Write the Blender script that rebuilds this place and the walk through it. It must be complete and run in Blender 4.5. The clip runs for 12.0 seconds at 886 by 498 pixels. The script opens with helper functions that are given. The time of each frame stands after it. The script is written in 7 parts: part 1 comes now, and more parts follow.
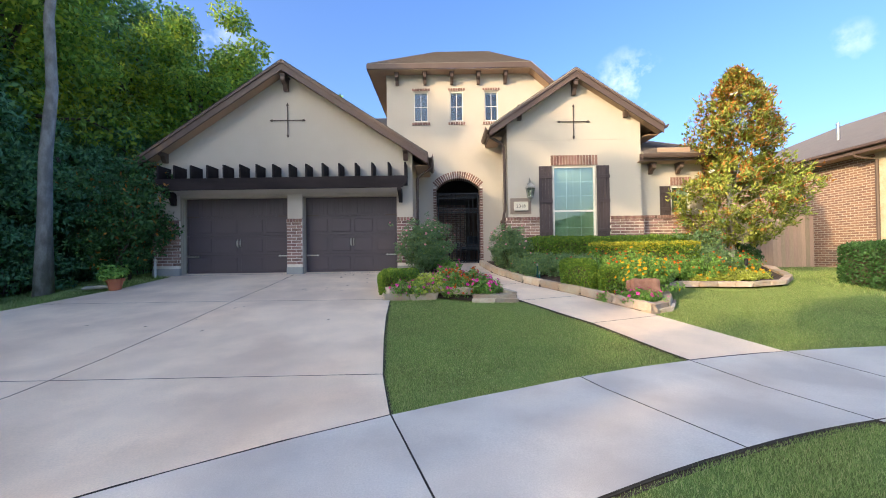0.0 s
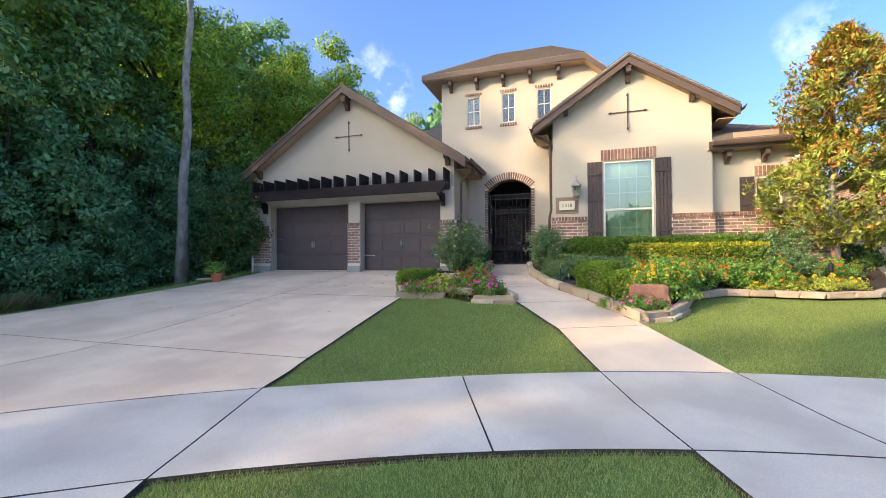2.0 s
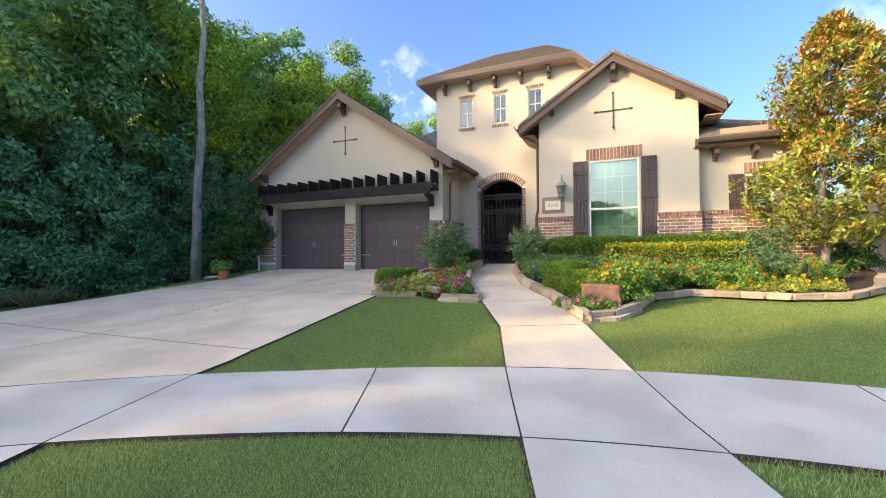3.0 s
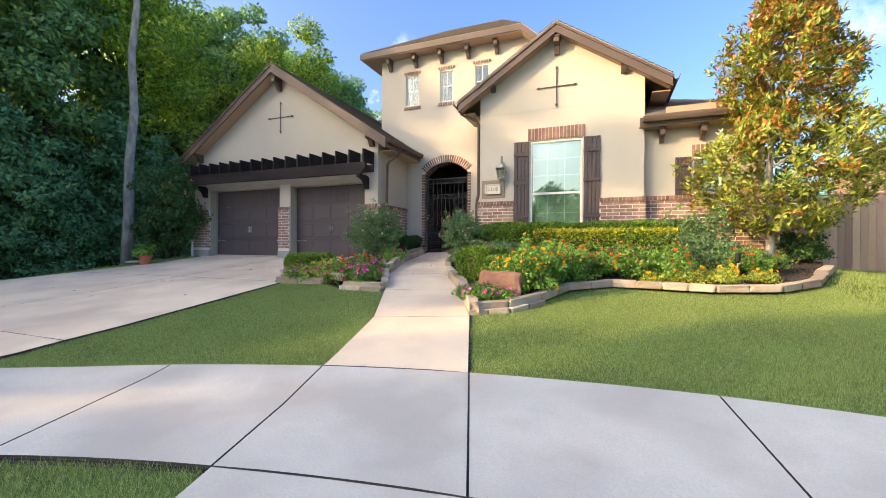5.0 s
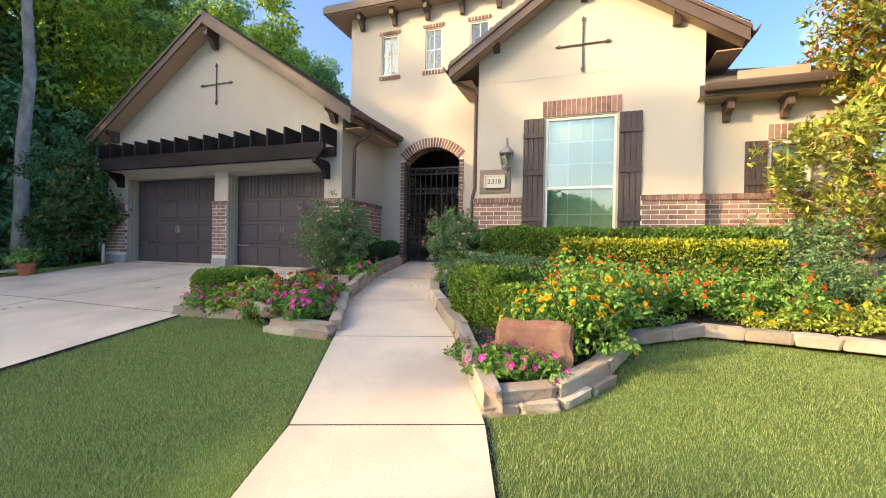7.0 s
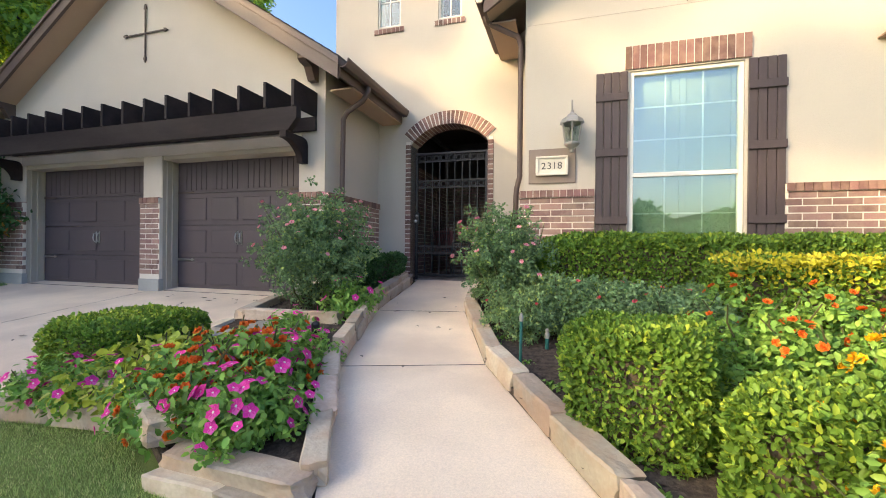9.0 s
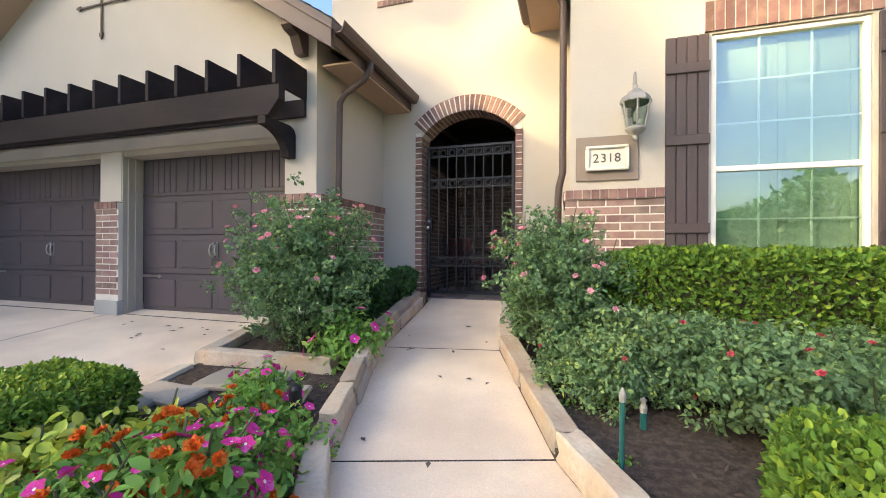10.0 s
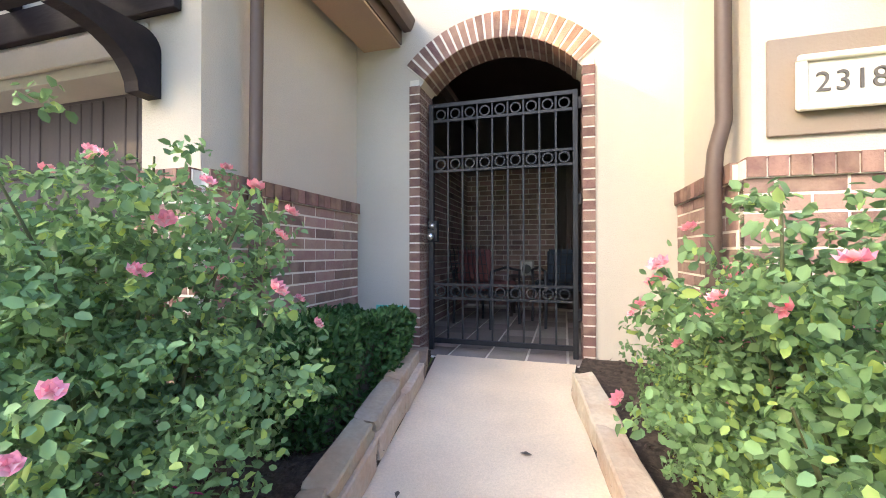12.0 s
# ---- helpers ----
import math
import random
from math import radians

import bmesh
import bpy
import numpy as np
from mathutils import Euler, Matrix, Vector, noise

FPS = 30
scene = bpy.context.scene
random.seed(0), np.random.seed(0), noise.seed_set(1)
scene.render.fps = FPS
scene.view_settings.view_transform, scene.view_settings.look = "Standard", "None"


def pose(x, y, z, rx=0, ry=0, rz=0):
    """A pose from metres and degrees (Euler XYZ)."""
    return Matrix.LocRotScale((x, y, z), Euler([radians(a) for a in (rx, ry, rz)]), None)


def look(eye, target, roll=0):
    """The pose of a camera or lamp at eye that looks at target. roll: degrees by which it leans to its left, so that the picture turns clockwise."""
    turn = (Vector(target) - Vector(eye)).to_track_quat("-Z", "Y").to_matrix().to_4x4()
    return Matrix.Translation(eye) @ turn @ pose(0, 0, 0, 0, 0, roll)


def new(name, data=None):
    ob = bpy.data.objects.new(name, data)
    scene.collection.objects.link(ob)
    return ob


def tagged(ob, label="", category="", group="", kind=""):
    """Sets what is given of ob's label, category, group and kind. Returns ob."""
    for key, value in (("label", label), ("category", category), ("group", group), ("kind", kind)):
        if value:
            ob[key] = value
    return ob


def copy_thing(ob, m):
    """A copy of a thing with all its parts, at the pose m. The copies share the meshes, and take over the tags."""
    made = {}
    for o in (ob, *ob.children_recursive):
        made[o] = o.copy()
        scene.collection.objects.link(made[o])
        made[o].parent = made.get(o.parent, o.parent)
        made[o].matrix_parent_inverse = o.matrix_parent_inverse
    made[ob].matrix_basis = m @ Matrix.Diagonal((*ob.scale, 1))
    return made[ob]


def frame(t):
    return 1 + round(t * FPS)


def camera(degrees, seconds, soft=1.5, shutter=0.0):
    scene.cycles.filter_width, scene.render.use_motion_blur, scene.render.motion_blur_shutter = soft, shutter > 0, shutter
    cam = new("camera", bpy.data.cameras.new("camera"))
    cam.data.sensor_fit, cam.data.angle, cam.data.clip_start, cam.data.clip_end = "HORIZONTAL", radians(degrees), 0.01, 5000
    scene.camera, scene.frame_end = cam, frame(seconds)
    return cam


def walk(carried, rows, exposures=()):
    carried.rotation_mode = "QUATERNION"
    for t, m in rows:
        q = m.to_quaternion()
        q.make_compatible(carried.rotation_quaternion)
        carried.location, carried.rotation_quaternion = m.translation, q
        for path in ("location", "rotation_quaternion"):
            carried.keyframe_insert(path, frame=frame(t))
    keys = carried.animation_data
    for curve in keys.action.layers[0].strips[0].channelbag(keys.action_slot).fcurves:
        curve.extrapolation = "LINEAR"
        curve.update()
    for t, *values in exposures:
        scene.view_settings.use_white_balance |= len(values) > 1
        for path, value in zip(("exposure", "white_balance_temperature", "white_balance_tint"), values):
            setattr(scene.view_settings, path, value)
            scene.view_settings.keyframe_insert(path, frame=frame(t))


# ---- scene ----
cam = camera(94.6, 12.0, 1.0)
METRES, EYE, TILT, LEAN, TURN = 13.7, 1.2, 0.0, 0.0, 0.0
ROWS = [
    (0.0, 0.0, 0.0, 0.0, 0.01, 0.7, 0.84),
    (0.5, 0.0437, -0.0025, 0.0009, 4.08, 0.81, 0.68),
    (1.0, 0.0845, -0.003, 0.0008, 8.76, 0.86, 0.54),
    (1.5, 0.1243, 0.0009, -0.0001, 13.49, 0.87, 0.47),
    (2.0, 0.1654, -0.0001, 0.0004, 17.8, 0.86, 0.45),
    (2.5, 0.209, 0.0065, 0.0008, 20.83, 0.81, 0.48),
    (3.0, 0.2543, 0.0105, 0.0013, 22.4, 0.72, 0.46),
    (5.0, 0.339, 0.1037, -0.0098, 21.83, -0.3, -0.4),
    (5.5, 0.3319, 0.1457, -0.0068, 21.66, -0.6, -0.67),
    (6.0, 0.3121, 0.1915, -0.0031, 21.2, -0.66, -0.88),
    (6.5, 0.2917, 0.2322, 0.0012, 20.32, -0.62, -1.0),
    (8.5, 0.1905, 0.382, 0.017, 16.94, -0.12, -0.78),
    (9.0, 0.1679, 0.4212, 0.0166, 16.95, -0.07, -0.6),
    (9.5, 0.1461, 0.4571, 0.0209, 17.15, -0.01, -0.42),
    (10.0, 0.1297, 0.4938, 0.0273, 17.3, 0.09, -0.26),
    (10.5, 0.1158, 0.5371, 0.0307, 17.42, 0.13, -0.12),
    (11.0, 0.0963, 0.5735, 0.033, 17.4, 0.21, -0.03),
    (11.5, 0.083, 0.6119, 0.0356, 17.03, 0.35, -0.05),
    (12.0, 0.0709, 0.6459, 0.0394, 16.54, 0.48, 0.03),
]
EXPO = [(0.0, 1.45, 5850, 10), (2.5, 1.58, 6100, 10), (6.5, 1.72, 6500, 10), (9.5, 2.05, 6550, 10), (11.0, 2.58, 6650, 10), (12.0, 3.02, 6550, 10)]
walk(cam, [(t, pose(0, 0, EYE, TILT, LEAN, TURN) @ pose(METRES * x, METRES * y, METRES * z, 90 + pitch, roll, yaw)) for t, x, y, z, yaw, pitch, roll in ROWS],
     exposures=EXPO)

# ---- light ----
SUN_TO = Vector((-0.77, -0.64, 0.0)).normalized() * math.cos(radians(21)) + Vector((0, 0, math.sin(radians(21))))
world = bpy.data.worlds.new("sky")
scene.world = world
world.use_nodes = True
wn = world.node_tree.nodes
wl = world.node_tree.links
wn.clear()
w_out = wn.new("ShaderNodeOutputWorld")
w_bg = wn.new("ShaderNodeBackground")
w_sky = wn.new("ShaderNodeTexSky")
w_sky.sky_type = "NISHITA"
w_sky.sun_disc = False
w_sky.sun_elevation = radians(21)
w_sky.sun_rotation = math.atan2(SUN_TO.x, SUN_TO.y) % (2 * math.pi)
w_sky.air_density, w_sky.dust_density, w_sky.ozone_density = 1.0, 5.0, 2.2
w_bg.inputs["Strength"].default_value = 0.15
# a few small fair-weather clouds low in the sky
w_co = wn.new("ShaderNodeTexCoord")
w_noise = wn.new("ShaderNodeTexNoise")
w_noise.inputs["Scale"].default_value = 9.0
w_noise.inputs["Detail"].default_value = 8
w_noise.inputs["Roughness"].default_value = 0.6
wl.new(w_co.outputs["Generated"], w_noise.inputs["Vector"])


def w_math(op, a, b, clamp=False):
    q = wn.new("ShaderNodeMath")
    q.operation, q.use_clamp = op, clamp
    for i, v in enumerate((a, b)):
        if isinstance(v, (int, float)):
            q.inputs[i].default_value = v
        else:
            wl.new(v, q.inputs[i])
    return q.outputs[0]


w_total = None
for d, wide, much in (((0.39, 0.85, 0.352), 0.0028, 0.55), ((0.668, 0.662, 0.335), 0.0008, 0.35), ((-0.45, 0.815, 0.335), 0.010, 0.8), ((-0.75, -0.3, 0.55), 0.03, 0.9), ((0.5, -0.75, 0.3), 0.01, 0.5), ((0.9, 0.2, 0.4), 0.03, 0.8)):
    dot = wn.new("ShaderNodeVectorMath")
    dot.operation = "DOT_PRODUCT"
    dot.inputs[1].default_value = Vector(d).normalized()
    wl.new(w_co.outputs["Generated"], dot.inputs[0])
    near = w_math("DIVIDE", w_math("SUBTRACT", dot.outputs["Value"], 1 - wide), wide, True)
    lump = w_math("MULTIPLY", w_math("MULTIPLY", near, w_math("MULTIPLY", w_math("SUBTRACT", w_math("ADD", w_noise.outputs["Fac"], w_math("MULTIPLY", near, 0.16)), 0.58), 6.0, True)), 1.4 * much, True)
    w_total = lump if w_total is None else w_math("MAXIMUM", w_total, lump)
w_sat = wn.new("ShaderNodeHueSaturation")
w_sat.inputs["Saturation"].default_value = 1.22
w_sat.inputs["Hue"].default_value = 0.512
wl.new(w_sky.outputs["Color"], w_sat.inputs["Color"])
w_mix = wn.new("ShaderNodeMix")
w_mix.data_type = "RGBA"
w_mix.inputs["B"].default_value = (3.7, 3.8, 4.1, 1)
wl.new(w_total, w_mix.inputs["Factor"])
wl.new(w_sat.outputs["Color"], w_mix.inputs["A"])
wl.new(w_mix.outputs["Result"], w_bg.inputs["Color"])
wl.new(w_bg.outputs["Background"], w_out.inputs["Surface"])

sun_data = bpy.data.lights.new("sun", "SUN")
sun_data.energy = 2.1
sun_data.angle = radians(0.8)
sun_data.color = (1.0, 0.70, 0.36)
sun = new("sun", sun_data)
sun.matrix_world = look(SUN_TO * 60, (0, 0, 0))

# trees added out of view on the sun's side of the street for their shade, given by their offset across and along the
# sun's bearing: across, along, turn, scale
def sunward(rows):
    return [(0.64 * a - 0.77 * b, -0.77 * a - 0.64 * b, turn, k) for a, b, turn, k in rows]


LOW_SHADE = sunward([(-12.4, 19.0, 0, 1.15), (-9.4, 20.5, 40, 1.15), (-6.6, 19.5, 130, 1.1), (-3.3, 21.5, 300, 1.28), (-10.8, 24.5, 80, 1.25), (-7.9, 25.0, 220, 1.25), (-5.2, 25.5, 30, 1.2), (3.4, 20.5, 130, 1.15), (5.8, 23.5, 10, 1.2)])
OPEN_SHADE = sunward([(-9.0, 25.5, 150, 1.0), (-6.6, 23.5, 200, 0.98)])
LAWN_SHADE = sunward([(0.5, 21.5, 0, 1.0), (-4.3, 23.0, 40, 1.0), (2.6, 24.5, 200, 1.12), (4.6, 22.5, 90, 1.2), (7.0, 25.0, 310, 1.25)])

# ---- materials ----
def material(name, rgb, rough=0.7, metal=0.0, spread=0.12, scale=6.0, fine=60.0, bump=0.2, bump_scale=80.0,
             dirt=None, dirt_amount=0.0, dirt_scale=1.3, per="none", spec=0.4, stretch=(1, 1, 1)):
    """A plain surface: two scales of colour variation, stains, relief."""
    m = bpy.data.materials.new(name)
    m.use_nodes = True
    n, l = m.node_tree.nodes, m.node_tree.links
    bsdf = n["Principled BSDF"]
    bsdf.inputs["Roughness"].default_value = rough
    bsdf.inputs["Metallic"].default_value = metal
    bsdf.inputs["Specular IOR Level"].default_value = spec
    geo = n.new("ShaderNodeNewGeometry")
    mapping = n.new("ShaderNodeMapping")
    mapping.inputs["Scale"].default_value = stretch
    l.new(geo.outputs["Position"], mapping.inputs["Vector"])

    def tex(s, detail=4):
        t = n.new("ShaderNodeTexNoise")
        t.inputs["Scale"].default_value = s
        t.inputs["Detail"].default_value = detail
        l.new(mapping.outputs["Vector"], t.inputs["Vector"])
        return t.outputs["Fac"]

    def math_node(op, a, b):
        q = n.new("ShaderNodeMath")
        q.operation = op
        for i, v in enumerate((a, b)):
            if isinstance(v, (int, float)):
                q.inputs[i].default_value = v
            else:
                l.new(v, q.inputs[i])
        return q.outputs[0]

    total = math_node("ADD", tex(scale), tex(fine, 2))
    value = math_node("MULTIPLY_ADD", total, spread)
    value.node.inputs[2].default_value = 1 - spread
    if per == "object":
        info = n.new("ShaderNodeObjectInfo")
        rnd = info.outputs["Random"]
    elif per == "island":
        rnd = geo.outputs["Random Per Island"]
    else:
        rnd = None
    hsv = n.new("ShaderNodeHueSaturation")
    hsv.inputs["Color"].default_value = (*rgb, 1)
    if rnd is not None:
        value = math_node("MULTIPLY", value, math_node("ADD", math_node("MULTIPLY", rnd, 0.75), 0.6))
        hue = math_node("ADD", math_node("MULTIPLY", math_node("FRACT", math_node("MULTIPLY", rnd, 7.3), 0), 0.03), 0.485)
        l.new(hue, hsv.inputs["Hue"])
    l.new(value, hsv.inputs["Value"])
    colour = hsv.outputs["Color"]
    if dirt:
        ramp = n.new("ShaderNodeValToRGB")
        ramp.color_ramp.elements[0].position, ramp.color_ramp.elements[1].position = 0.43, 0.62
        l.new(tex(dirt_scale, 6), ramp.inputs["Fac"])
        mix = n.new("ShaderNodeMix")
        mix.data_type = "RGBA"
        l.new(math_node("MULTIPLY", ramp.outputs["Color"], dirt_amount), mix.inputs["Factor"])
        l.new(colour, mix.inputs["A"])
        mix.inputs["B"].default_value = (*dirt, 1)
        colour = mix.outputs["Result"]
    l.new(colour, bsdf.inputs["Base Color"])
    if bump:
        b = n.new("ShaderNodeBump")
        b.inputs["Strength"].default_value = bump
        b.inputs["Distance"].default_value = 0.01
        l.new(tex(bump_scale, 3), b.inputs["Height"])
        l.new(b.outputs["Normal"], bsdf.inputs["Normal"])
    return m


def leaf_material(name, rgb, young=None, young_amount=0.25, shine=0.35, rough=0.45, spread=0.5):
    """Leaves: each its own shade, some young or turned, light passing through."""
    m = bpy.data.materials.new(name)
    m.use_nodes = True
    n, l = m.node_tree.nodes, m.node_tree.links
    bsdf, out = n["Principled BSDF"], n["Material Output"]
    bsdf.inputs["Roughness"].default_value = rough
    bsdf.inputs["Specular IOR Level"].default_value = 0.2
    geo = n.new("ShaderNodeNewGeometry")
    ramp = n.new("ShaderNodeValToRGB")
    e = ramp.color_ramp.elements
    lo, hi = 1 - spread * 0.6, 1 + spread
    e[0].position, e[0].color = 0.0, (*[c * lo for c in rgb], 1)
    e[1].position, e[1].color = 1.0, (*(young or [c * hi for c in rgb]), 1)
    k = e.new(max(0.05, 1 - young_amount))
    k.color = (*[c * hi for c in rgb], 1)
    l.new(geo.outputs["Random Per Island"], ramp.inputs["Fac"])
    l.new(ramp.outputs["Color"], bsdf.inputs["Base Color"])
    tr = n.new("ShaderNodeBsdfTranslucent")
    l.new(ramp.outputs["Color"], tr.inputs["Color"])
    mix = n.new("ShaderNodeMixShader")
    mix.inputs["Fac"].default_value = shine
    l.new(bsdf.outputs["BSDF"], mix.inputs[1])
    l.new(tr.outputs["BSDF"], mix.inputs[2])
    l.new(mix.outputs["Shader"], out.inputs["Surface"])
    return m


def glass_material(name, rgb=(0.9, 0.97, 0.97), ior=1.5):
    m = bpy.data.materials.new(name)
    m.use_nodes = True
    b = m.node_tree.nodes["Principled BSDF"]
    b.inputs["Base Color"].default_value = (*rgb, 1)
    b.inputs["Roughness"].default_value = 0.0
    b.inputs["Transmission Weight"].default_value = 1.0
    b.inputs["IOR"].default_value = ior
    return m


STUCCO = material("stucco", (0.555, 0.50, 0.415), 0.9, spread=0.05, scale=1.2, fine=45, bump=0.35, bump_scale=130, dirt=(0.43, 0.37, 0.29), dirt_amount=0.25, dirt_scale=0.7, spec=0.2)
TRIM_BROWN = material("brown_paint", (0.105, 0.070, 0.056), 0.55, spread=0.14, scale=3, fine=40, bump=0.12, bump_scale=40, dirt=(0.16, 0.12, 0.10), dirt_amount=0.25)
SOFFIT = material("soffit_paint", (0.42, 0.295, 0.205), 0.7, spread=0.08, bump=0.05)
DARK_WOOD = material("dark_stained_wood", (0.022, 0.017, 0.018), 0.7, spec=0.15, spread=0.35, scale=5, fine=40, bump=0.4, bump_scale=30, dirt=(0.055, 0.045, 0.042), dirt_amount=0.35, dirt_scale=3, stretch=(0.25, 1, 1))
SHUTTER = material("shutter_paint", (0.075, 0.055, 0.052), 0.6, spread=0.2, scale=4, fine=50, bump=0.3, bump_scale=50, stretch=(1, 1, 0.2))
DOOR_PAINT = material("garage_door_paint", (0.086, 0.070, 0.075), 0.5, spread=0.16, scale=1.5, fine=60, bump=0.08, bump_scale=40, dirt=(0.12, 0.09, 0.09), dirt_amount=0.25, dirt_scale=0.9)
TAUPE = material("taupe_trim", (0.45, 0.40, 0.325), 0.7, spread=0.08, bump=0.12, dirt=(0.26, 0.21, 0.16), dirt_amount=0.25)
PLAQUE_TAUPE = material("taupe_render", (0.27, 0.21, 0.165), 0.85, spread=0.06, bump=0.2)
CAST_STONE = material("cast_stone", (0.74, 0.68, 0.56), 0.8, spread=0.08, bump=0.12)
BRICK = material("red_brown_brick", (0.27, 0.165, 0.14), 0.88, spread=0.3, scale=14, fine=90, bump=0.5, bump_scale=90, dirt=(0.40, 0.29, 0.22), dirt_amount=0.45, dirt_scale=9, per="object")
BRICK_RED = material("red_soldier_brick", (0.215, 0.120, 0.098), 0.88, spread=0.3, scale=14, fine=90, bump=0.5, bump_scale=90, dirt=(0.42, 0.28, 0.2), dirt_amount=0.35, dirt_scale=9, per="object")
MORTAR = material("mortar", (0.74, 0.68, 0.58), 0.95, spread=0.15, scale=20, fine=150, bump=0.4, bump_scale=200)
CONCRETE = material("pale_concrete", (0.80, 0.655, 0.48), 0.85, spread=0.34, scale=2.2, fine=90, bump=0.3, bump_scale=190, dirt=(0.50, 0.385, 0.285), dirt_amount=0.5, dirt_scale=0.8)
CONCRETE_WALK = material("white_concrete", (0.64, 0.60, 0.52), 0.85, spread=0.34, scale=3.0, fine=90, bump=0.3, bump_scale=190, dirt=(0.42, 0.38, 0.33), dirt_amount=0.6, dirt_scale=1.5)
JOINT = material("joint_filler", (0.055, 0.047, 0.038), 0.95, spread=0.3)
CONCRETE_BASE = material("grey_concrete", (0.36, 0.36, 0.33), 0.9, spread=0.2, scale=4, bump=0.3)
LIMESTONE = material("limestone_block", (0.46, 0.39, 0.30), 0.9, spread=0.35, scale=5, fine=40, bump=0.9, bump_scale=25, dirt=(0.42, 0.24, 0.13), dirt_amount=0.38, dirt_scale=4.5, per="object")
FLAG = material("flagstone", (0.40, 0.36, 0.29), 0.9, spread=0.25, scale=6, bump=0.5, bump_scale=30, per="object")
BOULDER = material("red_sandstone", (0.29, 0.145, 0.095), 0.9, spread=0.3, scale=5, fine=40, bump=0.9, bump_scale=18, dirt=(0.42, 0.26, 0.18), dirt_amount=0.4, dirt_scale=5)
SOIL = material("dark_mulch", (0.050, 0.036, 0.026), 0.95, spread=0.5, scale=12, fine=120, bump=1.0, bump_scale=60, dirt=(0.13, 0.10, 0.075), dirt_amount=0.5, dirt_scale=25)
TURF = material("turf_ground", (0.155, 0.225, 0.06), 0.95, spread=0.35, scale=1.4, fine=140, bump=1.0, bump_scale=120, dirt=(0.14, 0.135, 0.045), dirt_amount=0.45, dirt_scale=1.7, spec=0.1)
SHINGLE = material("asphalt_shingle", (0.24, 0.205, 0.175), 0.92, spread=0.3, scale=6, fine=120, bump=0.5, bump_scale=150, per="object")
SHINGLE_FAR = material("far_shingle", (0.17, 0.15, 0.135), 0.92, spread=0.3, scale=2.5, fine=60, bump=0.4, bump_scale=60)
IRON = material("black_iron", (0.020, 0.021, 0.024), 0.45, metal=0.3, spread=0.2, bump=0.1)
IRON_BROWN = material("bronze_iron", (0.10, 0.075, 0.062), 0.5, metal=0.4, spread=0.2, bump=0.15)
PEWTER = material("pewter", (0.36, 0.34, 0.30), 0.5, metal=0.35, spread=0.15, bump=0.1)
CHROME = material("brushed_nickel", (0.62, 0.60, 0.57), 0.28, metal=1.0, spread=0.08, bump=0.05)
VINYL = material("almond_vinyl", (0.80, 0.76, 0.66), 0.5, spread=0.03, bump=0.03)
BLIND = material("ivory_blind", (0.47, 0.46, 0.35), 0.6, spread=0.04, bump=0.03)
# near-black colour that stands in for shade inside rooms, garage and porch
INTERIOR_SHADE = material("interior_shade", (0.07, 0.062, 0.055), 0.9, spread=0.1)
GLASS = glass_material("window_glass", (0.55, 0.84, 0.84), ior=2.4)
GLASS_UPPER = glass_material("upper_window_glass", (0.6, 0.8, 0.85), ior=1.75)
LAMP_GLASS = glass_material("lantern_glass", (0.8, 0.86, 0.84))
DIGIT = material("dark_digit", (0.10, 0.085, 0.07), 0.5, spread=0.1, bump=0)
WHITE_PLASTIC = material("white_pipe", (0.75, 0.74, 0.70), 0.5, spread=0.06, bump=0.05)
GREEN_PLASTIC = material("green_plastic", (0.015, 0.11, 0.095), 0.45, spread=0.2, bump=0.05)
BLACK_PLASTIC = material("black_plastic", (0.015, 0.015, 0.017), 0.4, spread=0.2, bump=0.05)
TERRACOTTA = material("terracotta", (0.48, 0.17, 0.085), 0.8, spread=0.18, scale=9, bump=0.15)
FENCE_WOOD = material("weathered_cedar", (0.50, 0.37, 0.26), 0.85, spread=0.3, scale=4, fine=50, bump=0.4, bump_scale=40, per="object", stretch=(1, 1, 0.15))
BARK = material("grey_bark", (0.38, 0.345, 0.30), 0.95, spread=0.5, scale=7, fine=40, bump=1.0, bump_scale=24, dirt=(0.12, 0.10, 0.08), dirt_amount=0.5, dirt_scale=6, stretch=(1, 1, 0.45))
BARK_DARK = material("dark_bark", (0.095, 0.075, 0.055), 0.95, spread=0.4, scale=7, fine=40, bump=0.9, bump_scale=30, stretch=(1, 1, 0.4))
STEM = material("green_stem", (0.09, 0.10, 0.04), 0.8, spread=0.3, bump=0.2)
CUSHION_RED = material("maroon_cushion", (0.16, 0.055, 0.05), 0.85, spread=0.2, bump=0.2)
CUSHION_BLUE = material("navy_cushion", (0.03, 0.045, 0.065), 0.85, spread=0.2, bump=0.2)
DOOR_WOOD = material("dark_entry_door", (0.05, 0.028, 0.02), 0.5, spread=0.2, bump=0.1)
PAVER = material("porch_paver", (0.30, 0.25, 0.21), 0.85, spread=0.25, scale=5, bump=0.3, per="object")
CHIPS = material("mulch_chip", (0.075, 0.055, 0.042), 0.95, spread=0.4, per="island")
TEAL = material("teal_sheet", (0.12, 0.50, 0.42), 0.6, spread=0.15, bump=0.1)

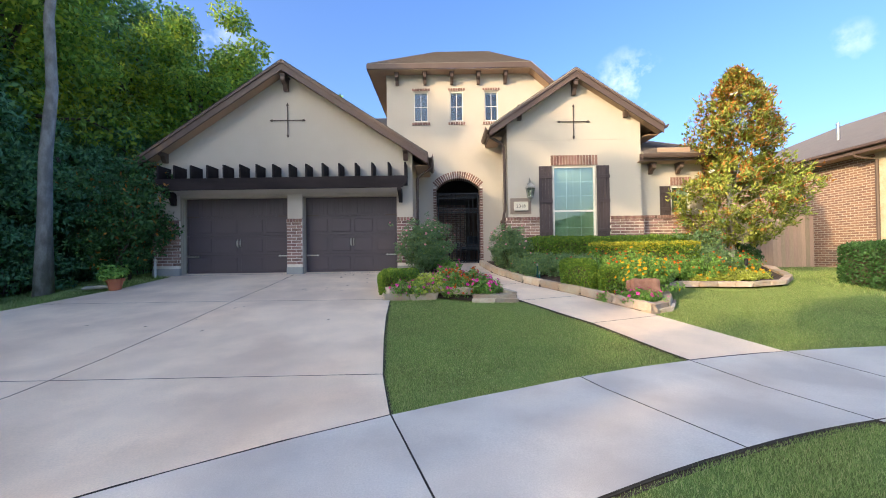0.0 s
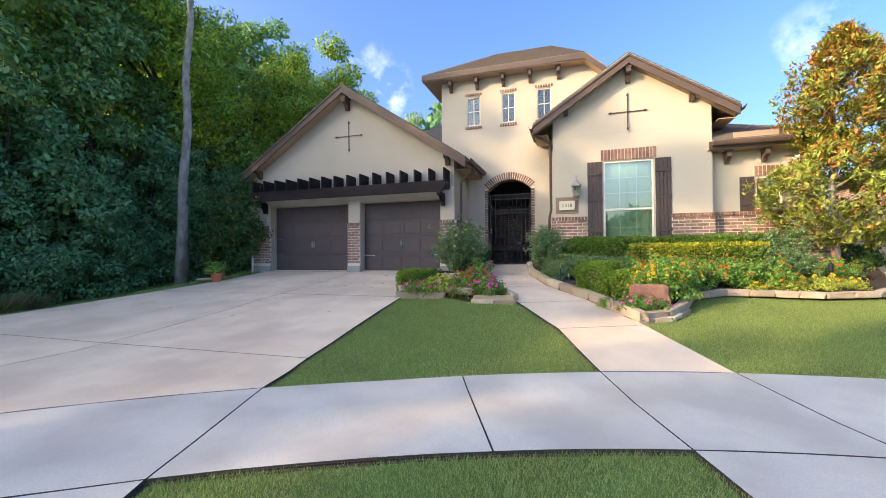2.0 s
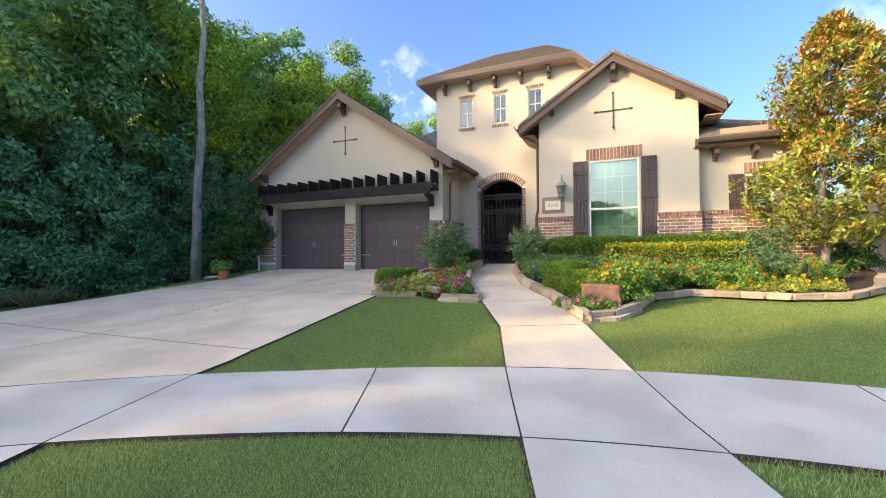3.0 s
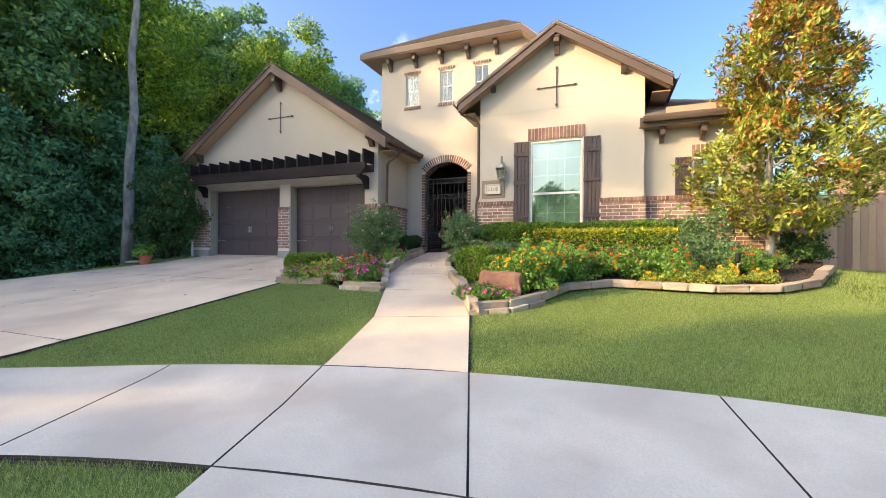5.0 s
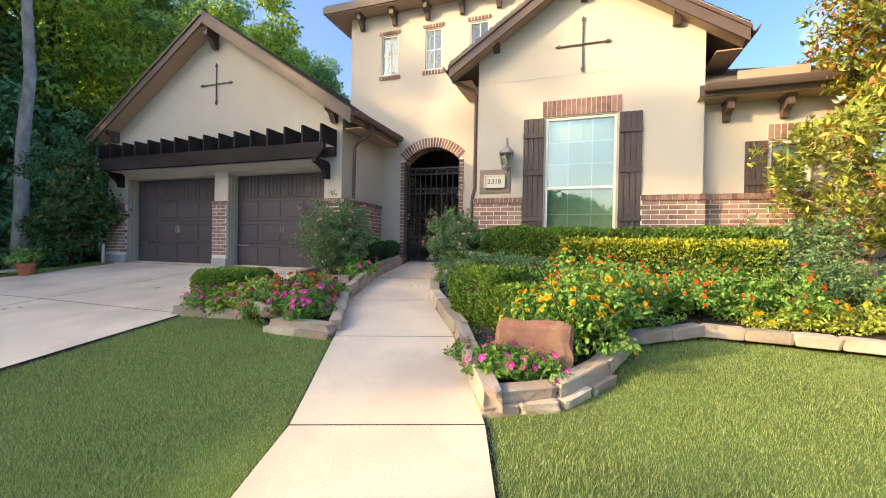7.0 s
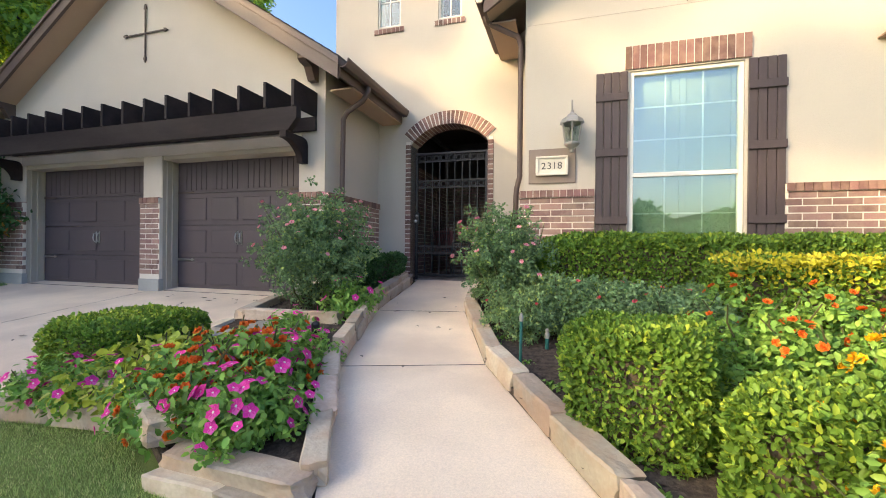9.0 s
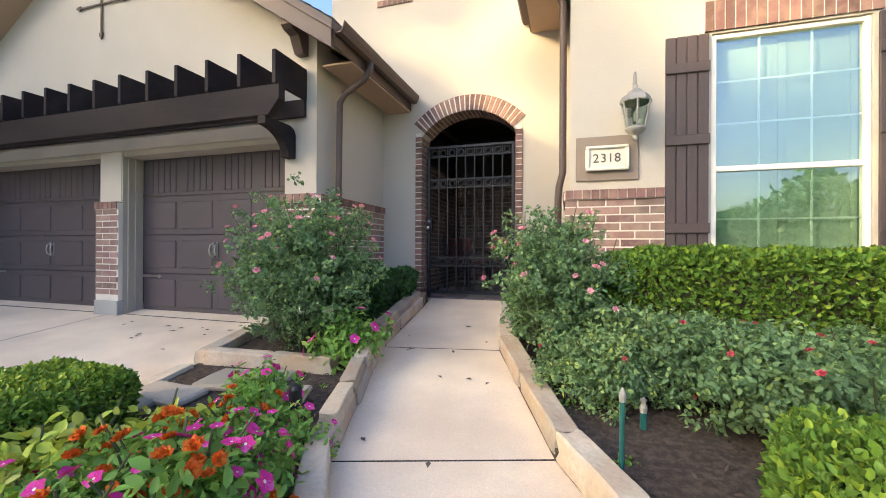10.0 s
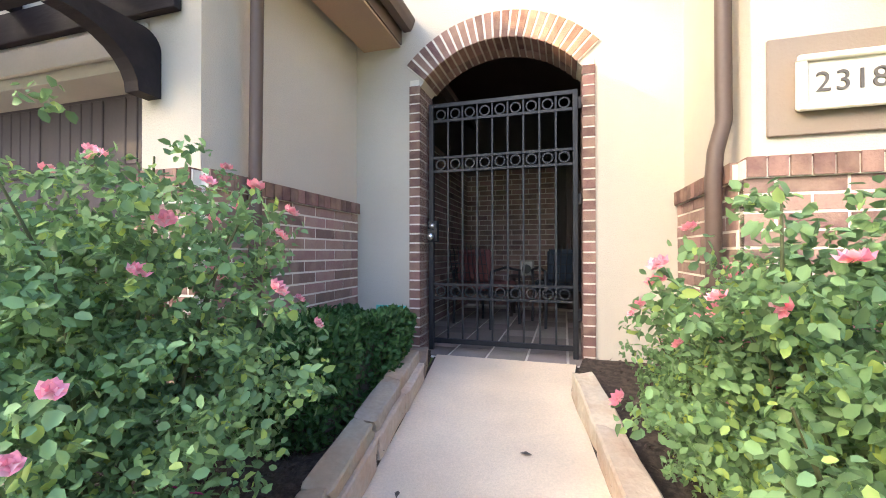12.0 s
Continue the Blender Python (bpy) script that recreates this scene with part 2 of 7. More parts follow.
LEAF_WOOD = leaf_material("woodland_leaves", (0.20, 0.36, 0.15), (0.42, 0.54, 0.12), 0.35, 0.28)
LEAF_WOOD_2 = leaf_material("bright_woodland_leaves", (0.21, 0.34, 0.06), (0.56, 0.62, 0.07), 0.45, 0.42)
LEAF_UNDER = leaf_material("understory_leaves", (0.145, 0.29, 0.135), (0.25, 0.4, 0.13), 0.3, 0.25)
LEAF_MAG = leaf_material("magnolia_leaves", (0.22, 0.27, 0.045), (0.5, 0.46, 0.1), 0.4, 0.25, 0.32)
LEAF_MAG_RUST = leaf_material("rusty_magnolia_leaves", (0.36, 0.15, 0.03), (0.46, 0.28, 0.06), 0.35, 0.25, 0.4)
LEAF_ROSE = leaf_material("rose_leaves", (0.16, 0.26, 0.115), (0.38, 0.48, 0.12), 0.14, 0.35)
LEAF_BOX = leaf_material("boxwood_leaves", (0.11, 0.205, 0.03), (0.34, 0.44, 0.05), 0.3, 0.3, 0.45)
LEAF_BOX_DARK = leaf_material("dark_shrub_leaves", (0.05, 0.115, 0.035), (0.1, 0.19, 0.05), 0.2, 0.25, 0.4)
LEAF_GOLD = leaf_material("golden_shrub_leaves", (0.36, 0.35, 0.03), (0.6, 0.54, 0.04), 0.4, 0.3)
LEAF_LIME = leaf_material("lime_leaves", (0.36, 0.42, 0.06), (0.52, 0.54, 0.16), 0.4, 0.35)
LEAF_BED = leaf_material("bedding_leaves", (0.17, 0.32, 0.065), (0.33, 0.47, 0.09), 0.3, 0.35)
GRASS_BLADE = leaf_material("grass_blades", (0.245, 0.335, 0.10), (0.56, 0.54, 0.25), 0.3, 0.32, 0.6)
FOUNTAIN = leaf_material("pale_grass_leaves", (0.20, 0.20, 0.09), (0.32, 0.29, 0.15), 0.3, 0.3, 0.6)
PETAL_PINK = leaf_material("magenta_petals", (0.62, 0.035, 0.27), (0.78, 0.16, 0.46), 0.3, 0.3, 0.6, 0.25)
PETAL_ROSE = leaf_material("rose_petals", (0.80, 0.30, 0.37), (0.88, 0.58, 0.60), 0.5, 0.3, 0.6, 0.2)
PETAL_RED = leaf_material("red_petals", (0.62, 0.09, 0.12), (0.72, 0.2, 0.2), 0.3, 0.3, 0.6, 0.2)
PETAL_ORANGE = leaf_material("orange_petals", (0.66, 0.13, 0.02), (0.75, 0.25, 0.03), 0.3, 0.3, 0.6, 0.2)
PETAL_YELLOW = leaf_material("yellow_petals", (0.85, 0.45, 0.015), (0.9, 0.62, 0.03), 0.4, 0.3, 0.6, 0.15)
PETAL_WHITE = leaf_material("white_petals", (0.75, 0.72, 0.62), None, 0.1, 0.3, 0.6, 0.1)


# ---- building helpers ----
def mesh_of(bm, name, mat):
    me = bpy.data.meshes.new(name)
    bmesh.ops.recalc_face_normals(bm, faces=bm.faces)
    bm.to_mesh(me)
    bm.free()
    me.materials.append(mat)
    return me


def part(name, bm, mat, parent=None, label=""):
    """Links a bmesh as one mesh object under a thing or part."""
    ob = new(name, mesh_of(bm, name, mat))
    if parent is not None:
        ob.parent = parent
    if label:
        ob["label"] = label
    return ob


def piece(name, me, m, parent):
    """An object of its own on shared mesh data."""
    ob = new(name, me)
    ob.parent = parent
    ob.matrix_basis = m
    return ob


def thing(name, at, label, category, group="", kind=""):
    """An Empty at a thing's base."""
    ob = new(name)
    ob.empty_display_size = 0.1
    ob.matrix_basis = at if isinstance(at, Matrix) else Matrix.Translation(at)
    return tagged(ob, label, category, group, kind)


def box(bm, x0, x1, y0, y1, z0, z1, bevel=0.0):
    r = bmesh.ops.create_cube(bm, size=1.0, matrix=Matrix.LocRotScale(((x0 + x1) / 2, (y0 + y1) / 2, (z0 + z1) / 2), None, (abs(x1 - x0), abs(y1 - y0), abs(z1 - z0))))
    if bevel:
        edges = list({e for v in r["verts"] for e in v.link_edges})
        bmesh.ops.bevel(bm, geom=edges, offset=bevel, segments=1, affect="EDGES", profile=0.5)
    return bm


def boxes(*rows, bevel=0.0):
    bm = bmesh.new()
    for r in rows:
        box(bm, *r, bevel=bevel)
    return bm


def prism(bm, outline, a0, a1, axis="y"):
    """Extrudes a flat outline: (x, z) along y, (y, z) along x, or (x, y) along z."""
    put = {"y": lambda p, a: (p[0], a, p[1]), "x": lambda p, a: (a, p[0], p[1]), "z": lambda p, a: (p[0], p[1], a)}[axis]
    v0 = [bm.verts.new(put(p, a0)) for p in outline]
    v1 = [bm.verts.new(put(p, a1)) for p in outline]
    bm.faces.new(v0)
    bm.faces.new(list(reversed(v1)))
    k = len(outline)
    for i in range(k):
        bm.faces.new((v0[i], v1[i], v1[(i + 1) % k], v0[(i + 1) % k]))
    return bm


def slab(bm, corners, thick):
    """A roof plane from its top corners, with thickness downwards."""
    v0 = [bm.verts.new(c) for c in corners]
    v1 = [bm.verts.new((c[0], c[1], c[2] - thick)) for c in corners]
    bm.faces.new(v0)
    bm.faces.new(list(reversed(v1)))
    k = len(corners)
    for i in range(k):
        bm.faces.new((v0[i], v1[i], v1[(i + 1) % k], v0[(i + 1) % k]))
    return bm


def tube(bm, path, radius, sides=8, flat=1.0):
    """A round bar along a path of points; radius may be one number or one for each point."""
    pts = [Vector(p) for p in path]
    rings = []
    u = None
    for i, p in enumerate(pts):
        d = (pts[min(i + 1, len(pts) - 1)] - pts[max(i - 1, 0)]).normalized()
        if u is None:
            u = d.cross(Vector((0.31, 0.9, 0.17)))
        u = (u - d * u.dot(d)).normalized()
        w = d.cross(u)
        r = radius[i] if isinstance(radius, (list, tuple)) else radius
        rings.append([bm.verts.new(p + u * (r * math.cos(2 * math.pi * k / sides)) + w * (r * flat * math.sin(2 * math.pi * k / sides))) for k in range(sides)])
    for a, b in zip(rings, rings[1:]):
        for k in range(sides):
            bm.faces.new((a[k], a[(k + 1) % sides], b[(k + 1) % sides], b[k]))
    bm.faces.new(list(reversed(rings[0])))
    bm.faces.new(rings[-1])
    return bm


def lathe(bm, profile, sides=12, centre=(0, 0, 0)):
    """Turns (radius, z) pairs round a vertical axis."""
    rings = [[bm.verts.new((centre[0] + r * math.cos(2 * math.pi * k / sides), centre[1] + r * math.sin(2 * math.pi * k / sides), centre[2] + z)) for k in range(sides)] for r, z in profile]
    for a, b in zip(rings, rings[1:]):
        for k in range(sides):
            bm.faces.new((a[k], a[(k + 1) % sides], b[(k + 1) % sides], b[k]))
    bm.faces.new(list(reversed(rings[0])))
    bm.faces.new(rings[-1])
    return bm


def smooth(ob):
    for p in ob.data.polygons:
        p.use_smooth = True
    return ob


# ---- the lie of the land ----
KNOT_Y = (-60, 2, 3.5, 4.5, 6, 8.9, 10.4, 12, 13.5, 60)
KNOT_Z = (-0.05, 0.02, 0.04, 0.11, 0.25, 0.555, 0.74, 0.92, 0.95, 1.0)


def land(x, y):
    """Height of the ground: level by the street, rising to the house, falling to the woods and to the side yard."""
    z = np.interp(y, KNOT_Y, KNOT_Z)
    z = z - np.clip((-7.6 - x) * 0.16, 0, 0.38) * np.clip((y - 2) / 5, 0, 1)
    z = np.where((y > 12.2) & (x > -7.2) & (x < 7.4), np.minimum(z, 0.80), z)
    cap = 0.58
    k = np.clip((x - 7.6) / 2.0, 0, 1)
    return z * (1 - k) + np.minimum(z, cap) * k


def ground_z(x, y):
    return float(land(np.float64(x), np.float64(y)))


def draped(outline, lift, thick=0.0, step=0.4):
    """A flat sheet with this outline, laid on the land and lifted; thick gives it edges."""
    bm = bmesh.new()
    f = bm.faces.new([bm.verts.new((x, y, 0)) for x, y in outline])
    lo, hi = min(p[1] for p in outline), max(p[1] for p in outline)
    for k in (2, 3.5, 4.5, 6, 8.9, 10.4, 12):
        if lo < k < hi:
            bmesh.ops.bisect_plane(bm, geom=bm.verts[:] + bm.edges[:] + bm.faces[:], plane_co=(0, k, 0), plane_no=(0, 1, 0))
    for v in bm.verts:
        v.co.z = float(np.interp(v.co.y, KNOT_Y, KNOT_Z)) + lift
    if thick:
        r = bmesh.ops.extrude_face_region(bm, geom=bm.faces[:])
        for v in [g for g in r["geom"] if isinstance(g, bmesh.types.BMVert)]:
            v.co.z -= thick
    return bm


# ---- ground, paths and drive ----
CX, CY = 5.5, -7.45          # centre of the round street end
R_FAR, R_NEAR, R_KERB = 12.0, 10.56, 8.7


def arc(r, x0, x1, n=10):
    """Points of a circle round the street's end, from x0 to x1, on its far side."""
    return [(x, CY + math.sqrt(r * r - (x - CX) ** 2)) for x in [x0 + (x1 - x0) * i / n for i in range(n + 1)]]


def sheet(x0, x1, y0, y1, nx, ny):
    xs, ys = np.linspace(x0, x1, nx), np.linspace(y0, y1, ny)
    gx, gy = np.meshgrid(xs, ys)
    gz = land(gx, gy) - 0.03
    co = np.stack([gx, gy, gz], -1).reshape(-1, 3)
    i = np.arange(nx * ny).reshape(ny, nx)
    faces = np.stack([i[:-1, :-1], i[:-1, 1:], i[1:, 1:], i[1:, :-1]], -1).reshape(-1, 4)
    return co, faces


co, faces = sheet(-40, 40, -40, 60, 161, 201)
rim = [(-1500, -1500), (1500, -1500), (1500, 1500), (-1500, 1500)]
base = len(co)
outer = [(-40, -40, float(land(-40.0, -40.0)) - 0.03), (40, -40, float(land(40.0, -40.0)) - 0.03), (40, 60, float(land(40.0, 60.0)) - 0.03), (-40, 60, float(land(-40.0, 60.0)) - 0.03)]
co = co.tolist() + list(outer) + [(x, y, 0.4) for x, y in rim]
faces = faces.tolist() + [(base + i, base + (i + 1) % 4, base + 4 + (i + 1) % 4, base + 4 + i) for i in range(4)]
me = bpy.data.meshes.new("ground")
me.from_pydata(co, [], faces)
me.materials.append(TURF)
ground = tagged(new("ground", me), "mown green lawn ground sloping up to the house", "ground", kind="structure")

WALK_L = [(2.49, 4.17), (2.05, 5.66), (1.34, 7.16), (0.63, 8.54), (0.19, 10.10), (0.04, 11.5), (-0.02, 12.0)]
WALK_R = [(3.67, 4.40), (3.15, 6.02), (2.49, 7.48), (1.715, 8.84), (1.21, 10.23), (1.02, 11.55), (1.06, 12.0)]


def shrink(poly, d):
    """Moves a convex-ish outline inwards by about d, to leave a joint."""
    cx, cy = sum(p[0] for p in poly) / len(poly), sum(p[1] for p in poly) / len(poly)
    out = []
    k = len(poly)
    for i in range(k):
        a, b, c = Vector(poly[i - 1]), Vector(poly[i]), Vector(poly[(i + 1) % k])
        n1, n2 = (b - a).orthogonal().normalized(), (c - b).orthogonal().normalized()
        mid = Vector((cx, cy)) - b
        if n1.dot(mid) < 0:
            n1 = -n1
        if n2.dot(mid) < 0:
            n2 = -n2
        n = (n1 + n2)
        n = n.normalized() if n.length > 0.05 else n1
        out.append(tuple(b + n * d))
    return out


def paving(name, label, category, mat, panels, gap=0.009):
    root = part(name, draped(panels[0], -0.05), JOINT)
    tagged(root, label, category, kind="structure")
    for p in panels:
        part("soil_edge", draped(shrink(p, -0.03), -0.026 + 0.0005 * (len(root.children) % 9)), SOIL, root, "bare soil along the paving")
        part("joint_bed", draped(p, -0.012), JOINT, root)
        slab_ob = part("slab", draped(shrink(p, gap), 0.0, 0.09), mat, root)
        slab_ob.data.materials.append(JOINT)
        for f in slab_ob.data.polygons:
            f.material_index = int(abs(f.normal.z) < 0.5)
    return root


def along(poly, t):
    t = max(0, min(len(poly) - 1.0001, t))
    i = int(t)
    a, b = Vector(poly[i]), Vector(poly[i + 1])
    return tuple(a + (b - a) * (t - i))


# front walk: four cuts
panels = []
for i, j in ((0, 1), (1, 2), (2, 3), (3, 4), (4, 6)):
    if j == 6:
        panels.append([WALK_L[4], WALK_R[4], WALK_R[5], WALK_R[6], WALK_L[6], WALK_L[5]])
    else:
        panels.append([WALK_L[i], WALK_R[i], WALK_R[j], WALK_L[j]])
panels[0] = [WALK_L[0]] + arc(R_FAR, 2.49, 3.67, 4)[1:-1] + [WALK_R[0], WALK_R[1], WALK_L[1]]
paving("front_walk", "pale concrete front walk with tooled joints", "walkway", CONCRETE, panels)

# public sidewalk round the street's end, in radial panels
cuts = [(-0.40, 0.07), (1.24, 1.79), (2.49, 2.93), (3.67, 4.12), (5.33, 5.48), (6.9, 6.75), (8.4, 8.0), (9.8, 9.2), (11.2, 10.5)]
panels = []
for (a0, b0), (a1, b1) in zip(cuts, cuts[1:]):
    panels.append(arc(R_FAR, a0, a1, 5) + arc(R_NEAR, b0, b1, 5)[::-1])
left = arc(R_FAR, -3.72, -0.40, 6) + arc(R_NEAR, -3.2, 0.07, 6)[::-1]
panels.append(left)
panels.append(arc(R_FAR, -6.2, -3.72, 8) + arc(R_NEAR, -4.9, -3.2, 6)[::-1])
paving("sidewalk", "whitish concrete sidewalk curving round the lawn", "sidewalk", CONCRETE_WALK, panels)

# driveway
drive_right = [(-0.40, 3.04), (-0.60, 4.0), (-0.74, 5.06), (-0.87, 6.2), (-0.96, 7.38), (-1.06, 8.9), (-1.15, 10.22)]
drive_left = [(-8.6, 3.2), (-8.32, 3.85), (-7.95, 5.0), (-7.35, 7.4), (-7.0, 8.9), (-6.85, 10.3)]
panels = [
    arc(R_FAR, -3.72, -0.40, 5) + [(-0.585, 3.9), (-3.72, 3.85)],
    [(-3.72, 3.85), (-0.585, 3.9)] + drive_right[2:5] + [(-3.83, 7.42)],
    [(-3.83, 7.42)] + drive_right[4:7] + [(-1.15, 10.47), (-3.78, 10.47)],
    arc(R_FAR, -6.3, -3.72, 5) + [(-3.72, 3.85), (-8.32, 3.85), (-8.6, 3.0)],
    [(-8.32, 3.85), (-3.72, 3.85), (-3.83, 7.42), (-7.35, 7.4), (-7.95, 5.0)],
    [(-7.35, 7.4), (-3.83, 7.42), (-3.78, 10.47), (-7.36, 10.47), (-6.85, 10.3), (-7.0, 8.9)],
    [(-6.76, 10.48), (-1.13, 10.48), (-1.13, 11.0), (-6.76, 11.0)],
]
paving("driveway", "wide pale concrete driveway with stains and joints", "driveway", CONCRETE, panels)
apron = [arc(R_NEAR, -3.2, 0.07, 6) + [(0.75, 0.0), (-2.0, -1.5)],
         arc(R_NEAR, 2.93, 4.12, 4) + [(4.55, 1.6), (3.3, 1.6)]]
paving("drive_apron", "concrete apron between sidewalk and street", "driveway", CONCRETE_WALK, apron)
street = [(CX + R_KERB * math.cos(a), CY + R_KERB * math.sin(a)) for a in [2 * math.pi * i / 40 for i in range(40)]]
tagged(part("road", draped(street, -0.02), CONCRETE_WALK), "pale concrete street end", "road", kind="structure")


# ---- brickwork ----
BL, BH, BD, MJ = 0.239, 0.0635, 0.05, 0.0135     # brick length, height, depth, joint


def brick_mesh(length, height, depth, mat):
    bm = boxes((0, length, 0, depth, 0, height))
    return mesh_of(bm, "brick", mat)


_bricks = {}


def brick_of(length, height, depth, mat):
    key = (round(length, 2), round(height, 3), round(depth, 3), mat.name)
    if key not in _bricks:
        _bricks[key] = brick_mesh(key[0], key[1], key[2], mat)
    return _bricks[key]


def brick_field(parent, corner, turn, width, z0, z1, cap=True, shift=0.0, mat=BRICK):
    """Bricks in running bond on a wall face. corner: the lower left end seen from outside; turn: degrees of the face about z."""
    m = Matrix.Translation((corner[0], corner[1], 0)) @ pose(0, 0, 0, 0, 0, turn)
    top = z1 - (0.09 if cap else 0.0)
    bm = boxes((0, width, 0.004, BD + 0.01, z0, top))
    bm.transform(m)
    part("mortar", bm, MORTAR, parent)
    rows = int((top - z0) / (BH + MJ))
    z = top - rows * (BH + MJ)
    for r in range(rows):
        x = -(BL + MJ) * (0.5 if r % 2 else 0.0) + shift
        while x < width - 0.02:
            a, b = max(0.0, x), min(width, x + BL)
            if b - a > 0.03:
                piece("brick", brick_of(b - a, BH, BD, mat), m @ Matrix.Translation((a, random.uniform(-0.002, 0.002), z + r * (BH + MJ) + MJ)), parent)
            x += BL + MJ
    if cap:
        bm = boxes((0, width, -0.012, BD + 0.01, top, z1 - 0.008))
        bm.transform(m)
        part("cap_mortar", bm, MORTAR, parent)
        n = max(1, round(width / 0.0775))
        for i in range(n):
            w = width / n
            piece("cap_brick", brick_of(w - 0.010, 0.088, 0.075, BRICK_RED), m @ Matrix.Translation((i * w + 0.005, -0.022, top + 0.004)), parent)


def soldier_row(parent, x0, x1, y, z0, z1, proud=0.02, mat=BRICK_RED):
    """Bricks on end over or under an opening, on a face that looks along -y."""
    part("mortar", boxes((x0, x1, y - proud + 0.005, y + 0.02, z0, z1)), MORTAR, parent)
    n = round((x1 - x0) / 0.077)
    w = (x1 - x0) / n
    for i in range(n):
        piece("brick", brick_of(w - 0.011, z1 - z0, 0.05, mat), Matrix.Translation((x0 + i * w + 0.0055, y - proud + random.uniform(-0.002, 0.002), z0)), parent)


# ---- the house ----
YG, YR, YT, YS = 10.45, 10.98, 12.04, 11.2       # garage, gabled wing, tower and low wing fronts
ZD = 0.74                                        # floor of the garage


def structure(name, bm, mat, label, category):
    bmesh.ops.remove_doubles(bm, verts=bm.verts, dist=1e-4)
    return tagged(part(name, bm, mat), label, category, kind="structure")


# garage front with two openings under a gable
bm = bmesh.new()
G0, G1, GA = -7.38, -0.76, -3.95
DO = ((-6.72, -3.96), (-3.59, -1.15))
DOOR_TOP = 2.80
prism(bm, [(G0, 0.6), (DO[0][0], 0.6), (DO[0][0], DOOR_TOP), (G0, DOOR_TOP)], YG, YG + 0.25)
prism(bm, [(DO[0][1], 0.6), (DO[1][0], 0.6), (DO[1][0], DOOR_TOP), (DO[0][1], DOOR_TOP)], YG, YG + 0.25)
prism(bm, [(DO[1][1], 0.6), (G1, 0.6), (G1, DOOR_TOP), (DO[1][1], DOOR_TOP)], YG, YG + 0.25)
GS = 0.66
prism(bm, [(G0, DOOR_TOP), (DO[0][0], DOOR_TOP), (DO[0][1], DOOR_TOP), (DO[1][0], DOOR_TOP), (DO[1][1], DOOR_TOP), (G1, DOOR_TOP), (G1, 5.885 - GS * (G1 - GA)), (GA, 5.885), (G0, 5.885 - GS * (GA - G0))], YG, YG + 0.25)
wall_garage = structure("wall_garage", bm, STUCCO, "cream stucco garage gable wall with brick base", "wall")
bm = boxes((G1 - 0.2, G1, YG + 0.25, YT + 0.1, 0.6, 3.75), (G0, G0 + 0.2, YG + 0.25, 17.5, 0.4, 3.6))
wall_garage_side = structure("wall_garage_side", bm, STUCCO, "cream stucco side wall of the garage", "wall")
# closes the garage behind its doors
structure("wall_garage_back", boxes((G0 + 0.2, G1 - 0.2, 11.6, 11.7, 0.6, 3.2)), INTERIOR_SHADE, "plain dim garage wall", "wall")

# brick base of the garage piers
for x0, x1 in ((G0, DO[0][0]), (DO[0][1], DO[1][0]), (DO[1][1], G1)):
    brick_field(wall_garage, (x0 - 0.012, YG - 0.045), 0, x1 - x0 + 0.024, 0.92, 2.15)
    part("pier_base", boxes((x0 - 0.02, x1 + 0.02, YG - 0.06, YG + 0.03, 0.62, 0.92), bevel=0.008), CONCRETE_BASE, wall_garage, "grey concrete pier base")
brick_field(wall_garage_side, (G1 + 0.045, YG - 0.01), 90, YT - YG - 0.05, 0.70, 2.15, shift=-0.08)

# taupe board lining of the door recesses
for n, (x0, x1) in enumerate(DO):
    lining = tagged(part("door_lining", boxes((x0, x0 + 0.012, YG + 0.01, YG + 0.27, ZD + 0.01, DOOR_TOP), (x1 - 0.012, x1, YG + 0.01, YG + 0.27, ZD + 0.01, DOOR_TOP)), TAUPE),
                    "taupe board lining of the garage door recess", "trim", kind="structure")
    for k in (0.07, 0.16):
        part("batten", boxes((x0 + 0.012, x0 + 0.028, YG + k, YG + k + 0.022, ZD + 0.01, DOOR_TOP - 0.1)), TAUPE, lining)
        part("batten", boxes((x1 - 0.028, x1 - 0.012, YG + k, YG + k + 0.022, ZD + 0.01, DOOR_TOP - 0.1)), TAUPE, lining)
    part("head_board", boxes((x0 + 0.012, x1 - 0.012, YG + 0.02, YG + 0.27, DOOR_TOP - 0.075, DOOR_TOP - 0.005)), TAUPE, lining)
structure("door_header_trim", boxes((DO[0][0] - 0.05, DO[1][1] + 0.05, YG - 0.03, YG - 0.003, DOOR_TOP - 0.02, DOOR_TOP + 0.13), bevel=0.005), TAUPE, "long taupe trim board over the garage doors", "trim")


